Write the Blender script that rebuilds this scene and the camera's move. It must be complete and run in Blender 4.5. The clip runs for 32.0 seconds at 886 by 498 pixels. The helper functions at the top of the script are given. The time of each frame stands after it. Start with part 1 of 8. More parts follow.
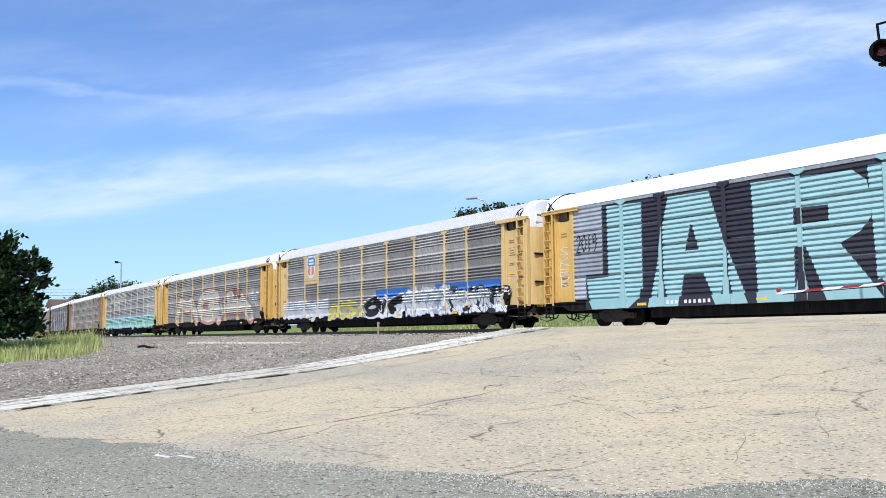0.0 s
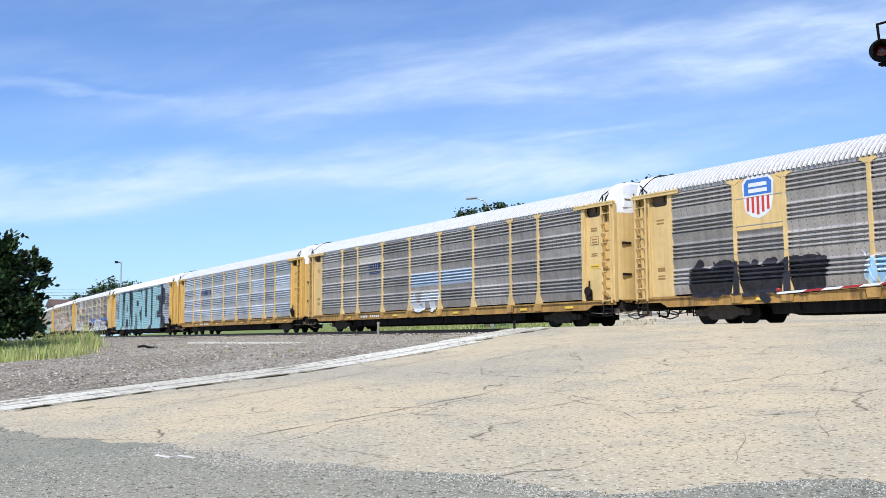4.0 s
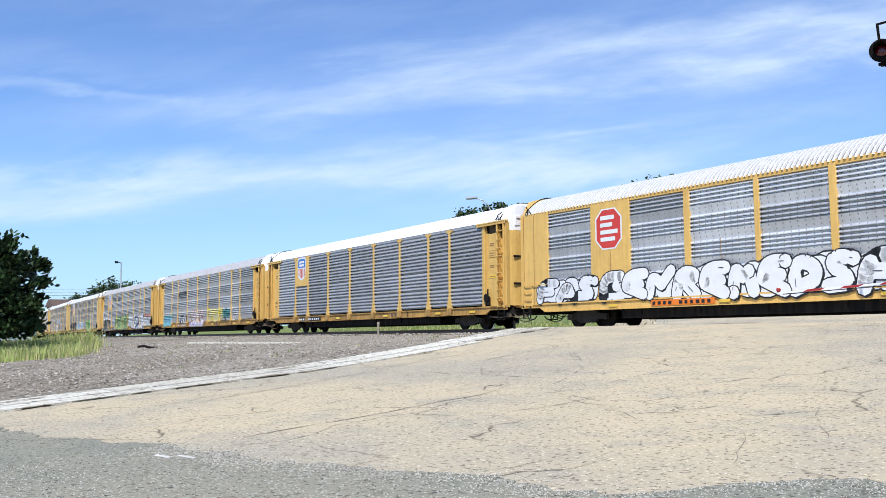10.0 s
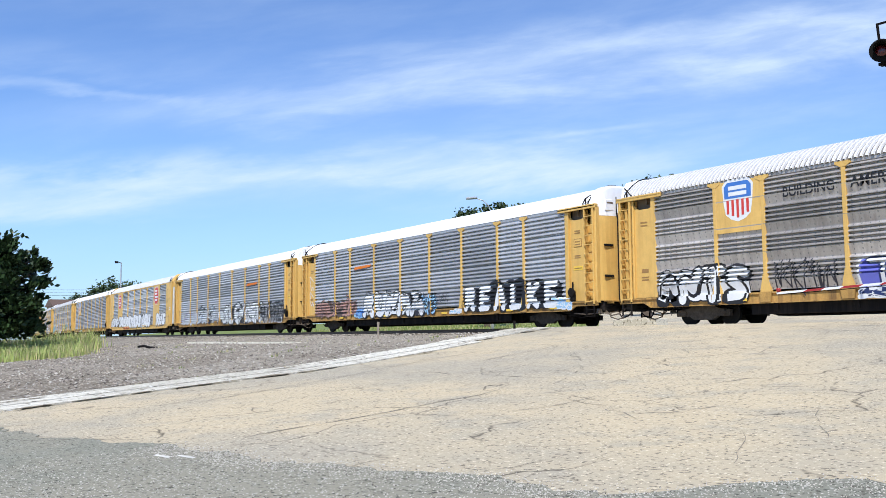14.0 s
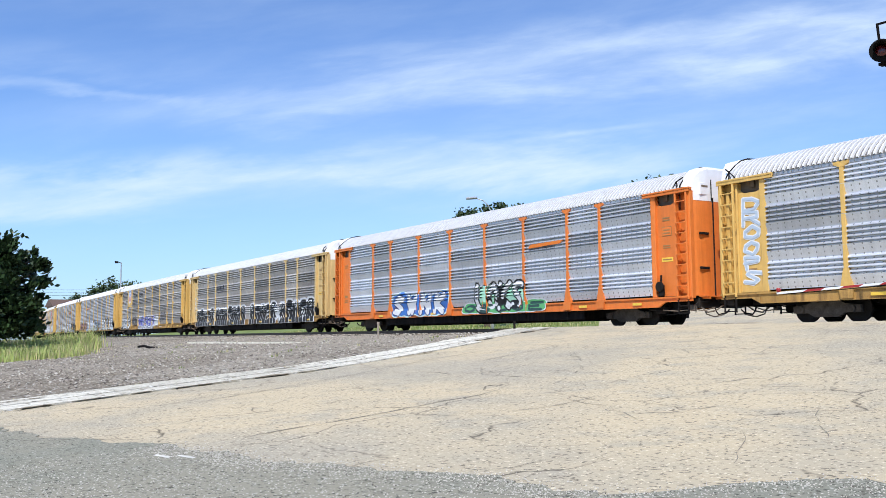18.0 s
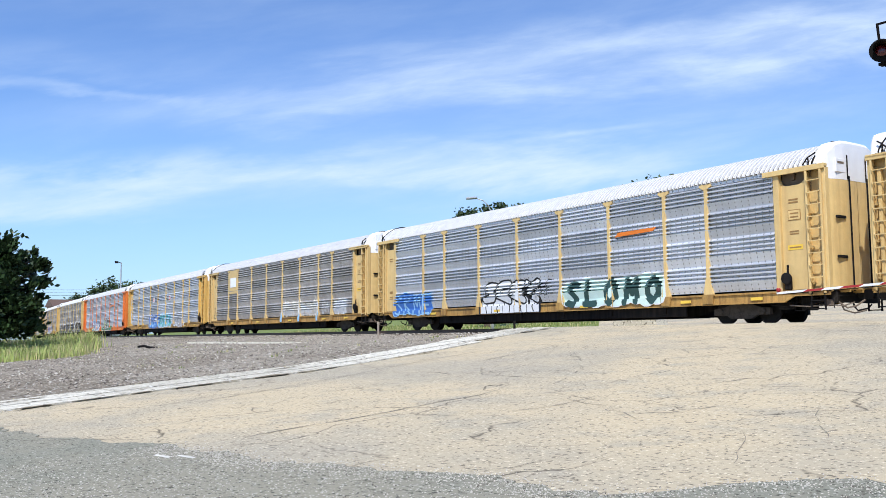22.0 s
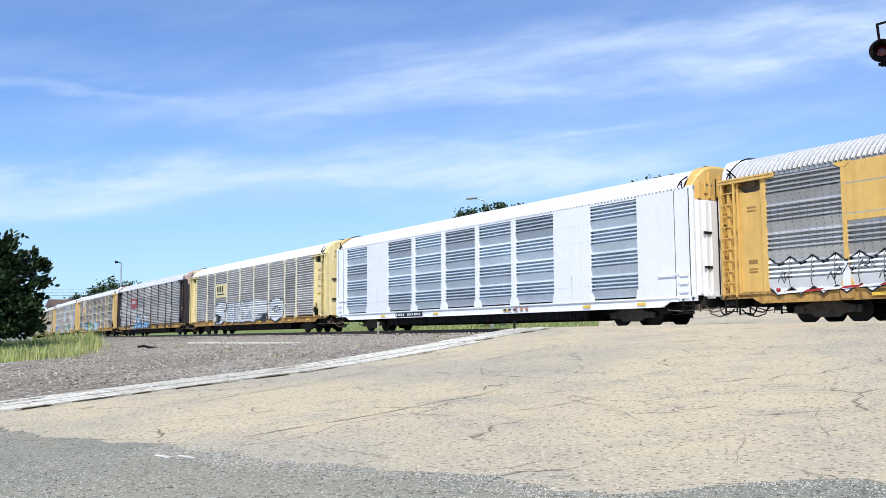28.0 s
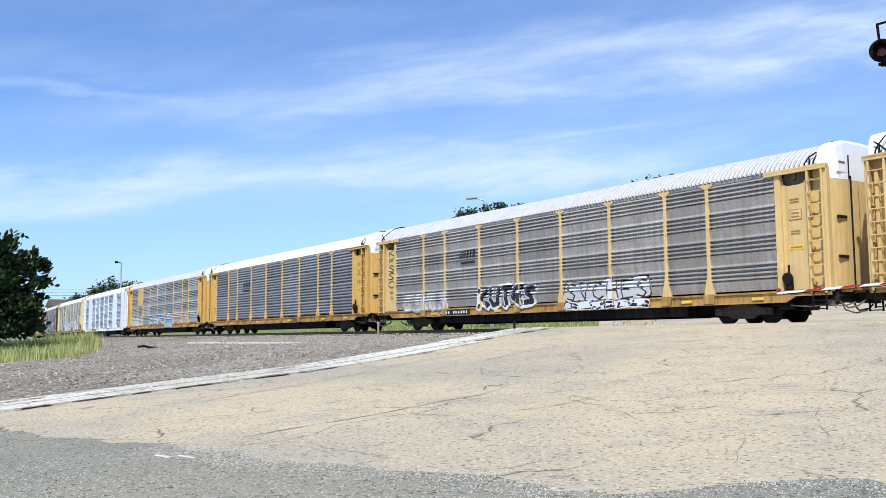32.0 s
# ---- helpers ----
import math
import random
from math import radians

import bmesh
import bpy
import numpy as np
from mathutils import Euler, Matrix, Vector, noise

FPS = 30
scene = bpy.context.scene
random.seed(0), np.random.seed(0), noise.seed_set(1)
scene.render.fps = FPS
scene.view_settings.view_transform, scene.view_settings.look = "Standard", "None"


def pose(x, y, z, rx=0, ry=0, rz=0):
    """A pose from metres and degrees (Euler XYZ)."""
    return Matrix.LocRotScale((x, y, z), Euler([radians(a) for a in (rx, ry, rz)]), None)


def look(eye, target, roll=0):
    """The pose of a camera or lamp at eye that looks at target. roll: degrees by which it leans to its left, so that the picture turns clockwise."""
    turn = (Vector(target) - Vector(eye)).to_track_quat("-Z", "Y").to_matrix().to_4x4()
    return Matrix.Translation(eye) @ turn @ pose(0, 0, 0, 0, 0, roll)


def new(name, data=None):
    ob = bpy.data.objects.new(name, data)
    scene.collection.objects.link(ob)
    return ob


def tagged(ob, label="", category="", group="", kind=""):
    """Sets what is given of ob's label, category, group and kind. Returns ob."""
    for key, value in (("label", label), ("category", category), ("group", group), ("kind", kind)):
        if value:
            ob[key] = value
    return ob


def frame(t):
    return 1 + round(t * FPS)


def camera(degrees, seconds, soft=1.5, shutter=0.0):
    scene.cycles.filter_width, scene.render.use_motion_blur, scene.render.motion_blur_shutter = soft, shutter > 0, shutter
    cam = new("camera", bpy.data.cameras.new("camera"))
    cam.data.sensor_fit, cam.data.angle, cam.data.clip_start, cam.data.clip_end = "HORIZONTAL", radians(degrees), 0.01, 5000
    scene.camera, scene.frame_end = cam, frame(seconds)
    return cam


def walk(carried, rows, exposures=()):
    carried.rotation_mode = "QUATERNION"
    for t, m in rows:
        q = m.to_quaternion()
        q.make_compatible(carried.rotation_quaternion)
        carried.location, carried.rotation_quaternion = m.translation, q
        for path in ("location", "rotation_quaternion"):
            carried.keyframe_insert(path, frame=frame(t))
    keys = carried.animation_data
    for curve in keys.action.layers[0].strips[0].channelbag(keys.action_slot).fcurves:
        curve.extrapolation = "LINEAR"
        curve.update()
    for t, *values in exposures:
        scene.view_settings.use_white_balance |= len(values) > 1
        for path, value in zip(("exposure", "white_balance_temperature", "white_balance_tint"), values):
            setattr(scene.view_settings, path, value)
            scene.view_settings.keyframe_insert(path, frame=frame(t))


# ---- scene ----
cam = camera(52.5, 32.0, soft=0.6)
EYE = Vector((0.0, 0.0, -0.439))
AIM = EYE + Vector((-0.81639, 0.56899, 0.09877)) * 10
CAMPOSE = look(EYE, AIM, -0.282)
walk(cam, [(0.0, CAMPOSE), (32.0, CAMPOSE)])

# ---- daylight: clear summer sky with cirrus, one high sun behind the camera ----
SUN_EL, SUN_DIR = 53.0, Vector((0.62, -0.78, 0.0)).normalized()
scene.view_settings.exposure = 0.12


def make_world():
    w = bpy.data.worlds.new("sky")
    scene.world = w
    w.use_nodes = True
    nt = w.node_tree
    nt.nodes.clear()
    N = nt.nodes.new
    out, bg = N("ShaderNodeOutputWorld"), N("ShaderNodeBackground")
    sky = N("ShaderNodeTexSky")
    sky.sky_type, sky.sun_disc = "NISHITA", False
    sky.sun_elevation = radians(SUN_EL)
    sky.sun_rotation = math.atan2(SUN_DIR.x, SUN_DIR.y)
    sky.air_density, sky.dust_density, sky.ozone_density = 1.0, 0.3, 2.2
    bg.inputs["Strength"].default_value = 0.126
    tc, sep = N("ShaderNodeTexCoord"), N("ShaderNodeSeparateXYZ")
    nt.links.new(tc.outputs["Generated"], sep.inputs[0])
    # cirrus: bearing and height of each direction, seen from the yard
    def op(kind, x, y=None, z=None, clamp=False):
        n = N("ShaderNodeMath")
        n.operation, n.use_clamp = kind, clamp
        for i, v in enumerate((x, y, z)):
            if v is None:
                continue
            if isinstance(v, (int, float)):
                n.inputs[i].default_value = v
            else:
                nt.links.new(v, n.inputs[i])
        return n.outputs[0]

    gx, gy, gz = sep.outputs[0], sep.outputs[1], sep.outputs[2]
    ahead = op("MAXIMUM", op("ADD", op("MULTIPLY", gx, -0.8204), op("MULTIPLY", gy, 0.5718)), 0.25)
    u = op("DIVIDE", op("ADD", op("MULTIPLY", gx, 0.5718), op("MULTIPLY", gy, 0.8204)), ahead)
    v = op("DIVIDE", gz, ahead)

    def streaks(slope, su, sv, shift, detail, lo, hi):
        comb = N("ShaderNodeCombineXYZ")
        nt.links.new(op("MULTIPLY_ADD", u, su, shift), comb.inputs[0])
        nt.links.new(op("MULTIPLY", op("SUBTRACT", v, op("MULTIPLY", u, slope)), sv), comb.inputs[1])
        ns = N("ShaderNodeTexNoise")
        ns.inputs["Scale"].default_value, ns.inputs["Detail"].default_value = 1.0, detail
        ns.inputs["Roughness"].default_value, ns.inputs["Distortion"].default_value = 0.60, 0.25
        nt.links.new(comb.outputs[0], ns.inputs["Vector"])
        mr = N("ShaderNodeMapRange")
        mr.interpolation_type = "SMOOTHSTEP"
        mr.inputs["From Min"].default_value, mr.inputs["From Max"].default_value = lo, hi
        nt.links.new(ns.outputs["Fac"], mr.inputs["Value"])
        return mr.outputs[0]

    fine = streaks(0.15, 6.5, 30.0, 1.7, 9.0, 0.28, 0.78)
    soft = streaks(0.08, 2.2, 9.0, 5.2, 6.0, 0.36, 0.72)
    wob = op("MULTIPLY_ADD", soft, 0.045, -0.022)

    def belt(height, slope, half, u0, u1, edge, amount, waver=1.0):
        """One long streak, fading at both ends."""
        off = op("ADD", op("SUBTRACT", op("SUBTRACT", v, height), op("MULTIPLY", u, slope)), op("MULTIPLY", wob, waver))
        mr = N("ShaderNodeMapRange")
        mr.interpolation_type = "SMOOTHSTEP"
        mr.inputs["From Min"].default_value, mr.inputs["From Max"].default_value = half, 0.0
        nt.links.new(op("ABSOLUTE", off), mr.inputs["Value"])
        ends = []
        for lo, hi in ((u0, u0 + edge), (u1, u1 - edge)):
            e = N("ShaderNodeMapRange")
            e.interpolation_type = "SMOOTHSTEP"
            e.inputs["From Min"].default_value, e.inputs["From Max"].default_value = lo, hi
            nt.links.new(u, e.inputs["Value"])
            ends.append(e.outputs[0])
        return op("MULTIPLY", op("MULTIPLY", mr.outputs[0], amount), op("MULTIPLY", ends[0], ends[1]))

    total = belt(0.288, 0.130, 0.050, -0.62, 1.5, 0.5, 0.68)
    for args in ((0.315, 0.10, 0.075, 0.0, 1.8, 0.6, 0.55), (0.188, 0.062, 0.034, -1.6, 0.40, 0.3, 1.1), (0.150, 0.03, 0.03, -1.6, 0.1, 0.5, 0.45),
                 (0.262, -0.03, 0.016, -1.4, -0.2, 0.2, 0.5), (0.315, 0.02, 0.03, -1.5, -0.15, 0.3, 0.22), (0.211, 0.125, 0.0045, 0.06, 0.27, 0.08, 0.34, 0.06), (0.42, 0.1, 0.09, -2.0, 2.0, 0.4, 0.10), (0.24, 0.10, 0.22, -0.40, 0.75, 0.40, 0.34)):
        total = op("ADD", total, belt(*args))
    broad = op("MULTIPLY_ADD", soft, 0.16, total)
    veil_out = op("MULTIPLY", broad, op("MULTIPLY_ADD", fine, 0.50, 0.36))
    # pale haze towards the horizon
    hz = N("ShaderNodeMapRange")
    hz.interpolation_type = "SMOOTHSTEP"
    hz.inputs["From Min"].default_value, hz.inputs["From Max"].default_value = 0.30, -0.02
    hz.inputs["To Min"].default_value, hz.inputs["To Max"].default_value = 0.0, 0.58
    nt.links.new(sep.outputs[2], hz.inputs["Value"])
    tint = N("ShaderNodeMix")
    tint.data_type, tint.blend_type = "RGBA", "MULTIPLY"
    tint.inputs["Factor"].default_value = 1.0
    nt.links.new(sky.outputs[0], tint.inputs["A"])
    tint.inputs["B"].default_value = SKY_TINT
    m0, m1 = N("ShaderNodeMix"), N("ShaderNodeMix")
    m0.data_type = m1.data_type = "RGBA"
    nt.links.new(hz.outputs[0], m0.inputs["Factor"])
    nt.links.new(tint.outputs["Result"], m0.inputs["A"])
    m0.inputs["B"].default_value = HAZE
    cl = N("ShaderNodeMath")
    cl.operation, cl.use_clamp = "MULTIPLY", True
    nt.links.new(veil_out, cl.inputs[0])
    cl.inputs[1].default_value = CLOUD_AMOUNT
    nt.links.new(cl.outputs[0], m1.inputs["Factor"])
    nt.links.new(m0.outputs["Result"], m1.inputs["A"])
    m1.inputs["B"].default_value = CLOUD
    nt.links.new(m1.outputs["Result"], bg.inputs[0])
    nt.links.new(bg.outputs[0], out.inputs[0])


CLOUD_AMOUNT = 0.8
SKY_TINT = (0.75, 0.965, 1.33, 1)
HAZE = (3.5, 5.5, 8.0, 1)
CLOUD = (5.6, 6.8, 8.4, 1)
make_world()
sun = new("sun", bpy.data.lights.new("sun", "SUN"))
sun.data.energy, sun.data.angle, sun.data.color = 4.7, radians(0.53), (0.985, 0.955, 0.895)
sdir = Vector((SUN_DIR.x * math.cos(radians(SUN_EL)), SUN_DIR.y * math.cos(radians(SUN_EL)), math.sin(radians(SUN_EL))))
sun.matrix_world = look(sdir * 200, (0, 0, 0))

# ---- materials ----
MATS = {}


def mat(name, color, rough=0.6, metal=0.0, var=0.12, scale=3.0, fine=40.0, bump=0.15, dist=0.004, streak=0.0, grime=(0.10, 0.08, 0.06), rnd=0.06, spec=0.4, glow=0.0, holes=False, aged=False):
    """A painted or mineral surface: two scales of variation, grime, fine relief; rnd: difference from piece to piece."""
    if name in MATS:
        return MATS[name]
    m = bpy.data.materials.new(name)
    MATS[name] = m
    m.use_nodes = True
    nt = m.node_tree
    N, lk = nt.nodes.new, nt.links.new
    p = nt.nodes["Principled BSDF"]
    p.inputs["Roughness"].default_value, p.inputs["Metallic"].default_value = rough, metal
    p.inputs["Specular IOR Level"].default_value = spec
    tc, info = N("ShaderNodeTexCoord"), N("ShaderNodeObjectInfo")
    # each piece looks at another stretch of the pattern
    off = N("ShaderNodeVectorMath")
    off.operation = "MULTIPLY_ADD"
    comb = N("ShaderNodeCombineXYZ")
    for i in range(3):
        lk(info.outputs["Random"], comb.inputs[i])
    lk(comb.outputs[0], off.inputs[0])
    off.inputs[1].default_value = (37.0, 19.0, 53.0)
    lk(tc.outputs["Object"], off.inputs[2])
    a, b = N("ShaderNodeTexNoise"), N("ShaderNodeTexNoise")
    a.inputs["Scale"].default_value, a.inputs["Detail"].default_value = scale, 5
    b.inputs["Scale"].default_value, b.inputs["Detail"].default_value = fine, 4
    lk(off.outputs[0], a.inputs["Vector"])
    lk(off.outputs[0], b.inputs["Vector"])
    mixn = N("ShaderNodeMath")
    mixn.operation = "MULTIPLY_ADD"
    mixn.inputs[1].default_value = 0.45
    lk(b.outputs["Fac"], mixn.inputs[0])
    half = N("ShaderNodeMath")
    half.operation = "MULTIPLY"
    half.inputs[1].default_value = 0.55
    lk(a.outputs["Fac"], half.inputs[0])
    lk(half.outputs[0], mixn.inputs[2])
    val = N("ShaderNodeMapRange")
    val.inputs["From Min"].default_value, val.inputs["From Max"].default_value = 0.3, 0.7
    val.inputs["To Min"].default_value, val.inputs["To Max"].default_value = 1 - var, 1 + var
    lk(mixn.outputs[0], val.inputs["Value"])
    rv = N("ShaderNodeMapRange")
    rv.inputs["To Min"].default_value, rv.inputs["To Max"].default_value = 1 - rnd, 1 + rnd
    lk(info.outputs["Random"], rv.inputs["Value"])
    mm = N("ShaderNodeMath")
    mm.operation = "MULTIPLY"
    lk(val.outputs[0], mm.inputs[0])
    lk(rv.outputs[0], mm.inputs[1])
    tint = N("ShaderNodeVectorMath")
    tint.operation = "SCALE"
    tint.inputs[0].default_value = color[:3]
    lk(mm.outputs[0], tint.inputs["Scale"])
    col = tint.outputs[0]
    if streak:
        mp = N("ShaderNodeMapping")
        mp.inputs["Scale"].default_value = (5.0, 5.0, 0.35)
        lk(off.outputs[0], mp.inputs[0])
        s = N("ShaderNodeTexNoise")
        s.inputs["Scale"].default_value, s.inputs["Detail"].default_value, s.inputs["Roughness"].default_value = 1.0, 6, 0.65
        lk(mp.outputs[0], s.inputs["Vector"])
        r = N("ShaderNodeMapRange")
        r.inputs["From Min"].default_value, r.inputs["From Max"].default_value = 0.45, 0.75
        r.inputs["To Max"].default_value = streak
        lk(s.outputs["Fac"], r.inputs["Value"])
        mx = N("ShaderNodeMix")
        mx.data_type = "RGBA"
        lk(r.outputs[0], mx.inputs["Factor"])
        lk(col, mx.inputs["A"])
        mx.inputs["B"].default_value = (*grime, 1)
        col = mx.outputs["Result"]
    if holes or aged:
        # rows of small vent holes punched in the flat bands of the screen sheets
        sp = N("ShaderNodeSeparateXYZ")
        lk(tc.outputs["Object"], sp.inputs[0])

        def wave(src, period, shift, width):
            d = N("ShaderNodeMath")
            d.operation = "MULTIPLY_ADD"
            d.inputs[1].default_value, d.inputs[2].default_value = 1.0 / period, shift
            lk(src, d.inputs[0])
            f = N("ShaderNodeMath")
            f.operation = "FRACT"
            lk(d.outputs[0], f.inputs[0])
            c = N("ShaderNodeMath")
            c.operation = "COMPARE"
            c.inputs[1].default_value, c.inputs[2].default_value = 0.5, width
            lk(f.outputs[0], c.inputs[0])
            return c.outputs[0]

        hx = wave(sp.outputs[0], 0.27, 0.0, 0.065)
        hz = wave(sp.outputs[2], 0.15, 0.5 - (PZ0 + FLAT + 0.005) / 0.15, 0.17)
        # sheets of different age, one above the other
        lap = N("ShaderNodeMath")
        lap.operation = "MULTIPLY_ADD"
        lap.inputs[1].default_value, lap.inputs[2].default_value = 1.0 / BAND, -PZ0 / BAND
        lk(sp.outputs[2], lap.inputs[0])
        row = N("ShaderNodeMath")
        row.operation = "FLOOR"
        lk(lap.outputs[0], row.inputs[0])
        pair = N("ShaderNodeCombineXYZ")
        lk(row.outputs[0], pair.inputs[0])
        lk(info.outputs["Random"], pair.inputs[1])
        wn = N("ShaderNodeTexWhiteNoise")
        wn.noise_dimensions = "2D"
        lk(pair.outputs[0], wn.inputs["Vector"])
        age = N("ShaderNodeMapRange")
        age.inputs["To Min"].default_value, age.inputs["To Max"].default_value = 0.82, 1.20
        lk(wn.outputs["Value"], age.inputs["Value"])
        sc = N("ShaderNodeVectorMath")
        sc.operation = "SCALE"
        lk(col, sc.inputs[0])
        lk(age.outputs[0], sc.inputs["Scale"])
        col = sc.outputs[0]
        hm = N("ShaderNodeMath")
        hm.operation = "MULTIPLY"
        lk(hx, hm.inputs[0])
        lk(hz, hm.inputs[1])
        mx = N("ShaderNodeMix")
        mx.data_type = "RGBA"
        lk(hm.outputs[0], mx.inputs["Factor"])
        lk(col, mx.inputs["A"])
        mx.inputs["B"].default_value = (0.20, 0.20, 0.20, 1)
        col = mx.outputs["Result"] if holes else col
    lk(col, p.inputs["Base Color"])
    if bump:
        bp = N("ShaderNodeBump")
        bp.inputs["Strength"].default_value, bp.inputs["Distance"].default_value = bump, dist
        lk(b.outputs["Fac"], bp.inputs["Height"])
        lk(bp.outputs[0], p.inputs["Normal"])
    if glow:
        p.inputs["Emission Color"].default_value = (*color[:3], 1)
        p.inputs["Emission Strength"].default_value = glow
    return m


BAND, FLAT, PZ0, PZ1 = 0.94, 0.34, 1.10, 4.86      # screen sheet: band height, flat part, bottom, top
YELLOW = mat("faded_yellow_paint", (0.66, 0.418, 0.122), 0.5, var=0.12, streak=0.35, grime=(0.30, 0.15, 0.05), rnd=0.05)
YELLOW2 = mat("pale_yellow_paint", (0.65, 0.465, 0.20), 0.55, var=0.12, streak=0.4, grime=(0.33, 0.19, 0.08), rnd=0.05)
LEMON = mat("lemon_yellow_paint", (0.78, 0.52, 0.07), 0.5, var=0.10, streak=0.25, grime=(0.30, 0.20, 0.06))
PALE = mat("pale_lemon_paint", (0.76, 0.64, 0.33), 0.55, var=0.12, streak=0.35, grime=(0.40, 0.28, 0.12))
CREAM = mat("cream_paint", (0.74, 0.68, 0.50), 0.55, var=0.12, streak=0.35, grime=(0.40, 0.30, 0.16))
RUSTY = mat("rusty_yellow_sill_paint", (0.42, 0.245, 0.07), 0.7, var=0.45, scale=1.0, streak=0.95, grime=(0.085, 0.042, 0.022))
ORANGE = mat("orange_paint", (0.70, 0.19, 0.035), 0.5, var=0.12, streak=0.3, grime=(0.35, 0.08, 0.02))
BROWN = mat("dark_brown_paint", (0.030, 0.023, 0.024), 0.6, var=0.25, streak=0.4, grime=(0.12, 0.08, 0.07))
WHITE = mat("white_paint", (0.80, 0.81, 0.83), 0.45, var=0.05, streak=0.12, grime=(0.5, 0.47, 0.42))
ROOFW = mat("white_roof_coating", (0.82, 0.82, 0.82), 0.5, var=0.06, streak=0.10, grime=(0.55, 0.52, 0.48))
# dark trough colour, stands in for the shade between roof ribs
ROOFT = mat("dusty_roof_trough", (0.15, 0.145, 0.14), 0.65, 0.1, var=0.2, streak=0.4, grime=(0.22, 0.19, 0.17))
GALV = mat("galvanised_door_sheet", (0.62, 0.625, 0.61), 0.45, 0.35, var=0.22, streak=0.5, grime=(0.30, 0.29, 0.27))
INK = mat("brown_stencil_paint", (0.30, 0.17, 0.06), 0.6)
ROOFG = mat("dull_galvanised_roof_sheet", (0.60, 0.585, 0.57), 0.5, 0.2, var=0.14, streak=0.3, grime=(0.30, 0.26, 0.23))
ROOFS = mat("galvanised_roof_sheet", (0.77, 0.765, 0.76), 0.5, 0.15, var=0.12, streak=0.25, grime=(0.35, 0.30, 0.27))
SHEET_L = mat("bright_galvanised_screen", (0.65, 0.665, 0.70), 0.50, 0.6, var=0.16, scale=1.1, streak=0.25, grime=(0.30, 0.29, 0.30), rnd=0.08, holes=True)
SHEET_P = mat("pale_blue_grey_screen", (0.63, 0.65, 0.685), 0.48, 0.42, var=0.14, scale=1.1, streak=0.3, grime=(0.24, 0.23, 0.22), rnd=0.08, holes=True)
SHEET_G = mat("grey_galvanised_screen", (0.54, 0.537, 0.54), 0.50, 0.5, var=0.16, scale=1.1, streak=0.35, grime=(0.20, 0.18, 0.17), rnd=0.08, holes=True)
SHEET_B = mat("brown_weathered_screen", (0.485, 0.45, 0.42), 0.50, 0.45, var=0.18, scale=1.1, streak=0.5, grime=(0.13, 0.10, 0.09), rnd=0.10, holes=True)
FLUTE_M = mat("dull_ridged_screen", (0.43, 0.43, 0.44), 0.50, 0.5, var=0.14, scale=1.1, streak=0.3, grime=(0.22, 0.20, 0.19), rnd=0.06, aged=True)
FLUTE_D = mat("dark_ridged_screen", (0.35, 0.346, 0.352), 0.50, 0.5, var=0.14, scale=1.1, streak=0.3, grime=(0.18, 0.16, 0.15), rnd=0.06, aged=True)
FLUTE_G = mat("grey_ridged_screen", (0.51, 0.51, 0.52), 0.50, 0.5, var=0.14, scale=1.1, streak=0.3, grime=(0.22, 0.20, 0.19), rnd=0.06, aged=True)
FLUTE_B = mat("brown_ridged_screen", (0.60, 0.56, 0.53), 0.50, 0.40, var=0.16, scale=1.1, streak=0.45, grime=(0.15, 0.12, 0.10), rnd=0.08, aged=True)
SHEET_W = mat("blue_grey_screen", (0.50, 0.565, 0.63), 0.5, 0.25, var=0.12, scale=1.1, streak=0.2, grime=(0.28, 0.31, 0.36), rnd=0.05, aged=True)
BLACK = mat("black_frame_paint", (0.011, 0.010, 0.010), 0.85, spec=0.12, var=0.3, streak=0.4, grime=(0.06, 0.045, 0.035))
STEEL = mat("grimy_cast_steel", (0.026, 0.022, 0.019), 0.8, 0.1, spec=0.15, var=0.35, fine=25, rnd=0.1)
DUSTY = mat("dusty_cast_side_frame", (0.062, 0.052, 0.043), 0.85, var=0.45, scale=5.0, fine=25, spec=0.1, rnd=0.15)
PIPE = mat("dusty_brake_pipe", (0.16, 0.125, 0.095), 0.8, var=0.3, streak=0.4, grime=(0.06, 0.045, 0.035))
# steel with shade put into its colour, for recesses and slots
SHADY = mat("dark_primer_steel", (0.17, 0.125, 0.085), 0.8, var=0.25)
SIGNAL_BLACK = mat("matt_black_signal_paint", (0.010, 0.009, 0.009), 0.9, var=0.2, spec=0.05)
RAILM = mat("rail_steel", (0.16, 0.11, 0.085), 0.5, 0.6, var=0.2)
DARKGAP = mat("dark_interior", (0.02, 0.02, 0.022), 0.8)


# ---- mesh helpers ----
def mesh_of(bm, name, materials, smooth=False):
    me = bpy.data.meshes.new(name)
    bm.to_mesh(me)
    bm.free()
    for m in materials:
        me.materials.append(m)
    if smooth:
        me.shade_smooth()
    return me


def raw(name, verts, faces, materials, idx=None, smooth=False):
    me = bpy.data.meshes.new(name)
    me.from_pydata(verts, [], faces)
    for m in materials:
        me.materials.append(m)
    if idx is not None:
        me.polygons.foreach_set("material_index", idx)
    if smooth:
        me.shade_smooth()
    me.update()
    return me


def put(name, me, parent=None, m=None, label=""):
    ob = new(name, me)
    if parent is not None:
        ob.parent = parent
    if m is not None:
        ob.matrix_basis = m
    if label:
        ob["label"] = label
    return ob


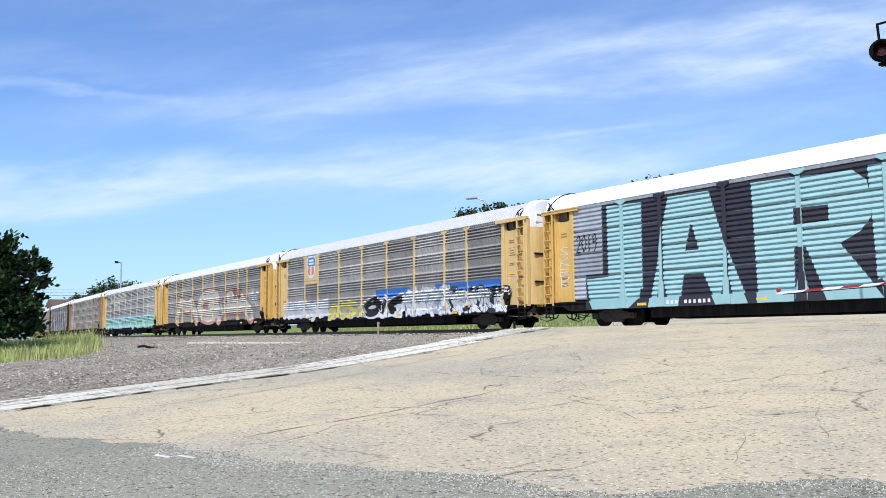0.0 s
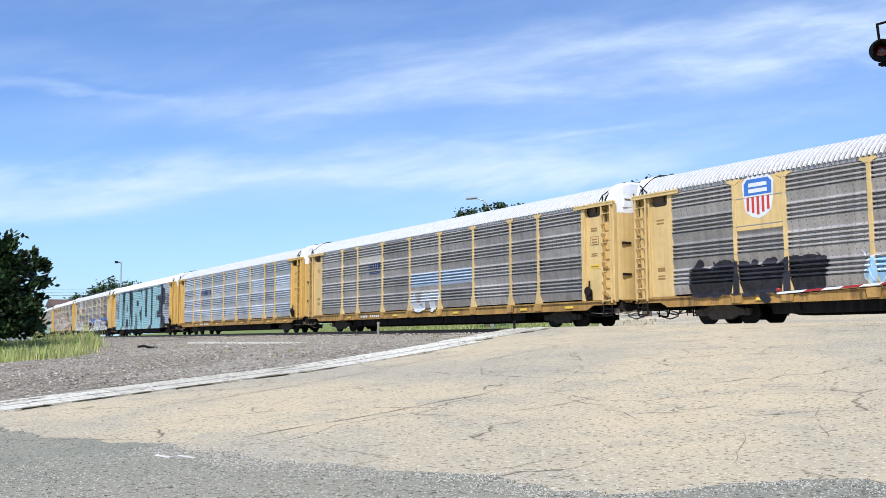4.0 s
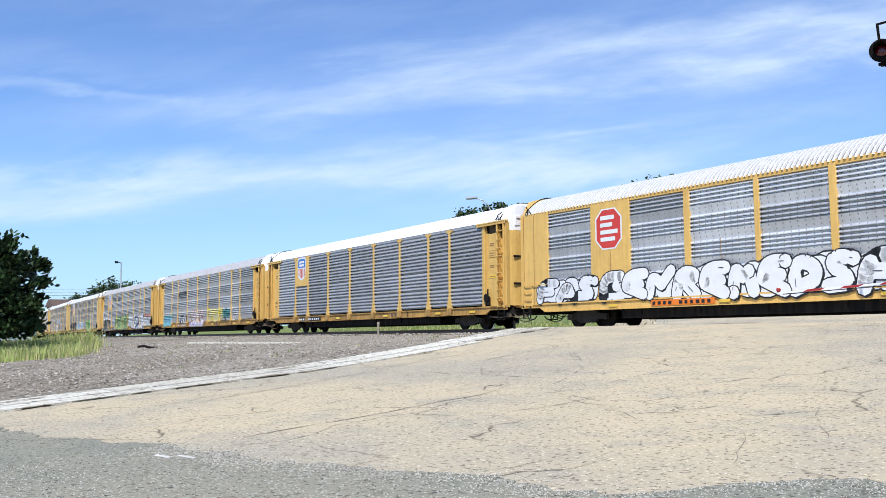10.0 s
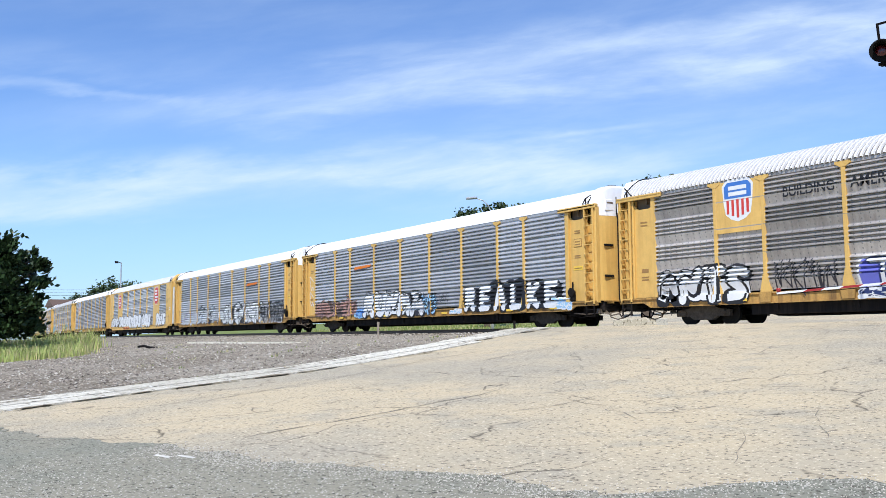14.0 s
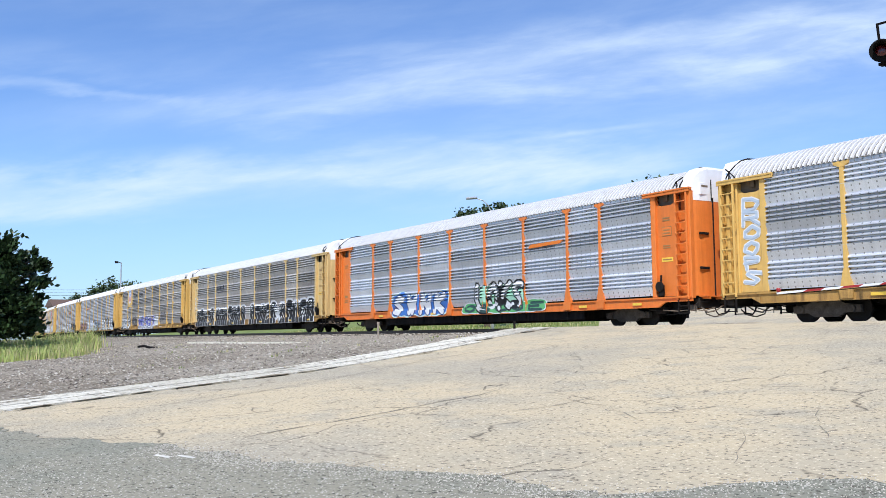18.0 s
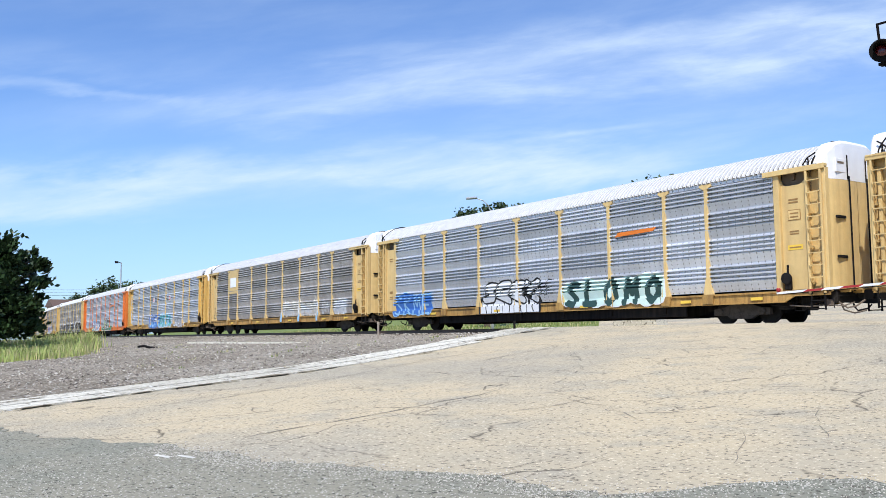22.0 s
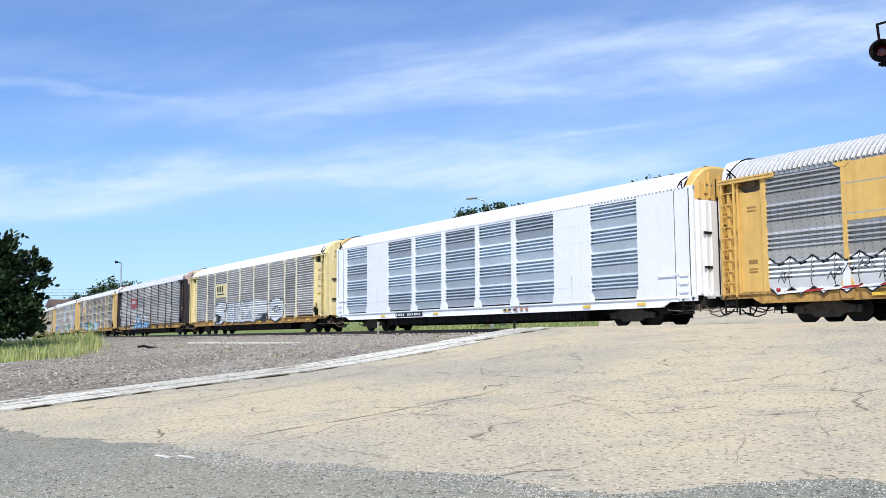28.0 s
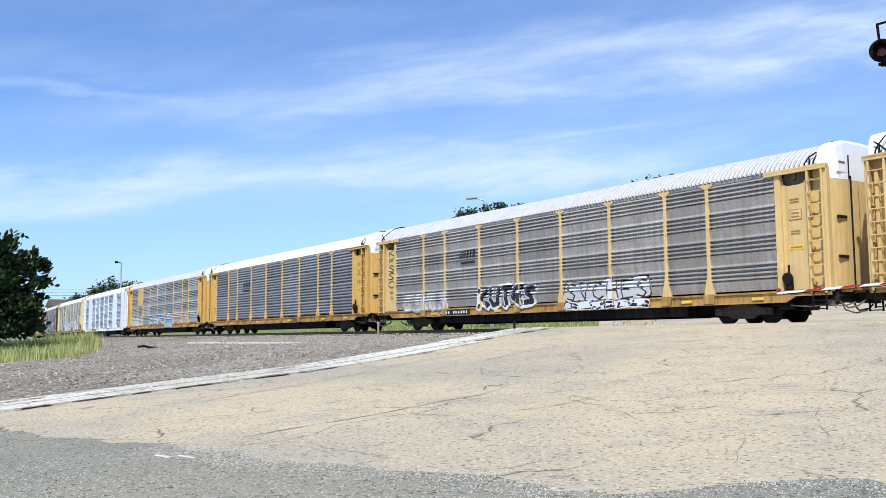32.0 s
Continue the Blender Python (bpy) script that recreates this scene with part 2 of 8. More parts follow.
def box(bm, x0, x1, y0, y1, z0, z1, bevel=0.0):
    vs = [bm.verts.new(v) for v in ((x0, y0, z0), (x1, y0, z0), (x1, y1, z0), (x0, y1, z0), (x0, y0, z1), (x1, y0, z1), (x1, y1, z1), (x0, y1, z1))]
    fs = [bm.faces.new([vs[i] for i in f]) for f in ((3, 2, 1, 0), (4, 5, 6, 7), (0, 1, 5, 4), (1, 2, 6, 5), (2, 3, 7, 6), (3, 0, 4, 7))]
    if bevel:
        bmesh.ops.bevel(bm, geom=list({e for f in fs for e in f.edges}), offset=bevel, segments=1, affect="EDGES")
    return vs


def tube(bm, points, r, sides=6):
    """A round bar through the points."""
    pts = [Vector(p) for p in points]
    rings = []
    for i, p in enumerate(pts):
        d = (pts[min(i + 1, len(pts) - 1)] - pts[max(i - 1, 0)]).normalized()
        u = d.orthogonal().normalized()
        v = d.cross(u)
        rings.append([bm.verts.new(p + (u * math.cos(k * math.tau / sides) + v * math.sin(k * math.tau / sides)) * r) for k in range(sides)])
    for a, b in zip(rings, rings[1:]):
        best = min(range(sides), key=lambda s: sum((a[k].co - b[(k + s) % sides].co).length for k in range(sides)))
        for k in range(sides):
            bm.faces.new((a[k], a[(k + 1) % sides], b[(k + 1 + best) % sides], b[(k + best) % sides]))
    bm.faces.new(rings[0][::-1])
    bm.faces.new(rings[-1])


def lathe(bm, rings, axis="y", sides=20, centre=(0, 0, 0)):
    """Rings of (offset along the axis, radius), closed at both ends."""
    cx, cy, cz = centre
    made = []
    for o, r in rings:
        row = []
        for k in range(sides):
            a = k * math.tau / sides
            c, s = r * math.cos(a), r * math.sin(a)
            row.append(bm.verts.new({"y": (cx + c, cy + o, cz + s), "x": (cx + o, cy + c, cz + s), "z": (cx + c, cy + s, cz + o)}[axis]))
        made.append(row)
    for a, b in zip(made, made[1:]):
        for k in range(sides):
            bm.faces.new((a[k], a[(k + 1) % sides], b[(k + 1) % sides], b[k]))
    bm.faces.new(made[0])
    bm.faces.new(made[-1][::-1])
    bmesh.ops.recalc_face_normals(bm, faces=bm.faces[:])


def prism(bm, poly, y0, y1):
    """A plate: an outline in x and z, thick from y0 to y1."""
    a = [bm.verts.new((x, y0, z)) for x, z in poly]
    b = [bm.verts.new((x, y1, z)) for x, z in poly]
    bm.faces.new(a)
    bm.faces.new(b[::-1])
    n = len(poly)
    for i in range(n):
        bm.faces.new((a[i], b[i], b[(i + 1) % n], a[(i + 1) % n]))
    bmesh.ops.recalc_face_normals(bm, faces=bm.faces[:])


# ---- the lie of the land: rail top is z = 0, the train runs along x, far side is +y ----
SIDE_Y, TRACK_Y = 25.77, 27.27
BEND_S, BEND_K = 15.54, 0.00071487
RAMP_Y = [-60, 0, 10, 18, 22.5, 24, 31, 36, 50, 75, 120, 300, 3000]
RAMP_Z = [-1.95, -1.889, -1.2, -0.5, -0.12, -0.02, -0.02, 0.0, 0.9, 2.5, 5.0, 9.0, 12.0]


def road_z(y):
    return float(np.interp(y, RAMP_Y, RAMP_Z))


def along(s, side=0.0):
    """Place and heading at s metres down the line from the point abreast of the camera; side: metres beyond the centre line."""
    e = max(s - BEND_S, 0.0)
    a = min(s, BEND_S) + math.sin(BEND_K * e) / BEND_K
    b = (1 - math.cos(BEND_K * e)) / BEND_K
    h = BEND_K * e
    return Vector((-a + side * math.sin(h), TRACK_Y + b + side * math.cos(h), 0.0)), -h


def bend_y(x):
    """How far the line has swung away at x."""
    a = -x - BEND_S
    return 0.0 if a <= 0 else (1 - math.sqrt(max(1 - (BEND_K * a) ** 2, 0))) / BEND_K


def ground_z(x, y):
    # off the road the land lies a little lower, with ballast at the line
    yy = y - bend_y(x)
    z = road_z(yy)
    k = min(max((-24.0 - x) / 4.0, 0.0), 1.0)
    if yy > 16:
        low = float(np.interp(yy, [16, 23.5, 25.0, 29.5, 31, 40], [0.0, 0.22, 0.2, 0.2, 0.3, 0.1]))
        z -= k * low
    return z - 0.05


# ---- ground ----
def ground_mat(name, tones, speck, grain, bump, dist, split=0.0, blotch=0.7):
    """Ground: large stains between tones, two sizes of specks, relief. tones: base, stain, dark speck, light speck."""
    m = bpy.data.materials.new(name)
    m.use_nodes = True
    nt = m.node_tree
    N, lk = nt.nodes.new, nt.links.new
    p = nt.nodes["Principled BSDF"]
    p.inputs["Roughness"].default_value, p.inputs["Specular IOR Level"].default_value = 0.95, 0.08
    tc = N("ShaderNodeTexCoord")

    def noise_of(scale, detail, lo, hi, rough=0.55):
        n = N("ShaderNodeTexNoise")
        n.inputs["Scale"].default_value, n.inputs["Detail"].default_value, n.inputs["Roughness"].default_value = scale, detail, rough
        lk(tc.outputs["Object"], n.inputs["Vector"])
        r = N("ShaderNodeMapRange")
        r.interpolation_type = "SMOOTHSTEP"
        r.inputs["From Min"].default_value, r.inputs["From Max"].default_value = lo, hi
        lk(n.outputs["Fac"], r.inputs["Value"])
        return r.outputs[0], n.outputs["Fac"]

    col = None
    layers = [(noise_of(0.16, 6, 0.40, 0.62)[0], tones[1], 0.9), (noise_of(1.1, 6, 0.47, 0.70, 0.65)[0], tones[1], 0.75), (noise_of(grain * 0.35, 3, 0.56, 0.70)[0], tones[2], speck * blotch),
              (noise_of(grain, 2, 0.56, 0.68)[0], tones[2], speck), (noise_of(grain * 1.3 + 1.7, 2, 0.58, 0.70)[0], tones[3], speck)]
    for f, tone, amount in layers:
        k = N("ShaderNodeMath")
        k.operation = "MULTIPLY"
        k.inputs[1].default_value = amount
        lk(f, k.inputs[0])
        mx = N("ShaderNodeMix")
        mx.data_type = "RGBA"
        lk(k.outputs[0], mx.inputs["Factor"])
        if col is None:
            mx.inputs["A"].default_value = (*tones[0], 1)
        else:
            lk(col, mx.inputs["A"])
        mx.inputs["B"].default_value = (*tone, 1)
        col = mx.outputs["Result"]
    if split:
        # hairline cracks: a warped net, broken up in patches
        warp = N("ShaderNodeTexNoise")
        warp.inputs["Scale"].default_value, warp.inputs["Detail"].default_value = 0.8, 6
        lk(tc.outputs["Object"], warp.inputs["Vector"])
        wadd = N("ShaderNodeVectorMath")
        wadd.operation = "MULTIPLY_ADD"
        lk(warp.outputs["Color"], wadd.inputs[0])
        wadd.inputs[1].default_value = (1.6, 1.6, 0.0)
        lk(tc.outputs["Object"], wadd.inputs[2])
        net = N("ShaderNodeTexVoronoi")
        net.feature, net.voronoi_dimensions = "DISTANCE_TO_EDGE", "2D"
        net.inputs["Scale"].default_value = 0.42
        lk(wadd.outputs[0], net.inputs["Vector"])
        line = N("ShaderNodeMapRange")
        line.inputs["From Min"].default_value, line.inputs["From Max"].default_value = 0.013, 0.002
        lk(net.outputs["Distance"], line.inputs["Value"])
        k = N("ShaderNodeMath")
        k.operation = "MULTIPLY"
        lk(line.outputs[0], k.inputs[0])
        lk(noise_of(0.55, 3, 0.42, 0.60)[0], k.inputs[1])
        k2 = N("ShaderNodeMath")
        k2.operation = "MULTIPLY"
        lk(k.outputs[0], k2.inputs[0])
        k2.inputs[1].default_value = split
        mx = N("ShaderNodeMix")
        mx.data_type = "RGBA"
        lk(k2.outputs[0], mx.inputs["Factor"])
        lk(col, mx.inputs["A"])
        mx.inputs["B"].default_value = (0.06, 0.05, 0.04, 1)
        col = mx.outputs["Result"]
    lk(col, p.inputs["Base Color"])
    bp = N("ShaderNodeBump")
    bp.inputs["Strength"].default_value, bp.inputs["Distance"].default_value = bump, dist
    lk(noise_of(grain * 0.8, 5, 0, 1, 0.7)[1], bp.inputs["Height"])
    lk(bp.outputs[0], p.inputs["Normal"])
    return m


GRAVEL = ground_mat("dusty_grey_gravel", ((0.315, 0.283, 0.228), (0.21, 0.18, 0.138), (0.055, 0.047, 0.037), (0.56, 0.535, 0.475)), 1.0, 5.0, 1.0, 0.06)
STONE = mat("ballast_stone", (0.33, 0.29, 0.238), 0.9, var=0.35, scale=2.0, rnd=0.1)
STONE_PALE = mat("pale_stone", (0.50, 0.47, 0.41), 0.9, var=0.25, scale=2.0)
STONE_DARK = mat("dark_stone", (0.12, 0.10, 0.085), 0.9, var=0.3, scale=2.0)
ASPHALT = ground_mat("sun_bleached_road_surface", ((0.54, 0.45, 0.302), (0.385, 0.35, 0.275), (0.185, 0.16, 0.12), (0.69, 0.62, 0.45)), 1.0, 19.0, 1.0, 0.016, 0.75, 0.10)
GREY_ASPHALT = ground_mat("grey_worn_asphalt", ((0.215, 0.222, 0.178), (0.29, 0.272, 0.21), (0.085, 0.086, 0.068), (0.45, 0.44, 0.385)), 1.0, 22.0, 0.9, 0.016, 0.5, 0.35)
CONCRETE = ground_mat("pale_concrete", ((0.67, 0.64, 0.545), (0.50, 0.47, 0.385), (0.15, 0.135, 0.105), (0.78, 0.76, 0.70)), 0.85, 7.0, 0.5, 0.01)
TAR = mat("crack_filler", (0.185, 0.162, 0.13), 0.8, var=0.3)
SOIL = mat("dry_brown_soil", (0.20, 0.17, 0.12), 0.95, var=0.35, spec=0.05)
GRASS = mat("meadow_grass", (0.16, 0.20, 0.045), 0.85, var=0.35, scale=0.3, fine=6, bump=0.5, dist=0.05, rnd=0)


def build_ground():
    xs = np.unique(np.concatenate([np.linspace(-3000, -300, 12), np.linspace(-300, -90, 22), np.linspace(-90, 40, 66), np.linspace(40, 300, 14), np.linspace(300, 3000, 8)]))
    ys = np.unique(np.concatenate([np.linspace(-3000, -60, 8), np.linspace(-60, 40, 61), np.linspace(40, 140, 26), np.linspace(140, 3000, 12)]))
    verts = [(x, y, ground_z(x, y) + (0.05 * noise.noise(Vector((x * 0.35, y * 0.35, 0))) if x < -26 else 0.0)) for y in ys for x in xs]
    n = len(xs)
    faces, idx = [], []
    for j in range(len(ys) - 1):
        for i in range(n - 1):
            faces.append((j * n + i, j * n + i + 1, (j + 1) * n + i + 1, (j + 1) * n + i))
            yy = ys[j] - bend_y(xs[i])
            idx.append(0 if -2 < yy < 33 or xs[i] > -10 and yy < 20 else 1)
    g = put("ground", raw("ground", verts, faces, [GRAVEL, GRASS], idx, True))
    tagged(g, "dusty grey gravel yard giving way to grass", "ground", kind="structure")


STRIP_Y = [-40, 2.9, 6.4, 9.9, 13.5, 20.2, 23.6]
STRIP_X = [-12.0, -18.6, -19.7, -20.5, -21.7, -24.9, -26.4]


def strip_x(y):
    return float(np.interp(y, STRIP_Y, STRIP_X))


def sheet(rows, lift, name, material, smooth=True):
    """A ground sheet from rows of (y, x of the near edge, x of the far edge), on the ramp."""
    verts, faces = [], []
    cols = 26
    for y, a, b in rows:
        for i in range(cols + 1):
            x = a + (b - a) * i / cols
            verts.append((x, y, road_z(y) + lift))
    for j in range(len(rows) - 1):
        for i in range(cols):
            k = j * (cols + 1) + i
            faces.append((k, k + 1, k + cols + 2, k + cols + 1))
    return raw(name, verts, faces, [material], None, smooth)


APRON_X, APRON_Y = [-40, -14.2, -10.0, -7.8, -5.9, -4.5, -4.2, -3.6, 2.0, 30], [1.2, 2.3, 3.4, 3.95, 4.5, 4.95, 5.5, 6.1, 6.5, 6.7]


def apron_edge(x):
    """Ragged far edge of the grey asphalt."""
    return float(np.interp(x, APRON_X, APRON_Y)) + 0.34 * noise.noise(Vector((x * 0.9, 3.0, 0))) + 0.16 * noise.noise(Vector((x * 5, 9.0, 0))) + 0.06 * noise.noise(Vector((x * 17, 2.0, 0)))


def build_road():
    rows = [(float(y), strip_x(float(y)), 30.0) for y in np.concatenate([np.linspace(-40, 0, 12), np.linspace(0.5, 25.2, 50)])]
    road = put("road", sheet(rows, 0.0, "road", ASPHALT))
    tagged(road, "wide sun-bleached road surface with dark cracks", "road", kind="structure")
    rows = [(float(y), -29.5 - 1.0 * (y - 29), 12.0 - 0.38 * (y - 29)) for y in np.linspace(29.5, 110, 30)]
    far = put("road_beyond", sheet(rows, 0.004, "road_beyond", ASPHALT))
    tagged(far, "pale road going on beyond the railway line", "road", kind="structure")
    # newer grey asphalt nearest the camera, with a ragged edge
    verts, faces = [], []
    n = 420
    for i in range(n + 1):
        x = -18.0 + 48.0 * i / n
        edge = apron_edge(x)
        for k in range(9):
            y = edge - (edge + 14.0) * (k / 8) ** 1.6
            verts.append((x, y, road_z(y) + 0.012))
        verts.append((x, edge + 0.012, road_z(edge + 0.012) - 0.004))
    for i in range(n):
        for k in range(9):
            if k < 8:
                p, q = i * 10 + k, i * 10 + k + 1
            else:
                p, q = i * 10 + 9, i * 10
            faces.append((p, q, q + 10, p + 10))
    ap = put("road_apron", raw("road_apron", verts, faces, [GREY_ASPHALT]))
    tagged(ap, "grey worn asphalt with a ragged edge", "road", kind="structure")
    # concrete edge strip, slab by slab
    ob = put("pavement", None)
    tagged(ob, "pale concrete edge strip between road and gravel", "pavement", kind="structure")
    y = -38.0
    while y < 23.4:
        y1 = min(y + 2.4, 23.5)
        wid = 1.25 if y < 15 else 1.25 + 0.12 * (y - 15)
        zz = 0.035 + random.uniform(-0.006, 0.006)
        for lane, (near, far) in enumerate(((-0.95 if y < 16 else -0.3, -0.09), (-0.05, 0.48 * wid), (0.48 * wid + 0.04, wid))):
            slab(ob, y, y1, near, far, zz - 0.010 * abs(lane - 1))
        y = y1


def slab(ob, y, y1, near, far, zz):
    bm = bmesh.new()
    pts = [(strip_x(y + 0.02) - near, y + 0.02), (strip_x(y1 - 0.02) - near, y1 - 0.02), (strip_x(y1 - 0.02) - far, y1 - 0.02), (strip_x(y + 0.02) - far, y + 0.02)]
    top = [bm.verts.new((px, py, road_z(py) + zz)) for px, py in pts]
    low = [bm.verts.new((px, py, road_z(py) - 0.15)) for px, py in pts]
    bm.faces.new(top)
    for i in range(4):
        bm.faces.new((top[i], low[i], low[(i + 1) % 4], top[(i + 1) % 4]))
    bmesh.ops.recalc_face_normals(bm, faces=bm.faces[:])
    put("concrete_slab", mesh_of(bm, "concrete_slab", [CONCRETE]), ob)


def crack(points, width, ob, seed, lift=0.006, fill=None):
    """A wandering crack: a thin dark ribbon laid on the road."""
    rng = random.Random(seed)
    verts, faces = [], []
    dense = []
    for (ax, ay), (bx, by) in zip(points, points[1:]):
        d = math.hypot(bx - ax, by - ay)
        n = max(2, int(d / 0.25))
        for i in range(n):
            f = i / n
            dense.append((ax + (bx - ax) * f + rng.uniform(-0.03, 0.03), ay + (by - ay) * f + rng.uniform(-0.03, 0.03)))
    dense.append(points[-1])
    for i, (x, y) in enumerate(dense):
        w = width * 0.9 * rng.uniform(0.2, 0.95) * (0.3 if i in (0, len(dense) - 1) else 1)
        dx, dy = dense[min(i + 1, len(dense) - 1)][0] - dense[max(i - 1, 0)][0], dense[min(i + 1, len(dense) - 1)][1] - dense[max(i - 1, 0)][1]
        l = math.hypot(dx, dy) or 1
        for s in (-1, 1):
            px, py = x - s * dy / l * w / 2, y + s * dx / l * w / 2
            verts.append((px, py, road_z(py) + lift))
    for i in range(len(dense) - 1):
        faces.append((2 * i, 2 * i + 2, 2 * i + 3, 2 * i + 1))
    c = put("crack", raw("crack", verts, faces, [fill or TAR]), ob)
    return c


def build_cracks():
    ob = put("road_cracks", None)
    tagged(ob, "dark wandering cracks in the road surface", "crack", kind="structure")
    lines = [
        ([(-10.2, 4.2), (-10.4, 5.0), (-10.5, 5.9), (-11.0, 7.7), (-11.1, 8.4), (-11.5, 9.2)], 0.045),
        ([(-15.4, 11.7), (-13.9, 10.6), (-11.8, 10.6)], 0.035), ([(-10.4, 10.0), (-9.7, 10.4)], 0.03), ([(-8.7, 10.7), (-8.5, 11.8)], 0.03),
        ([(-7.3, 10.2), (-6.7, 10.5), (-5.9, 10.4)], 0.035), ([(-5.5, 9.9), (-5.5, 9.0), (-5.6, 8.7)], 0.01), ([(-6.3, 9.9), (-5.7, 8.8), (-4.8, 7.6)], 0.009),
        ([(-5.8, 7.7), (-5.3, 7.1), (-4.7, 6.1)], 0.008), ([(-7.2, 8.0), (-7.1, 9.3)], 0.03), ([(-7.4, 6.6), (-7.3, 6.9)], 0.03),
        ([(-6.4, 4.6), (-6.1, 4.9), (-6.15, 5.35), (-5.9, 5.7)], 0.016), ([(-13.7, 15.7), (-12.8, 15.7)], 0.05), ([(-12.1, 16.3), (-11.4, 16.3)], 0.05),
        ([(-8.6, 13.3), (-8.3, 13.4)], 0.04), ([(-13.0, 2.5), (-12.3, 2.7), (-11.2, 3.4)], 0.03), ([(-19.0, 12.2), (-18.8, 13.0), (-19.3, 14.7)], 0.05),
        ([(-15.8, 3.3), (-16.0, 4.8), (-15.9, 6.4), (-16.1, 8.2)], 0.03), ([(-9.1, 7.3), (-9.0, 8.2), (-9.3, 9.2)], 0.025),
        ([(-15.2, 5.5), (-16.6, 8.4), (-18.1, 11.1), (-18.9, 13.3)], 0.04), ([(-19.5, 20.2), (-18.1, 16.6), (-16.6, 12.6)], 0.04)]
    for i, (pts, w) in enumerate(lines):
        crack(pts, w, ob, i)
    # fine branching cracks
    rng = random.Random(77)
    for i in range(60):
        x, y, a = rng.uniform(-19, -3.5), rng.uniform(8.5, 21), rng.choice((0.2, 1.4, 2.6)) + rng.uniform(-0.5, 0.5)
        pts = [(x, y)]
        for k in range(rng.randint(2, 6)):
            a += rng.uniform(-0.5, 0.5)
            x, y = x + math.cos(a) * rng.uniform(0.25, 0.7), y + math.sin(a) * rng.uniform(0.25, 0.7)
            pts.append((x, y))
        if max(p[1] for p in pts) < 22 and min(p[0] - strip_x(p[1]) for p in pts) > 0.3:
            crack(pts, rng.uniform(0.010, 0.022) * (1 if y < 13 else 1.6), ob, 100 + i)
    # soil and broken edges along the concrete strip
    y = 3.0
    while y < 22.5:
        l = rng.uniform(0.5, 2.4)
        if rng.random() < 0.72:
            pts = [(strip_x(y + l * f) + 1.02 + rng.uniform(-0.06, 0.06) if y < 15 else strip_x(y + l * f) + 0.36 + rng.uniform(-0.06, 0.06), y + l * f) for f in (0.0, 0.3, 0.6, 1.0)]
            crack(pts, rng.uniform(0.14, 0.40), ob, 300 + int(y * 10), 0.03, SOIL)
        if rng.random() < 0.45:
            pts = [(strip_x(y + l * f) - 0.55 + rng.uniform(-0.04, 0.04), y + l * f) for f in (0.0, 0.5, 1.0)]
            crack(pts, rng.uniform(0.12, 0.3), ob, 600 + int(y * 10), 0.055, SOIL)
        y += l + rng.uniform(0.0, 0.5)
    # a worn patch of white paint
    bm = bmesh.new()
    for i in range(2):
        x, y = -9.75 + i * 0.28, 3.02 + i * 0.16
        pts = [(x, y), (x + 0.34, y + 0.05), (x + 0.30, y + 0.11), (x - 0.02, y + 0.05)]
        bm.faces.new([bm.verts.new((px, py, road_z(py) + 0.018)) for px, py in pts])
    put("paint_remnant", mesh_of(bm, "paint_remnant", [mat("worn_white_paint", (0.60, 0.585, 0.53), 0.8, var=0.3, fine=60)]), ob)


# ---- track ----
def build_track():
    S0, S1 = -330.0, 420.0
    rail_profile = [(-0.07, -0.17), (0.07, -0.17), (0.07, -0.155), (0.012, -0.13), (0.012, -0.045), (0.036, -0.035), (0.036, -0.004), (0.028, 0.0), (-0.028, 0.0), (-0.036, -0.004), (-0.036, -0.035), (-0.012, -0.045), (-0.012, -0.13), (-0.07, -0.155)]
    ss = np.unique(np.concatenate([[S0, BEND_S], np.linspace(BEND_S, S1, 80)]))
    for g in (-0.7535, 0.7535):
        verts, faces = [], []
        k = len(rail_profile)
        for s in ss:
            for o, z in rail_profile:
                p, h = along(float(s), g + o)
                verts.append((p.x, p.y, z))
        for i in range(len(ss) - 1):
            for j in range(k):
                faces.append((i * k + j, i * k + (j + 1) % k, (i + 1) * k + (j + 1) % k, (i + 1) * k + j))
        r = put("rail", raw("rail", verts, faces, [RAILM]))
        tagged(r, "steel running rail of the railway line", "rail", group="rails of the line", kind="structure")
    # sleepers: the nearest ones
    bm = bmesh.new()
    box(bm, -0.11, 0.11, -1.3, 1.3, -0.17, 0.0, 0.008)
    tie = mesh_of(bm, "sleeper", [mat("creosoted_timber", (0.06, 0.048, 0.04), 0.85, var=0.35, streak=0.2, rnd=0.25)])
    base = put("track_bed", None)
    tagged(base, "timber sleepers bedded in ballast under the rails", "railway track", kind="structure")
    for i in range(180):
        p, h = along(26.5 + i * 0.53)
        put("sleeper", tie, base, Matrix.Translation((p.x, p.y, -0.17)) @ pose(0, 0, 0, 0, 0, math.degrees(h)))
    # concrete crossing panels on the road
    pan = put("crossing_panel_row", None)
    tagged(pan, "pale concrete panels of the level crossing", "level crossing", kind="structure")
    for x0 in np.arange(-25.0, 12.0, 2.44):
        for ya, yb in ((25.25, 26.42), (26.62, 27.92), (28.12, 29.3)):
            bm = bmesh.new()
            box(bm, x0 + 0.01, x0 + 2.43, ya, yb, -0.3, -0.012 + random.uniform(-0.004, 0.004), 0.012)
            put("crossing_panel", mesh_of(bm, "crossing_panel", [CONCRETE]), pan)


# ---- auto-carrier cars ----
# local frame of a car: x along the line (+ towards the rear), near side at -y, z up from the rail
POSTS = [-9.2, -7.25, -4.35, -1.45, 1.45, 4.35, 7.25, 9.2]
BAYS = [-11.95] + POSTS + [11.95]
FACE, HALF = 1.50, 13.55
CACHE = {}


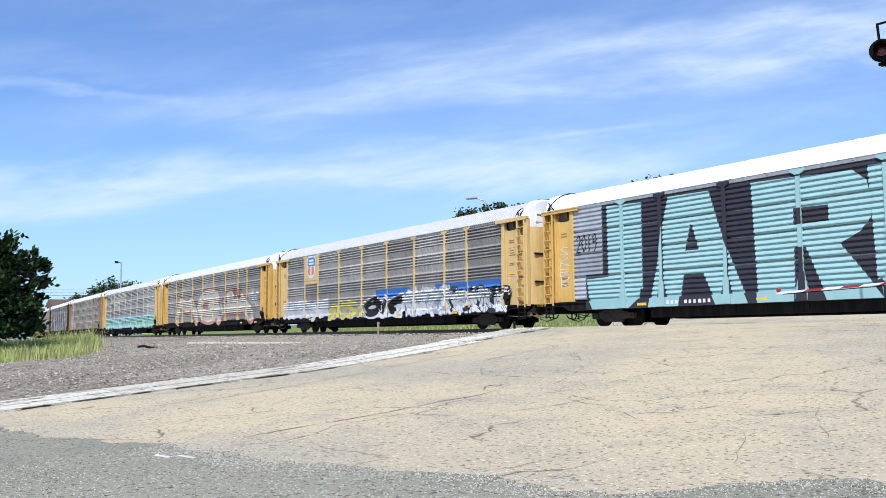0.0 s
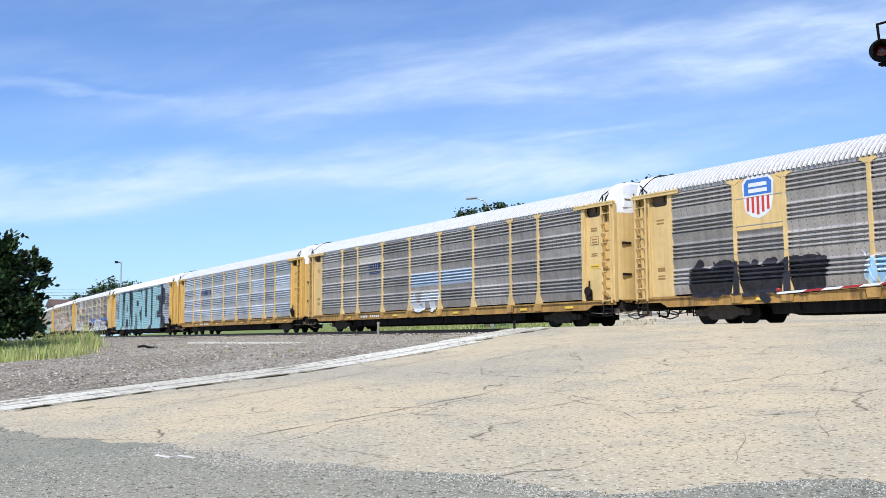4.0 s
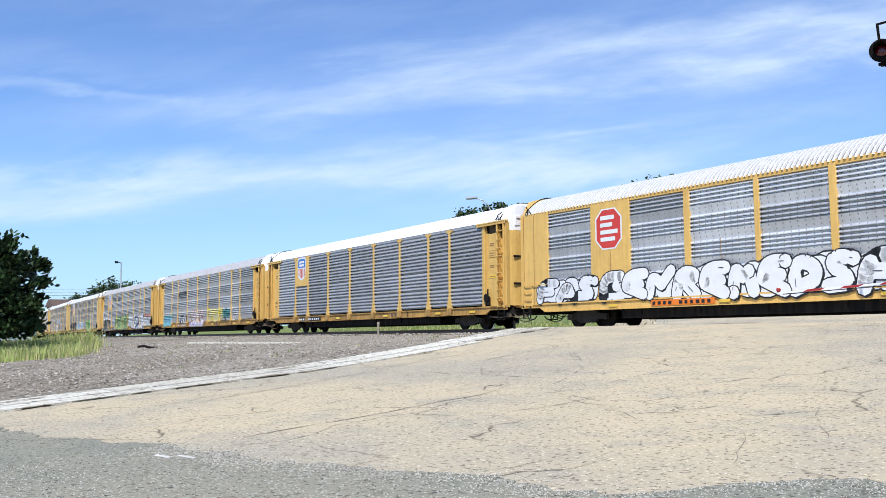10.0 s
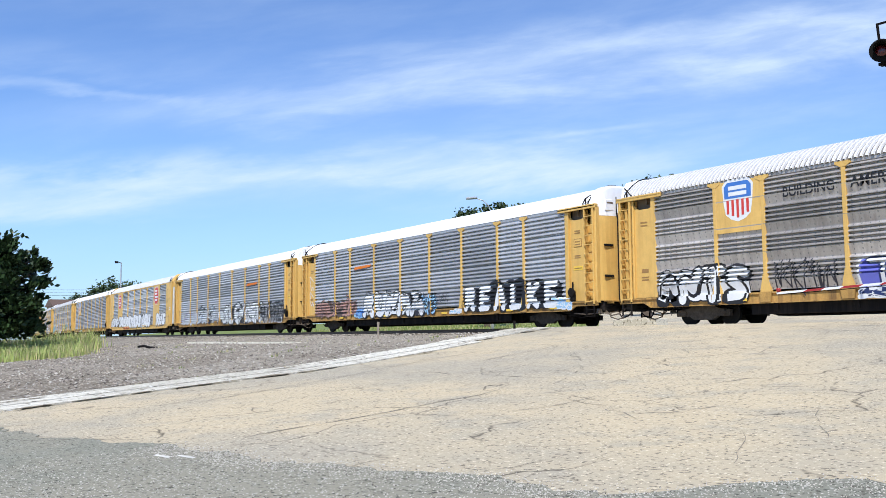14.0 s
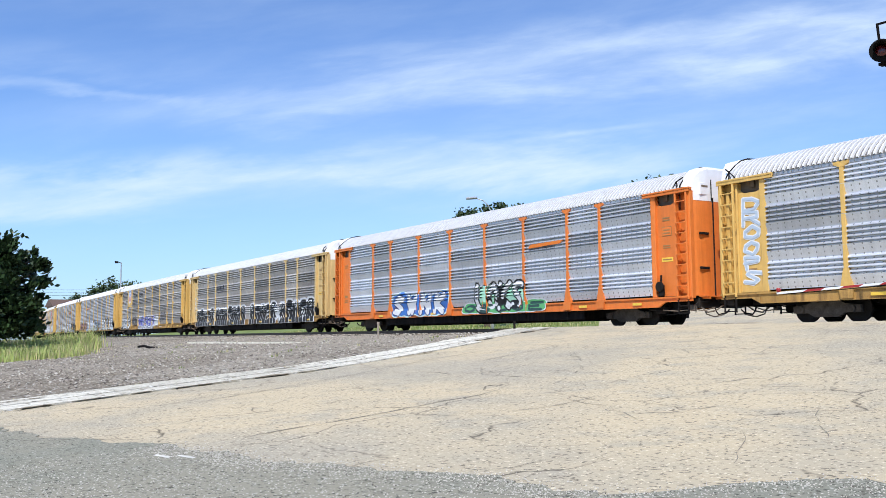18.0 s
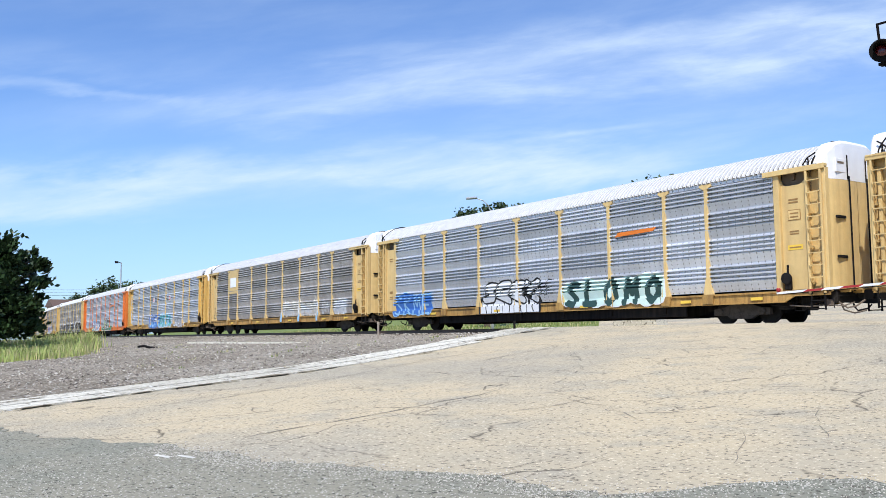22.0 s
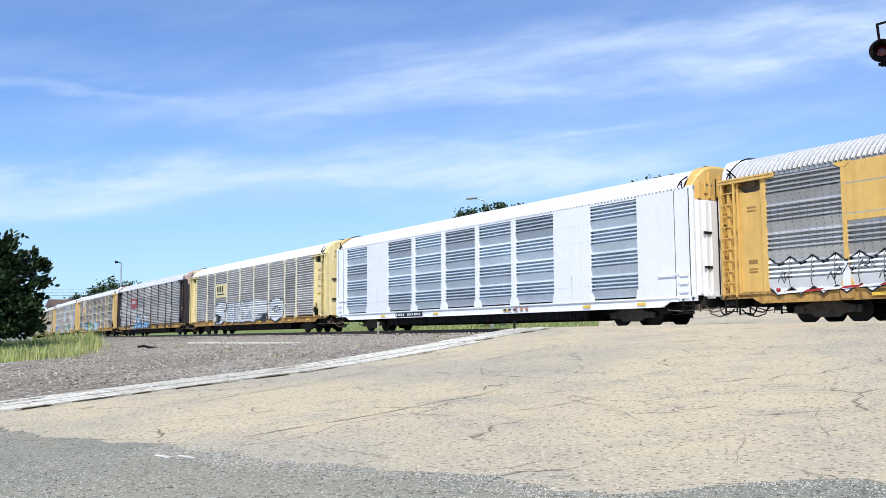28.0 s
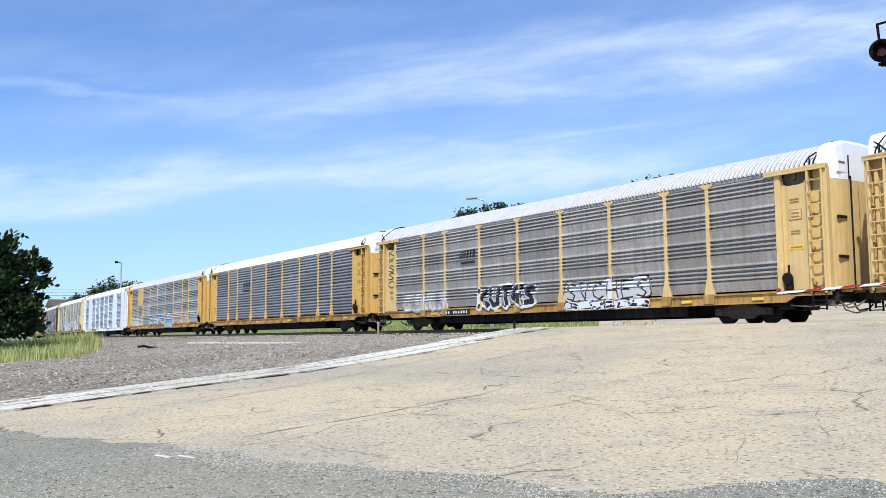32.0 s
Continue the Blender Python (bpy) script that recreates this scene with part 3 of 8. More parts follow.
def sheet_breaks():
    """Heights and outward offsets of the ridged screen sheet."""
    pts = [(PZ0, 0.0)]
    z = PZ0
    while z + BAND < PZ1 + 0.02:
        # the plain part of each sheet kicks out towards its upper edge
        pts += [(z + 0.02, 0.0), (z + FLAT - 0.012, 0.085), (z + FLAT, 0.0)]
        for r in range(4):
            a = z + FLAT + r * 0.15
            pts += [(a + 0.004, -0.06), (a + 0.050, -0.06), (a + 0.055, 0.072), (a + 0.078, 0.072), (a + 0.142, 0.0)]
        z += BAND
        pts.append((z, 0.0))
    return pts


def flute_breaks(count, pitch, deep, proud):
    """The even kind: ridges over the whole height, with an open lap joint between sheets."""
    pts = [(PZ0, 0.0)]
    z = PZ0
    for sheet_no in range(4):
        for r in range(count):
            a = z + r * pitch
            pts += [(a + 0.004, -deep), (a + 0.045, -deep), (a + 0.054, proud), (a + 0.085, proud), (a + pitch - 0.006, 0.0)]
        z += BAND
        pts += [(z - 0.046, -0.15), (z - 0.001, -0.15)] if sheet_no < 3 else []
    pts.append((z, 0.0))
    return pts


BREAKS, FLUTES, CLOSE, SHALLOW = sheet_breaks(), flute_breaks(5, 0.178, 0.055, 0.064), flute_breaks(6, 0.149, 0.055, 0.066), flute_breaks(5, 0.178, 0.018, 0.040)
LOW_SKIN = [(0.66, 0.105), (1.03, 0.105), (1.035, 0.0)]
FLUTED, SMOOTH = {}, set()


def panel_mesh(width, material, fluted=False):
    key = ("panel", round(width, 2), material.name, fluted)
    if key not in CACHE:
        breaks = {"close": CLOSE, "shallow": SHALLOW, True: FLUTES}.get(fluted, BREAKS)
        verts, faces = [], []
        h = width / 2
        for z, o in breaks:
            verts += [(-h, -o, z), (h, -o, z)]
        n = len(breaks)
        for i in range(n - 1):
            faces.append((2 * i, 2 * i + 1, 2 * i + 3, 2 * i + 2))
        k = len(verts)
        verts += [(-h, 0.10, PZ0), (h, 0.10, PZ0), (-h, 0.10, breaks[-1][0]), (h, 0.10, breaks[-1][0])]
        faces += [(k + 1, k, k + 2, k + 3), (0, k, k + 1, 1), (2 * n - 2, 2 * n - 1, k + 3, k + 2)]
        CACHE[key] = raw("screen_panel", verts, faces, [material])
    return CACHE[key]


def cached(key, builder, *materials, smooth=False):
    key = (key,) + tuple(m.name for m in materials)
    if key not in CACHE:
        bm = bmesh.new()
        builder(bm)
        CACHE[key] = mesh_of(bm, key[0], list(materials), smooth)
    return CACHE[key]


def post_shape(bm):
    box(bm, -0.075, 0.075, -0.082, 0.02, 1.5, 4.78, 0.012)
    prism(bm, [(-0.21, 1.02), (0.21, 1.02), (0.085, 1.62), (-0.085, 1.62)], -0.09, 0.02)
    prism(bm, [(-0.26, 4.94), (0.26, 4.94), (0.26, 4.86), (0.09, 4.76), (-0.09, 4.76), (-0.26, 4.86)], -0.088, 0.02)


def foot_shape(bm):
    prism(bm, [(-0.20, 0.70), (0.20, 0.70), (0.24, 1.03), (-0.24, 1.03)], -0.13, -0.02)


def sill_shape(bm):
    # a channel, open to the outside, shallower past the trucks
    for x0, x1, low in ((-12.25, 12.25, 0.655), (12.25, 13.82, 0.84), (-13.82, -12.25, 0.84)):
        section = [(0.02, low), (-0.10, low), (-0.10, low + 0.033), (-0.05, low + 0.037), (-0.05, 0.965), (-0.10, 0.97), (-0.10, 1.03), (0.02, 1.03)]
        a = [bm.verts.new((x0, y, z)) for y, z in section]
        b = [bm.verts.new((x1, y, z)) for y, z in section]
        for i in range(8):
            bm.faces.new((a[i], a[(i + 1) % 8], b[(i + 1) % 8], b[i]))
        bm.faces.new(a[::-1])
        bm.faces.new(b)
    for k in (1, -1):
        prism(bm, [(12.25 * k, 0.66), (12.25 * k, 0.85), (12.62 * k, 0.85)], -0.098, -0.02)
    bmesh.ops.recalc_face_normals(bm, faces=bm.faces[:])


def rail_shape(bm):
    box(bm, -11.9, 11.9, -0.045, 0.02, 4.85, 4.99, 0.01)
    for k in range(24):
        box(bm, -11.6 + k, -11.5 + k, -0.06, 0.0, 4.90, 4.95)


def corner_shape(bm):
    # plain end bay sheet with an arched opening left above it, for the rear near corner
    box(bm, 12.15, 13.12, 0.06, 0.12, 1.05, 4.44)
    prism(bm, [(12.15, 4.44), (12.36, 4.44), (12.24, 4.50), (12.19, 4.58), (12.15, 4.72)], 0.06, 0.12)
    prism(bm, [(13.12, 4.44), (13.12, 4.66), (13.03, 4.57), (12.97, 4.50), (12.84, 4.44)], 0.06, 0.12)
    box(bm, 13.08, 13.80, 0.22, 0.27, 1.05, 4.86)
    box(bm, 13.08, 13.12, 0.06, 0.22, 1.05, 4.80)


def recess_shape(bm):
    # steelwork behind the opening at the top of the end bay, its shade painted in
    box(bm, 12.12, 13.2, 0.22, 0.26, 4.2, 4.9)
    box(bm, 12.5, 12.62, 0.14, 0.22, 4.62, 4.86)


def placard_frame_shape(bm):
    # framed service panel
    box(bm, 12.40, 12.86, 0.048, 0.058, 3.30, 3.645)


def placard_face_shape(bm):
    box(bm, 12.425, 12.835, 0.042, 0.049, 3.325, 3.62)


def placard_line_shape(bm):
    box(bm, 12.48, 12.78, 0.036, 0.043, 0.0, 0.045)


def sticker_shape(bm):
    box(bm, 12.36, 12.90, 0.050, 0.058, 2.34, 2.50)


def sticker_text_shape(bm):
    box(bm, 12.42, 12.84, 0.044, 0.049, 2.40, 2.44)


def corner_post_shape(bm):
    box(bm, 11.95, 12.17, -0.06, 0.12, 1.03, 4.86, 0.012)


def corner_rib_shape(bm):
    box(bm, 13.08, 13.15, -0.03, 0.12, 1.03, 4.80, 0.012)


def end_post_shape(bm):
    box(bm, 13.72, 13.84, -0.06, 0.14, 0.95, 4.86, 0.012)


def reflector_shape(bm):
    box(bm, -0.23, 0.23, -0.114, -0.10, 0.76, 0.86)


def header_shape(bm):
    box(bm, 11.6, 13.86, -0.14, 0.06, 4.86, 4.97, 0.015)
    box(bm, 11.6, 13.86, -0.14, -0.09, 4.80, 4.93, 0.01)


def ladder_shape(bm):
    for x in (13.20, 13.70):
        box(bm, x - 0.035, x + 0.035, -0.13, -0.06, 0.90, 4.84, 0.008)
        for z in (1.25, 2.35, 3.45, 4.55):
            box(bm, x - 0.02, x + 0.02, -0.08, 0.22, z, z + 0.06)
    for i in range(10):
        z = 1.06 + i * 0.385
        tube(bm, [(13.20, -0.10, z), (13.25, -0.17, z - 0.05), (13.65, -0.17, z - 0.05), (13.70, -0.10, z)], 0.020, 4)


def short_ladder_shape(bm):
    # low ladder and a long grab bar on the smooth sides
    for x in (13.06, 13.56):
        box(bm, x - 0.03, x + 0.03, -0.12, -0.06, 0.86, 2.02, 0.008)
    for i in range(4):
        z = 0.98 + i * 0.30
        tube(bm, [(13.06, -0.10, z), (13.10, -0.17, z - 0.03), (13.52, -0.17, z - 0.03), (13.56, -0.10, z)], 0.022, 4)
    tube(bm, [(12.12, -0.06, 1.84), (12.12, -0.16, 1.84), (13.0, -0.16, 1.84), (13.0, -0.06, 1.84)], 0.022, 4)


ROOF_HALF = [(1.56, 4.98), (1.53, 5.06), (1.36, 5.25), (1.08, 5.48), (0.74, 5.69), (0.38, 5.80)]
ROOF_PROFILE = [(-y, z) for y, z in ROOF_HALF] + [(0.0, 5.83)] + ROOF_HALF[::-1]


def roof_mesh(ribbed, material):
    key = ("roof", ribbed, material.name)
    if key in CACHE:
        return CACHE[key]
    stations = []
    if ribbed:
        x = -13.42
        while x < 13.41:
            stations += [(x, 0.0), (x + 0.012, 0.070), (x + 0.074, 0.070), (x + 0.086, 0.0)]
            x += 0.182
        stations.append((13.42, 0.0))
    else:
        for i in range(21):
            a = -13.42 + i * 1.336
            stations += [(a, 0.0), (a + 0.02, 0.008), (a + 0.10, 0.008), (a + 0.12, 0.0)]
        stations.append((13.42, 0.0))
    verts, faces = [], []
    k = len(ROOF_PROFILE)
    for x, o in stations:
        for y, z in ROOF_PROFILE:
            n = Vector((y * 0.55, z - 4.6)).normalized()
            verts.append((x, y + n.x * o, 4.98 + (z - 4.98) * 0.955 - 0.03 + n.y * o if ribbed else z + n.y * o))
    for i in range(len(stations) - 1):
        for j in range(k - 1):
            a = i * k + j
            faces.append((a, a + 1, a + k + 1, a + k))
    idx = None
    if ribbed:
        # trough faces get a dark colour, painting in shade between the ribs
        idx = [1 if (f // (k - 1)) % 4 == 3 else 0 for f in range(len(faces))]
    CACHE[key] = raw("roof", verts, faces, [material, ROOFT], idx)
    return CACHE[key]


def nose_x(y):
    """Plan of the car's end: flat in the middle, rounded at the corners."""
    k = min(abs(y) / 1.56, 1.0)
    return 13.95 - 0.24 * max(0.0, (k - 0.35) / 0.65) ** 2.6


def cap_shape(bm):
    # squared end of the roof and the upright head panel above the end doors, rear end
    full = [(y, 4.98 + 0.82 * (1 - (abs(y) / 1.57) ** 5)) for y, z in ROOF_PROFILE]
    rows = [[(13.40, y, z - 0.01) for y, z in ROOF_PROFILE], [(13.46, y * 0.998, max(z, f) - 0.005) for (y, z), (_, f) in zip(ROOF_PROFILE, full)],
            [(max(nose_x(y) - 0.06, 13.60), y * 0.99, z - 0.02) for y, z in full],
            [(nose_x(y) + 0.004, y * 0.975, 4.96 + (z - 4.98) * 0.93 - 0.03) for y, z in full], [(nose_x(y), y * 0.965, 4.50) for y, z in full]]
    made = [[bm.verts.new(v) for v in row] for row in rows]
    for a, b in zip(made, made[1:]):
        for j in range(len(a) - 1):
            bm.faces.new((a[j], a[j + 1], b[j + 1], b[j]))
    bmesh.ops.recalc_face_normals(bm, faces=bm.faces[:])


def hatch_shape(bm):
    # a framed plate riveted on the head panel
    x = nose_x(1.0)
    box(bm, x - 0.02, x + 0.035, -1.10, -0.62, 4.72, 5.16, 0.012)


def slot_shape(bm):
    # a thin dark strip painted as the shade inside the slot
    x = nose_x(1.0)
    box(bm, x + 0.03, x + 0.042, -1.03, -0.69, 5.00, 5.07)


def roof_bracket_shape(bm):
    # lever and stay at the foot of the roof's end hoop
    tube(bm, [(13.10, -1.58, 5.02), (13.30, -1.60, 5.22), (13.52, -1.50, 5.36)], 0.026, 5)
    tube(bm, [(13.30, -1.60, 5.22), (13.34, -1.60, 4.96)], 0.026, 5)


def platform_shape(bm):
    # crossover platform over the coupler
    for k in range(4):
        box(bm, 13.86 + k * 0.085, 13.92 + k * 0.085, -1.22, 1.22, 1.0, 1.035)
    for y in (-1.0, -0.3, 0.3, 1.0):
        box(bm, 13.7, 14.18, y - 0.03, y + 0.03, 0.92, 1.0)


def pipe_shape(bm):
    tube(bm, [(12.3, -1.40, 0.56), (13.0, -1.42, 0.50), (13.75, -1.36, 0.54), (13.95, -1.05, 0.50), (14.05, -0.62, 0.62)], 0.022, 5)
    tube(bm, [(13.62, -1.05, 0.82), (13.86, -1.10, 0.60), (14.02, -0.96, 0.44), (14.24, -0.80, 0.50), (14.34, -0.52, 0.68)], 0.03, 5)
    tube(bm, [(13.55, -0.75, 0.85), (13.80, -0.78, 0.38), (14.10, -0.70, 0.28), (14.40, -0.55, 0.36)], 0.026, 5)
    box(bm, 13.52, 13.70, -1.36, -1.12, 0.50, 0.72, 0.03)


def hoop_shape(bm):
    pts = []
    for y, z in ROOF_PROFILE:
        n = Vector((y * 0.55, z - 4.6)).normalized()
        pts.append((13.44, y + n.x * 0.05, z + n.y * 0.05))
    tube(bm, pts, 0.028, 5)


def seam_shape(bm):
    tube(bm, [(nose_x(-0.52) + 0.02, -0.52, 4.52), (nose_x(-0.52) + 0.02, -0.52, 5.30)], 0.022, 5)


def door_shape(bm):
    # frame behind the end doors, rear end
    box(bm, 13.50, 13.62, -1.43, 1.43, 1.03, 4.52, 0.01)


def leaf_shape(bm):
    # one curved end door, near half
    ys = [-1.50, -1.46, -1.38, -1.25, -1.08, -0.88, -0.62, -0.3, -0.012]
    front, back = [], []
    for z in (1.04, 4.49):
        front.append([bm.verts.new((nose_x(y) + 0.005, y, z)) for y in ys])
        back.append([bm.verts.new((nose_x(y) - 0.05, y * 0.985, z)) for y in ys])
    for rows in (front, back):
        for i in range(len(ys) - 1):
            bm.faces.new((rows[0][i], rows[0][i + 1], rows[1][i + 1], rows[1][i]))
    for i in range(len(ys) - 1):
        for k in (0, 1):
            bm.faces.new((front[k][i], front[k][i + 1], back[k][i + 1], back[k][i]))
    bmesh.ops.recalc_face_normals(bm, faces=bm.faces[:])


def door_rib_shape(bm, y):
    # pressed upright rib on a galvanised door leaf
    x = nose_x(y)
    prism(bm, [(x - 0.03, 1.06), (x + 0.055, 1.10), (x + 0.055, 4.42), (x - 0.03, 4.46)], -y - 0.045, -y + 0.045)


def head_post_shape(bm, y):
    x = nose_x(y)
    box(bm, x - 0.03, x + 0.06, -y - 0.05, -y + 0.05, 4.54, 5.18 if y > 1 else 5.50, 0.01)


def door_bar_shape(bm):
    tube(bm, [(nose_x(0.5) + 0.06, -0.5, 0.98), (nose_x(0.5) + 0.06, -0.5, 4.62)], 0.026, 6)


def door_handle_shape(bm):
    box(bm, nose_x(0.9) - 0.01, nose_x(0.7) + 0.05, -1.22, -0.74, 0.0, 0.085, 0.01)


def deck_shape(bm):
    box(bm, -13.75, 13.75, -1.46, 1.46, 0.93, 1.04)


def frame_shape(bm):
    # deep centre sill with cross-bearers
    prism(bm, [(-13.4, 0.90), (13.4, 0.90), (13.4, 0.66), (9.0, 0.62), (7.6, 0.26), (-7.6, 0.26), (-9.0, 0.62), (-13.4, 0.66)], -0.42, 0.42)
    for x in (-7.0, -4.2, -1.4, 1.4, 4.2, 7.0):
        box(bm, x - 0.08, x + 0.08, -1.42, 1.42, 0.40, 0.92, 0.01)
    box(bm, -8.0, 8.0, -1.36, -1.28, 0.30, 0.68, 0.02)
    box(bm, -8.0, 8.0, 1.28, 1.36, 0.30, 0.68, 0.02)


def coupler_shape(bm):
    # draw bar and knuckle, rear end
    box(bm, 13.2, 14.2, -0.11, 0.11, 0.76, 0.98, 0.03)
    prism(bm, [(14.10, 0.72), (14.40, 0.72), (14.43, 0.80), (14.43, 0.98), (14.38, 1.02), (14.10, 1.02)], -0.18, 0.16)
    box(bm, 13.6, 13.85, -1.2, 1.2, 0.62, 0.98, 0.02)


def hose_shape(bm):
    tube(bm, [(13.8, -0.35, 0.75), (13.9, -0.38, 0.50), (14.0, -0.36, 0.36), (14.3, -0.30, 0.42), (14.42, -0.28, 0.55)], 0.03, 5)
    tube(bm, [(13.3, -1.30, 0.85), (13.45, -1.32, 0.66), (13.45, -0.5, 0.64), (13.4, -0.2, 0.72)], 0.02, 4)


def lever_shape(bm):
    tube(bm, [(13.94, -1.52, 0.42), (13.92, -1.50, 0.72), (13.96, -1.40, 0.80), (13.98, -0.5, 0.84), (14.1, -0.12, 0.98)], 0.016, 5)


def rigging_shape(bm):
    tube(bm, [(11.5, -1.25, 0.60), (12.4, -1.30, 0.52), (13.1, -1.28, 0.60), (13.5, -1.1, 0.70)], 0.025, 5)
    tube(bm, [(12.3, -0.9, 0.88), (12.35, -1.2, 0.40), (12.75, -1.22, 0.38), (12.8, -0.9, 0.85)], 0.02, 5)
    box(bm, 11.75, 12.25, -1.25, -0.95, 0.44, 0.72, 0.04)
    box(bm, 12.45, 12.85, -1.05, -0.6, 0.40, 0.86, 0.05)


def step_shape(bm):
    for x in (13.22, 13.68):
        box(bm, x - 0.025, x + 0.025, -1.60, -1.56, 0.38, 0.98)
    for z in (0.40, 0.66):
        box(bm, 13.20, 13.70, -1.62, -1.54, z, z + 0.035)


def brake_shape(bm):
    lathe(bm, [(-0.03, 0.14), (-0.02, 0.19), (0.02, 0.19), (0.03, 0.14)], "y", 14, (12.38, -1.64, 1.42))
    box(bm, 12.26, 12.50, -1.62, -1.46, 1.05, 1.5, 0.04)
    tube(bm, [(12.38, -1.56, 1.5), (12.38, -1.54, 1.85)], 0.035, 6)


def truck_frame_shape(bm):
    # cast side frame of a two-axle truck with its spring nest, on the near side
    prism(bm, [(-1.15, 0.30), (-0.62, 0.30), (-0.42, 0.17), (0.42, 0.17), (0.62, 0.30), (1.15, 0.30), (1.15, 0.52), (0.66, 0.58), (0.34, 0.72), (-0.34, 0.72), (-0.66, 0.58), (-1.15, 0.52)], -1.13, -0.97)
    for x in (-0.875, 0.875):
        lathe(bm, [(-1.19, 0.10), (-1.17, 0.13), (-0.95, 0.13)], "y", 10, (x, 0, 0.42))
    for x in (-0.16, 0.0, 0.16):
        lathe(bm, [(0.22, 0.065), (0.45, 0.065)], "z", 8, (x, -1.05, 0))


def bolster_shape(bm):
    box(bm, -0.22, 0.22, -1.0, 1.0, 0.36, 0.66, 0.04)


def wheelset_shape(bm):
    R = 0.42
    for s in (-1, 1):
        y = 0.70 * s
        lathe(bm, [(-0.068, R * 0.55), (-0.068, R), (0.045, R - 0.006), (0.050, R + 0.02), (0.068, R + 0.022), (0.068, R * 0.55), (0.02, R * 0.5)] if s > 0 else
              [(-0.068, R * 0.55), (-0.068, R + 0.022), (-0.050, R + 0.02), (-0.045, R - 0.006), (0.068, R), (0.068, R * 0.55), (-0.02, R * 0.5)], "y", 24, (0, y, 0))
    lathe(bm, [(-1.1, 0.075), (1.1, 0.075)], "y", 10)


TURN = pose(0, 0, 0, 0, 0, 180)


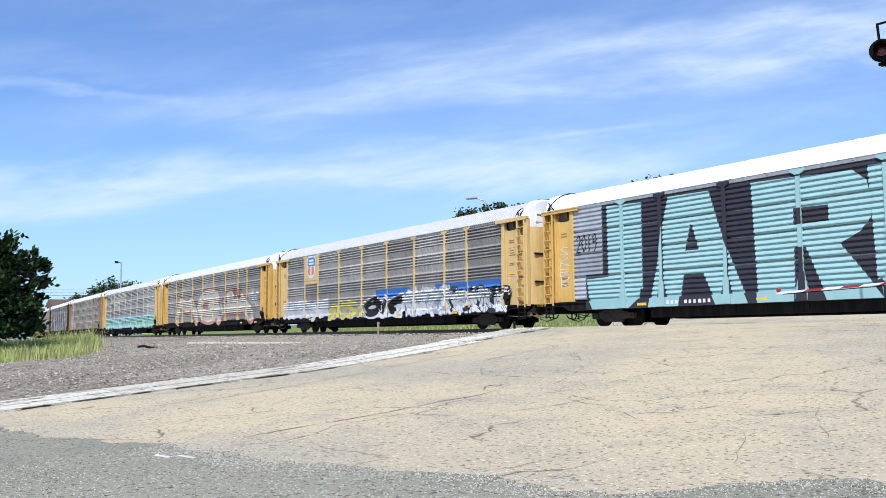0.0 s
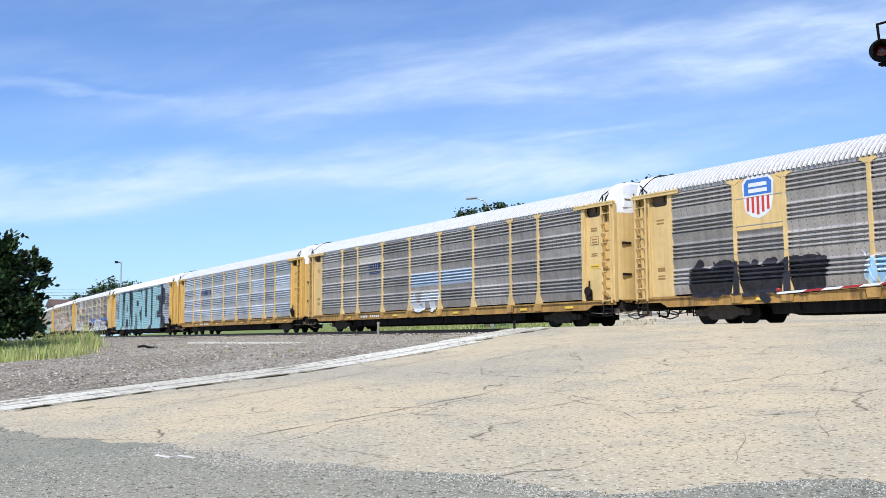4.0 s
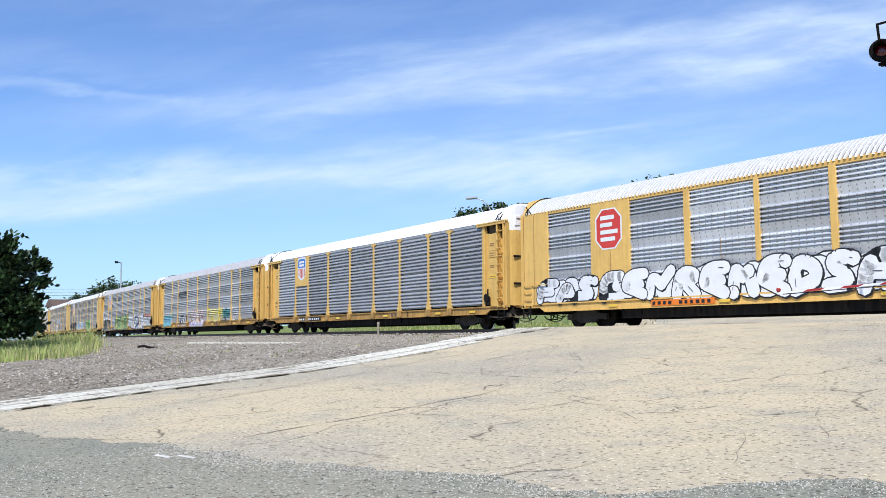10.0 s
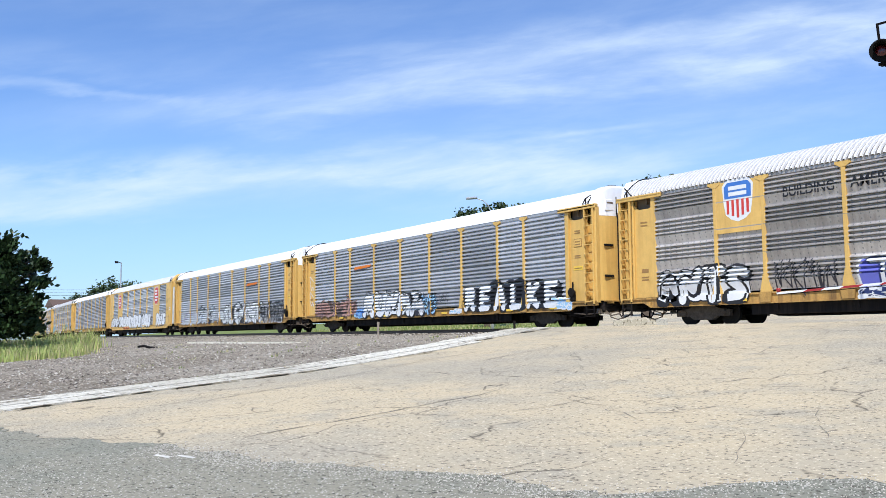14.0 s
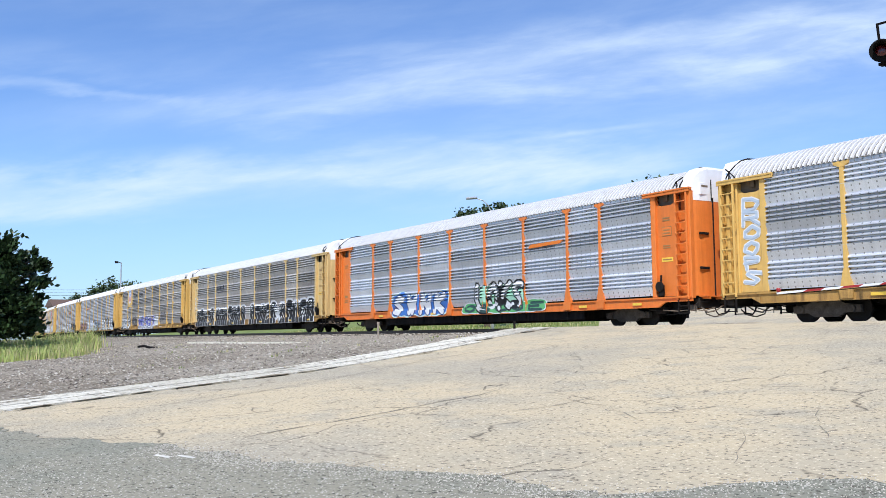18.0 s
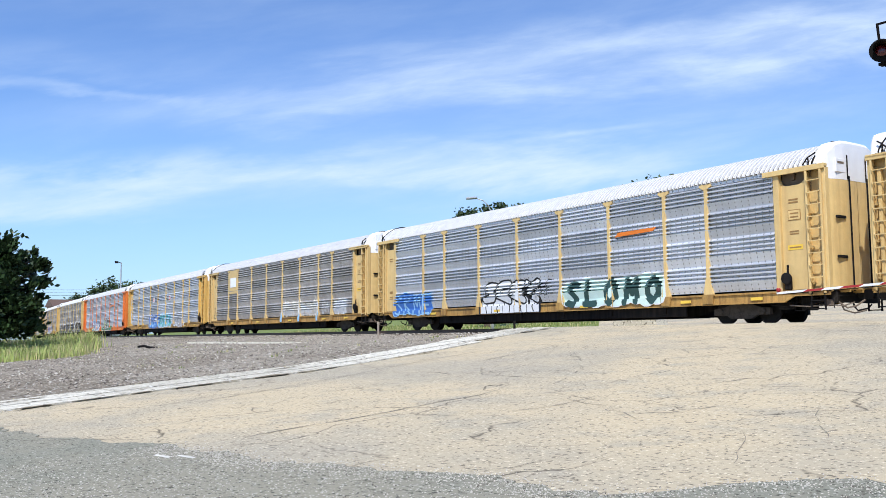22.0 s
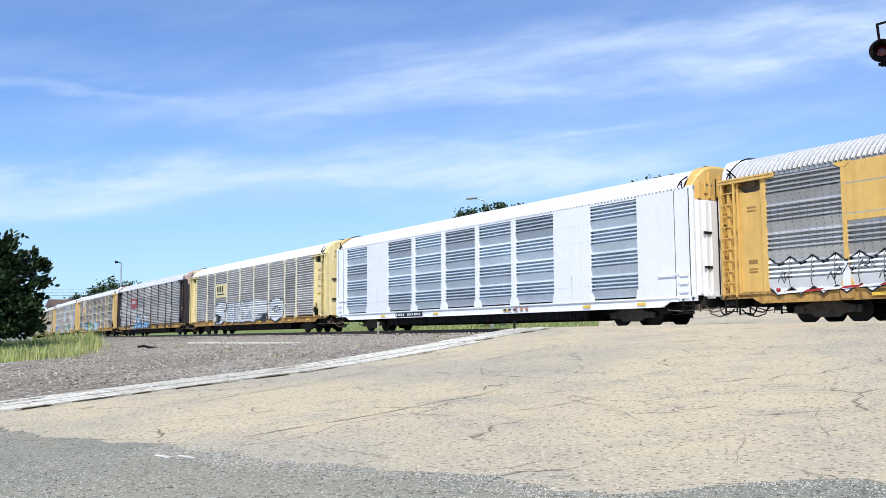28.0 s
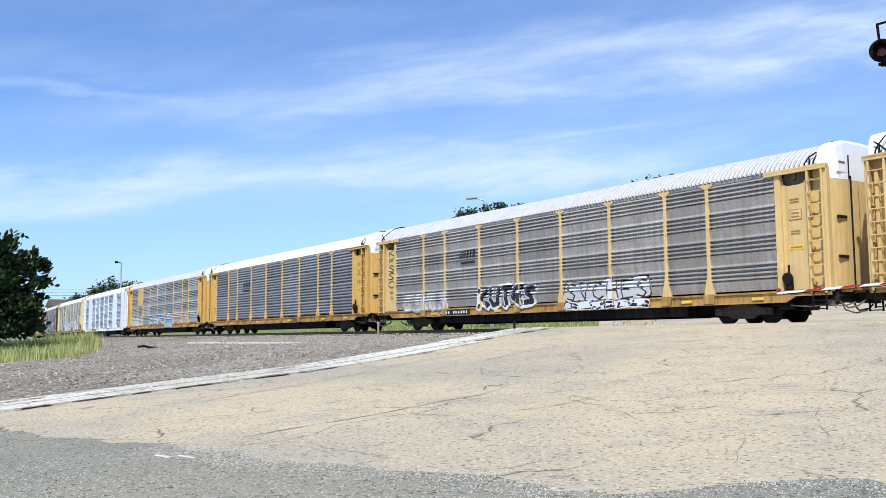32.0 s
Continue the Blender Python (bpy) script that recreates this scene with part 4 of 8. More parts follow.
def build_car(spec):
    """One covered auto-carrier car with all its parts, at the origin."""
    trim, sillm, sheetm = spec.get("trim", YELLOW), spec.get("sill", RUSTY), spec.get("sheet", SHEET_G)
    roofm, ribbed = {"white": (ROOFW, False), "silver": (ROOFS, True), "grey": (ROOFG, True), "ribbed white": (ROOFW, True)}[spec.get("roof", "white")]
    car = new("autorack_car")
    fluted = spec.get("flutes", False)
    if fluted:
        sheetm = spec.get("ridges", {"grey_galvanised_screen": FLUTE_G, "brown_weathered_screen": FLUTE_B}.get(sheetm.name, sheetm))
    if fluted:
        FLUTED[car.name] = {"close": CLOSE, "shallow": SHALLOW}.get(fluted, FLUTES)
    tagged(car, spec["label"], "train car", group="cars of the freight train")
    Y = Matrix.Translation((0, -FACE, 0))
    doorm = spec.get("door", trim)
    paint = spec.get("posts", {})
    if spec.get("closed"):
        SMOOTH.add(car.name)
        build_closed_side(car, sheetm, spec["closed"] == "yellow")
    for side in (0, 1):
        S = (TURN if side else Matrix.Identity(4)) @ Y
        if not (spec.get("closed") and side == 0):
            for a, b in zip(BAYS, BAYS[1:]):
                put("screen_panel", panel_mesh(b - a, sheetm, fluted), car, S @ Matrix.Translation(((a + b) / 2, 0, 0)))
            for i, x in enumerate(POSTS):
                pm = paint.get(i, trim) if side == 0 else trim
                put("post", cached("post", post_shape, pm), car, S @ Matrix.Translation((x, 0, 0)))
                put("post_foot", cached("post_foot", foot_shape, spec.get("feet", sillm)), car, S @ Matrix.Translation((x, 0, 0)))
            for k in (1, -1):
                M = S @ Matrix.Diagonal((k, 1, 1, 1))
                put("corner_sheet", cached("corner_sheet", corner_shape, trim), car, M)
                put("corner_recess", cached("corner_recess", recess_shape, SHADY), car, M)
                put("corner_post", cached("corner_post", corner_post_shape, trim), car, M)
                put("corner_rib", cached("corner_rib", corner_rib_shape, trim), car, M)
                put("end_post", cached("end_post", end_post_shape, trim), car, M)
            put("header_beam", cached("header_beam", header_shape, trim), car, S)
            put("header_beam", CACHE[("header_beam", trim.name)], car, S @ Matrix.Diagonal((-1, 1, 1, 1)))
            put("top_rail", cached("top_rail", rail_shape, sheetm), car, S)
        put("side_sill", cached("side_sill", sill_shape, sillm), car, S)
        for k in (1, -1):
            if spec.get("closed") and side == 0:
                put("ladder", cached("short_ladder", short_ladder_shape, trim), car, S @ Matrix.Diagonal((k, 1, 1, 1)))
            else:
                put("ladder", cached("ladder", ladder_shape, trim), car, S @ Matrix.Diagonal((k, 1, 1, 1)))
    for x in (-8.2, -2.9, 2.9, 8.2, 11.2):
        put("reflector", cached("reflector", reflector_shape, LEMON), car, Y @ Matrix.Translation((x, 0, 0)))
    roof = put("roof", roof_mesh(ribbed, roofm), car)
    for k, M in ((0, Matrix.Identity(4)), (1, TURN)):
        put("roof_end", cached("roof_end", cap_shape, spec.get("cap", ROOFW)), car, M)
        put("grab_hoop", cached("grab_hoop", hoop_shape, BLACK if k == 0 else spec.get("hoop", BLACK)), car, M)
        d = put("end_door", cached("end_door", door_shape, doorm), car, M)
        for side in (1, -1):
            F = Matrix.Diagonal((1, side, 1, 1))
            put("roof_seam_bar", cached("roof_seam_bar", seam_shape, BLACK), car, M @ F)
            hp = put("head_plate", cached("head_plate", hatch_shape, spec.get("cap", ROOFW)), car, M @ F)
            put("plate_slot", cached("plate_slot", slot_shape, SHADY), hp)
            put("roof_bracket", cached("roof_bracket", roof_bracket_shape, BLACK), car, M @ F)
            put("door_leaf", cached("door_leaf", leaf_shape, doorm), d, F)
            put("lock_bar", cached("lock_bar", door_bar_shape, BLACK), d, F)
            if spec.get("closed"):
                for y in (1.32, 1.06, 0.80, 0.26):
                    put("door_rib", cached("door_rib_%d" % (y * 100), lambda bm, y=y: door_rib_shape(bm, y), doorm), d, F)
                for y in (1.30, 0.86, 0.30):
                    put("head_post", cached("head_post_%d" % (y * 100), lambda bm, y=y: head_post_shape(bm, y), spec.get("cap", ROOFW)), car, M @ F)
            for z in (2.0, 3.25):
                put("door_handle", cached("door_handle", door_handle_shape, BLACK), d, F @ Matrix.Translation((0, 0, z)))
        put("uncoupling_lever", cached("uncoupling_lever", lever_shape, STEEL), car, M)
        put("brake_rigging", cached("brake_rigging", rigging_shape, BLACK), car, M)
        put("coupler", cached("coupler", coupler_shape, STEEL), car, M)
        put("end_platform", cached("end_platform", platform_shape, sillm if sillm is not BLACK else RUSTY), car, M)
        put("brake_pipe", cached("brake_pipe", pipe_shape, PIPE), car, M)
        put("air_hose", cached("air_hose", hose_shape, BLACK), car, M)
        put("step", cached("step", step_shape, BLACK), car, M)
        put("step", CACHE[("step", BLACK.name)], car, M @ Matrix.Diagonal((1, -1, 1, 1)))
    put("deck", cached("deck", deck_shape, BLACK), car)
    put("underframe", cached("underframe", frame_shape, BLACK), car)
    if not spec.get("closed"):
        put("hand_brake", cached("hand_brake", brake_shape, BLACK), car)
        stencils(car, trim)
    for x in (-10.2, 10.2):
        t = put("truck", cached("truck", bolster_shape, STEEL), car, Matrix.Translation((x, 0, 0)), "grimy cast-steel two-axle truck")
        put("side_frame", cached("side_frame", truck_frame_shape, DUSTY), t)
        put("side_frame", CACHE[("side_frame", DUSTY.name)], t, TURN)
        for w in (-0.875, 0.875):
            put("wheelset", cached("wheelset", wheelset_shape, STEEL, smooth=False), t, Matrix.Translation((w, 0, 0.42)))
    for fn in spec.get("extras", ()):
        fn(car)
    return car


def stencils(car, face):
    """Framed service panel, yellow notice and stencilled lines on the plain sheets of both near corners."""
    ink = INK
    Y = Matrix.Translation((0, -FACE, 0))
    sp = put("service_panel", cached("service_panel", placard_frame_shape, ink), car, Y)
    put("panel_face", cached("panel_face", placard_face_shape, face), sp)
    for z in (3.50, 3.385):
        put("panel_line", cached("panel_line", placard_line_shape, ink), sp, Matrix.Translation((0, 0, z)))
    st = put("notice", cached("notice", sticker_shape, LEMON), car, Y)
    put("notice_lines", cached("notice_lines", sticker_text_shape, ink), st)
    for sgn, rows in ((1, ((3.95, 0.05), (3.86, 0.05), (2.92, 0.04), (2.84, 0.04))), (-1, ((3.9, 0.05), (3.78, 0.05), (2.0, 0.14), (1.8, 0.05), (1.7, 0.05)))):
        for z, h in rows:
            key = ("stencil", sgn, z)
            if key not in CACHE:
                bm = bmesh.new()
                a, b = sorted((sgn * 12.44, sgn * 12.78))
                box(bm, a, b, -FACE + 0.05, -FACE + 0.058, z, z + h)
                CACHE[key] = mesh_of(bm, "stencil", [ink])
            put("stencil", CACHE[key], car)


def build_closed_side(car, sheetm, yellow):
    """A smooth side with seven screened openings."""
    holes = [(-12.0, -9.4), (-7.25, -4.6), (-4.33, -1.6), (-1.4, 1.15), (1.4, 4.05), (4.33, 7.0), (9.2, 11.87)] if yellow else [(-12.55, -10.05), (-7.7, -5.23), (-4.9, -2.4), (-2.05, 0.5), (0.8, 3.28), (3.6, 6.2), (8.46, 11.05)]
    paint = YELLOW if yellow else WHITE
    bm = bmesh.new()
    edges = [-13.80] + [v for h in holes for v in h] + [13.80]
    for a, b in zip(edges[0::2], edges[1::2]):
        bm2 = bmesh.new()
        box(bm2, a, b, -FACE - 0.09, -FACE + 0.02, 1.0, 5.0, 0.012)
        put("wall_panel", mesh_of(bm2, "wall_panel", [paint]), car)
    box(bm, -13.80, 13.80, -FACE - 0.075, -FACE + 0.02, PZ1 + 0.0, 5.02)
    put("top_rail", mesh_of(bm, "top_rail", [paint]), car)
    for a, b in holes:
        put("screen_panel", panel_mesh(round(b - a, 2), sheetm), car, Matrix.Translation(((a + b) / 2, -FACE + 0.01, 0)))
        for e in (a + 0.07, b - 0.07):
            bm = bmesh.new()
            prism(bm, [(e - 0.07, 1.0), (e + 0.07, 1.0), (e + (0.0 if e < (a + b) / 2 else 0.07), 1.35), (e - (0.07 if e < (a + b) / 2 else 0.0), 1.35)], -FACE - 0.07, -FACE)
            put("gusset", mesh_of(bm, "gusset", [paint]), car)
    # sheet joints, stencilled lines and a notice at both ends of the smooth side
    ink = INK
    y = -FACE - 0.09

    def plate(name, x0, x1, z0, z1, material, proud=0.006):
        b = bmesh.new()
        box(b, x0, x1, y - proud, y + 0.004, z0, z1)
        put(name, mesh_of(b, name, [material]), car)

    for k in (1, -1):
        for x, w in ((12.92, 0.012), (13.60, 0.02)):
            plate("sheet_joint", k * x - w, k * x + w, 1.02, 4.92, ink if yellow else STEEL, 0.004)
        plate("corner_strip", *sorted((k * 13.66, k * 13.78)), 1.02, 4.92, paint, 0.03)
    if not yellow:
        # rows of rivets and a middle joint on the wide sheets
        for a, b in zip(edges[2:-2:2], edges[3:-2:2]):
            if b - a < 1.5:
                continue
            plate("sheet_joint", (a + b) / 2 - 0.006, (a + b) / 2 + 0.006, 1.35, 2.1, STEEL, 0.004)
            rows = bmesh.new()
            for z in (4.15, 3.45, 1.62):
                for k in range(9):
                    x = a + (b - a) * (k + 0.5) / 9
                    box(rows, x - 0.018, x + 0.018, y - 0.012, y, z - 0.016, z + 0.016)
            put("rivets", mesh_of(rows, "rivets", [GALV]), car)
    if yellow:
        for z, a, b in ((3.36, 12.06, 12.74), (3.26, 12.10, 12.78), (3.16, 12.06, 12.60), (3.04, 12.10, 12.36), (2.60, 12.02, 12.84), (2.52, 12.02, 12.80), (2.40, 12.10, 12.70), (2.32, 12.16, 12.66), (4.30, 12.12, 12.52), (3.36, 13.16, 13.34)):
            plate("stencil", a, b, z, z + 0.045, ink)
        plate("notice", 12.10, 12.72, 1.96, 2.16, LEMON)
        plate("notice_lines", 12.16, 12.66, 2.03, 2.09, ink, 0.010)
        plate("white_card", 13.16, 13.44, 2.36, 2.60, WHITE)
        plate("card_lines", 13.22, 13.38, 2.42, 2.54, ink, 0.010)
        for x in (3.0, -3.0, 8.1, -8.3):
            plate("sheet_joint", x - 0.01, x + 0.01, 1.3, 3.0, ink, 0.004)


# ---- painted marks: thin skins that follow the ridged sheets ----
def clip(poly, axis, limit, keep_above):
    out = []
    n = len(poly)
    for i in range(n):
        a, b = poly[i], poly[(i + 1) % n]
        ia, ib = (a[axis] >= limit) == keep_above or a[axis] == limit, (b[axis] >= limit) == keep_above or b[axis] == limit
        if ia:
            out.append(a)
        if ia != ib:
            f = (limit - a[axis]) / (b[axis] - a[axis])
            out.append((a[0] + (b[0] - a[0]) * f, a[1] + (b[1] - a[1]) * f))
    return out


class Skin:
    """Collects convex outlines (x, z) in layers and lays them on the side of a car."""

    def __init__(self, car, closed=False):
        self.verts, self.faces, self.idx, self.mats = [], [], [], []
        self.skin = LOW_SKIN + FLUTED.get(car.name, BREAKS)
        self.smooth = car.name in SMOOTH
        self.count = 0

    def add(self, poly, material, layer):
        if material not in self.mats:
            self.mats.append(material)
        mi = self.mats.index(material)
        self.count += 1
        lift = 0.004 + 0.002 * layer + 0.00015 * (self.count % 9)
        if area_of(poly) < 0:
            poly = poly[::-1]
        zlo, zhi = min(p[1] for p in poly), max(p[1] for p in poly)
        if self.smooth:
            k = len(self.verts)
            self.verts += [(x, -FACE - 0.092 - lift, z) for x, z in poly]
            self.faces.append(tuple(range(k, k + len(poly))))
            self.idx.append(mi)
            return
        else:
            for (z0, o0), (z1, o1) in zip(self.skin, self.skin[1:]):
                if z1 <= zlo or z0 >= zhi or z1 - z0 < 0.001:
                    continue
                q = clip(clip(poly, 1, z0, True), 1, z1, False)
                if len(q) < 3:
                    continue
                k = len(self.verts)
                for x, z in q:
                    o = o0 + (o1 - o0) * min(max((z - z0) / (z1 - z0), 0), 1)
                    self.verts.append((x, -FACE - o - lift, z))
                self.faces.append(tuple(range(k, k + len(q))))
                self.idx.append(mi)
        for px in POSTS:
            for z0, z1, hw, o in ((0.70, 1.03, 0.20, 0.131), (1.02, 1.62, 0.13, 0.09), (1.62, 4.76, 0.075, 0.082)):
                q = clip(clip(clip(clip(poly, 0, px - hw, True), 0, px + hw, False), 1, z0, True), 1, z1, False) if zlo < z1 and zhi > z0 else []
                if len(q) >= 3:
                    k = len(self.verts)
                    self.verts += [(x, -FACE - o - lift, z) for x, z in q]
                    self.faces.append(tuple(range(k, k + len(q))))
                    self.idx.append(mi)

    def done(self, name, car, label=""):
        if self.faces:
            return put(name, raw(name, self.verts, self.faces, self.mats, self.idx), car, None, label)


def blob(cx, cz, r, n=8, sx=1.0):
    return [(cx + sx * r * math.cos(k * math.tau / n), cz + r * math.sin(k * math.tau / n)) for k in range(n)]


def rounded(points):
    """Cuts the corners of a line, twice."""
    for _ in range(2):
        if len(points) < 3:
            return points
        out = [points[0]]
        for (ax, az), (bx, bz) in zip(points, points[1:]):
            out += [(ax * 0.72 + bx * 0.28, az * 0.72 + bz * 0.28), (ax * 0.28 + bx * 0.72, az * 0.28 + bz * 0.72)]
        points = [out[0]] + out[2:-2] + [points[-1]] if len(out) > 5 else out + [points[-1]]
    return points


def stroke(points, w, square=False):
    """Convex pieces of a thick line through the points."""
    out = []
    for (ax, az), (bx, bz) in zip(points, points[1:]):
        d = math.hypot(bx - ax, bz - az) or 1e-6
        nx, nz = -(bz - az) / d * w / 2, (bx - ax) / d * w / 2
        out.append([(ax + nx, az + nz), (ax - nx, az - nz), (bx - nx, bz - nz), (bx + nx, bz + nz)])
    if not square:
        out += [blob(x, z, w / 2) for x, z in points]
    else:
        out += [blob(x, z, w / 2) for x, z in points[1:-1]]
    return out


# letter skeletons in a unit box
LETTERS = {
    "A": [[(0, 0), (0.5, 1), (1, 0)], [(0.2, 0.35), (0.8, 0.35)]], "B": [[(0, 0), (0, 1), (0.8, 0.9), (0.8, 0.6), (0, 0.52)], [(0, 0.52), (0.95, 0.4), (0.9, 0.05), (0, 0)]],
    "C": [[(1, 0.85), (0.5, 1), (0.05, 0.75), (0.05, 0.25), (0.5, 0), (1, 0.15)]], "D": [[(0, 0), (0, 1), (0.7, 0.9), (1, 0.5), (0.7, 0.1), (0, 0)]],
    "E": [[(1, 1), (0, 1), (0, 0), (1, 0)], [(0, 0.5), (0.8, 0.5)]], "F": [[(0, 0), (0, 1), (1, 1)], [(0, 0.5), (0.75, 0.5)]],
    "G": [[(1, 0.85), (0.5, 1), (0.05, 0.7), (0.05, 0.25), (0.5, 0), (1, 0.15), (1, 0.5), (0.6, 0.5)]], "H": [[(0, 0), (0, 1)], [(1, 0), (1, 1)], [(0, 0.5), (1, 0.5)]],
    "I": [[(0.5, 0), (0.5, 1)]], "J": [[(0.9, 1), (0.9, 0.2), (0.5, 0), (0.05, 0.2)]], "K": [[(0, 0), (0, 1)], [(0.95, 1), (0.05, 0.5), (1, 0)]],
    "L": [[(0, 1), (0, 0), (1, 0)]], "M": [[(0, 0), (0.1, 1), (0.5, 0.4), (0.9, 1), (1, 0)]], "N": [[(0, 0), (0, 1), (1, 0), (1, 1)]],
    "O": [[(0.5, 1), (0.05, 0.7), (0.05, 0.3), (0.5, 0), (0.95, 0.3), (0.95, 0.7), (0.5, 1)]], "P": [[(0, 0), (0, 1), (0.9, 0.9), (0.9, 0.55), (0, 0.45)]],
    "R": [[(0, 0), (0, 1), (0.85, 0.9), (0.85, 0.6), (0, 0.5)], [(0.35, 0.5), (1, 0)]], "S": [[(1, 0.9), (0.4, 1), (0.05, 0.75), (0.9, 0.3), (0.6, 0), (0, 0.1)]],
    "T": [[(0, 1), (1, 1)], [(0.5, 1), (0.5, 0)]], "U": [[(0, 1), (0, 0.25), (0.5, 0), (1, 0.25), (1, 1)]], "V": [[(0, 1), (0.5, 0), (1, 1)]],
    "W": [[(0, 1), (0.25, 0), (0.5, 0.7), (0.75, 0), (1, 1)]], "X": [[(0, 0), (1, 1)], [(0, 1), (1, 0)]], "Y": [[(0, 1), (0.5, 0.5), (1, 1)], [(0.5, 0.5), (0.5, 0)]],
    "2": [[(0, 0.8), (0.5, 1), (0.95, 0.75), (0, 0), (1, 0)]], "0": [[(0.5, 1), (0.05, 0.7), (0.05, 0.3), (0.5, 0), (0.95, 0.3), (0.95, 0.7), (0.5, 1)]],
    "1": [[(0.5, 0), (0.5, 1)]], "9": [[(0.9, 0.6), (0.3, 0.5), (0.1, 0.8), (0.6, 1), (0.9, 0.8), (0.9, 0.3), (0.5, 0)]],
    "Z": [[(0, 1), (1, 1), (0, 0), (1, 0)]],
}
PAINTS = {}


def spray(name, color):
    if name not in PAINTS:
        PAINTS[name] = mat("spray_paint_" + name, color, 0.55, var=0.10, scale=2.5, bump=0.05, rnd=0.0)
    return PAINTS[name]


SP = {k: spray(k, v) for k, v in {
    "white": (0.70, 0.71, 0.72), "black": (0.015, 0.015, 0.018), "cyan": (0.30, 0.49, 0.50), "navy": (0.02, 0.035, 0.12), "blue": (0.05, 0.17, 0.50),
    "sky": (0.30, 0.52, 0.72), "green": (0.12, 0.42, 0.16), "lime": (0.42, 0.58, 0.22), "mint": (0.40, 0.70, 0.52), "yellow": (0.72, 0.62, 0.06),
    "purple": (0.25, 0.14, 0.48), "pink": (0.72, 0.42, 0.40), "red": (0.55, 0.05, 0.04), "grey": (0.35, 0.36, 0.40), "charcoal": (0.03, 0.028, 0.038),
    "brown": (0.10, 0.07, 0.06), "teal": (0.10, 0.42, 0.42), "silver": (0.58, 0.60, 0.62), "orange": (0.70, 0.18, 0.02), "gold": (0.72, 0.44, 0.10), "pale_mint": (0.60, 0.76, 0.70), "mist": (0.40, 0.48, 0.58), "pine": (0.03, 0.075, 0.07), "rose": (0.42, 0.24, 0.20), "indigo": (0.14, 0.15, 0.52), "beige": (0.62, 0.58, 0.50)}.items()}


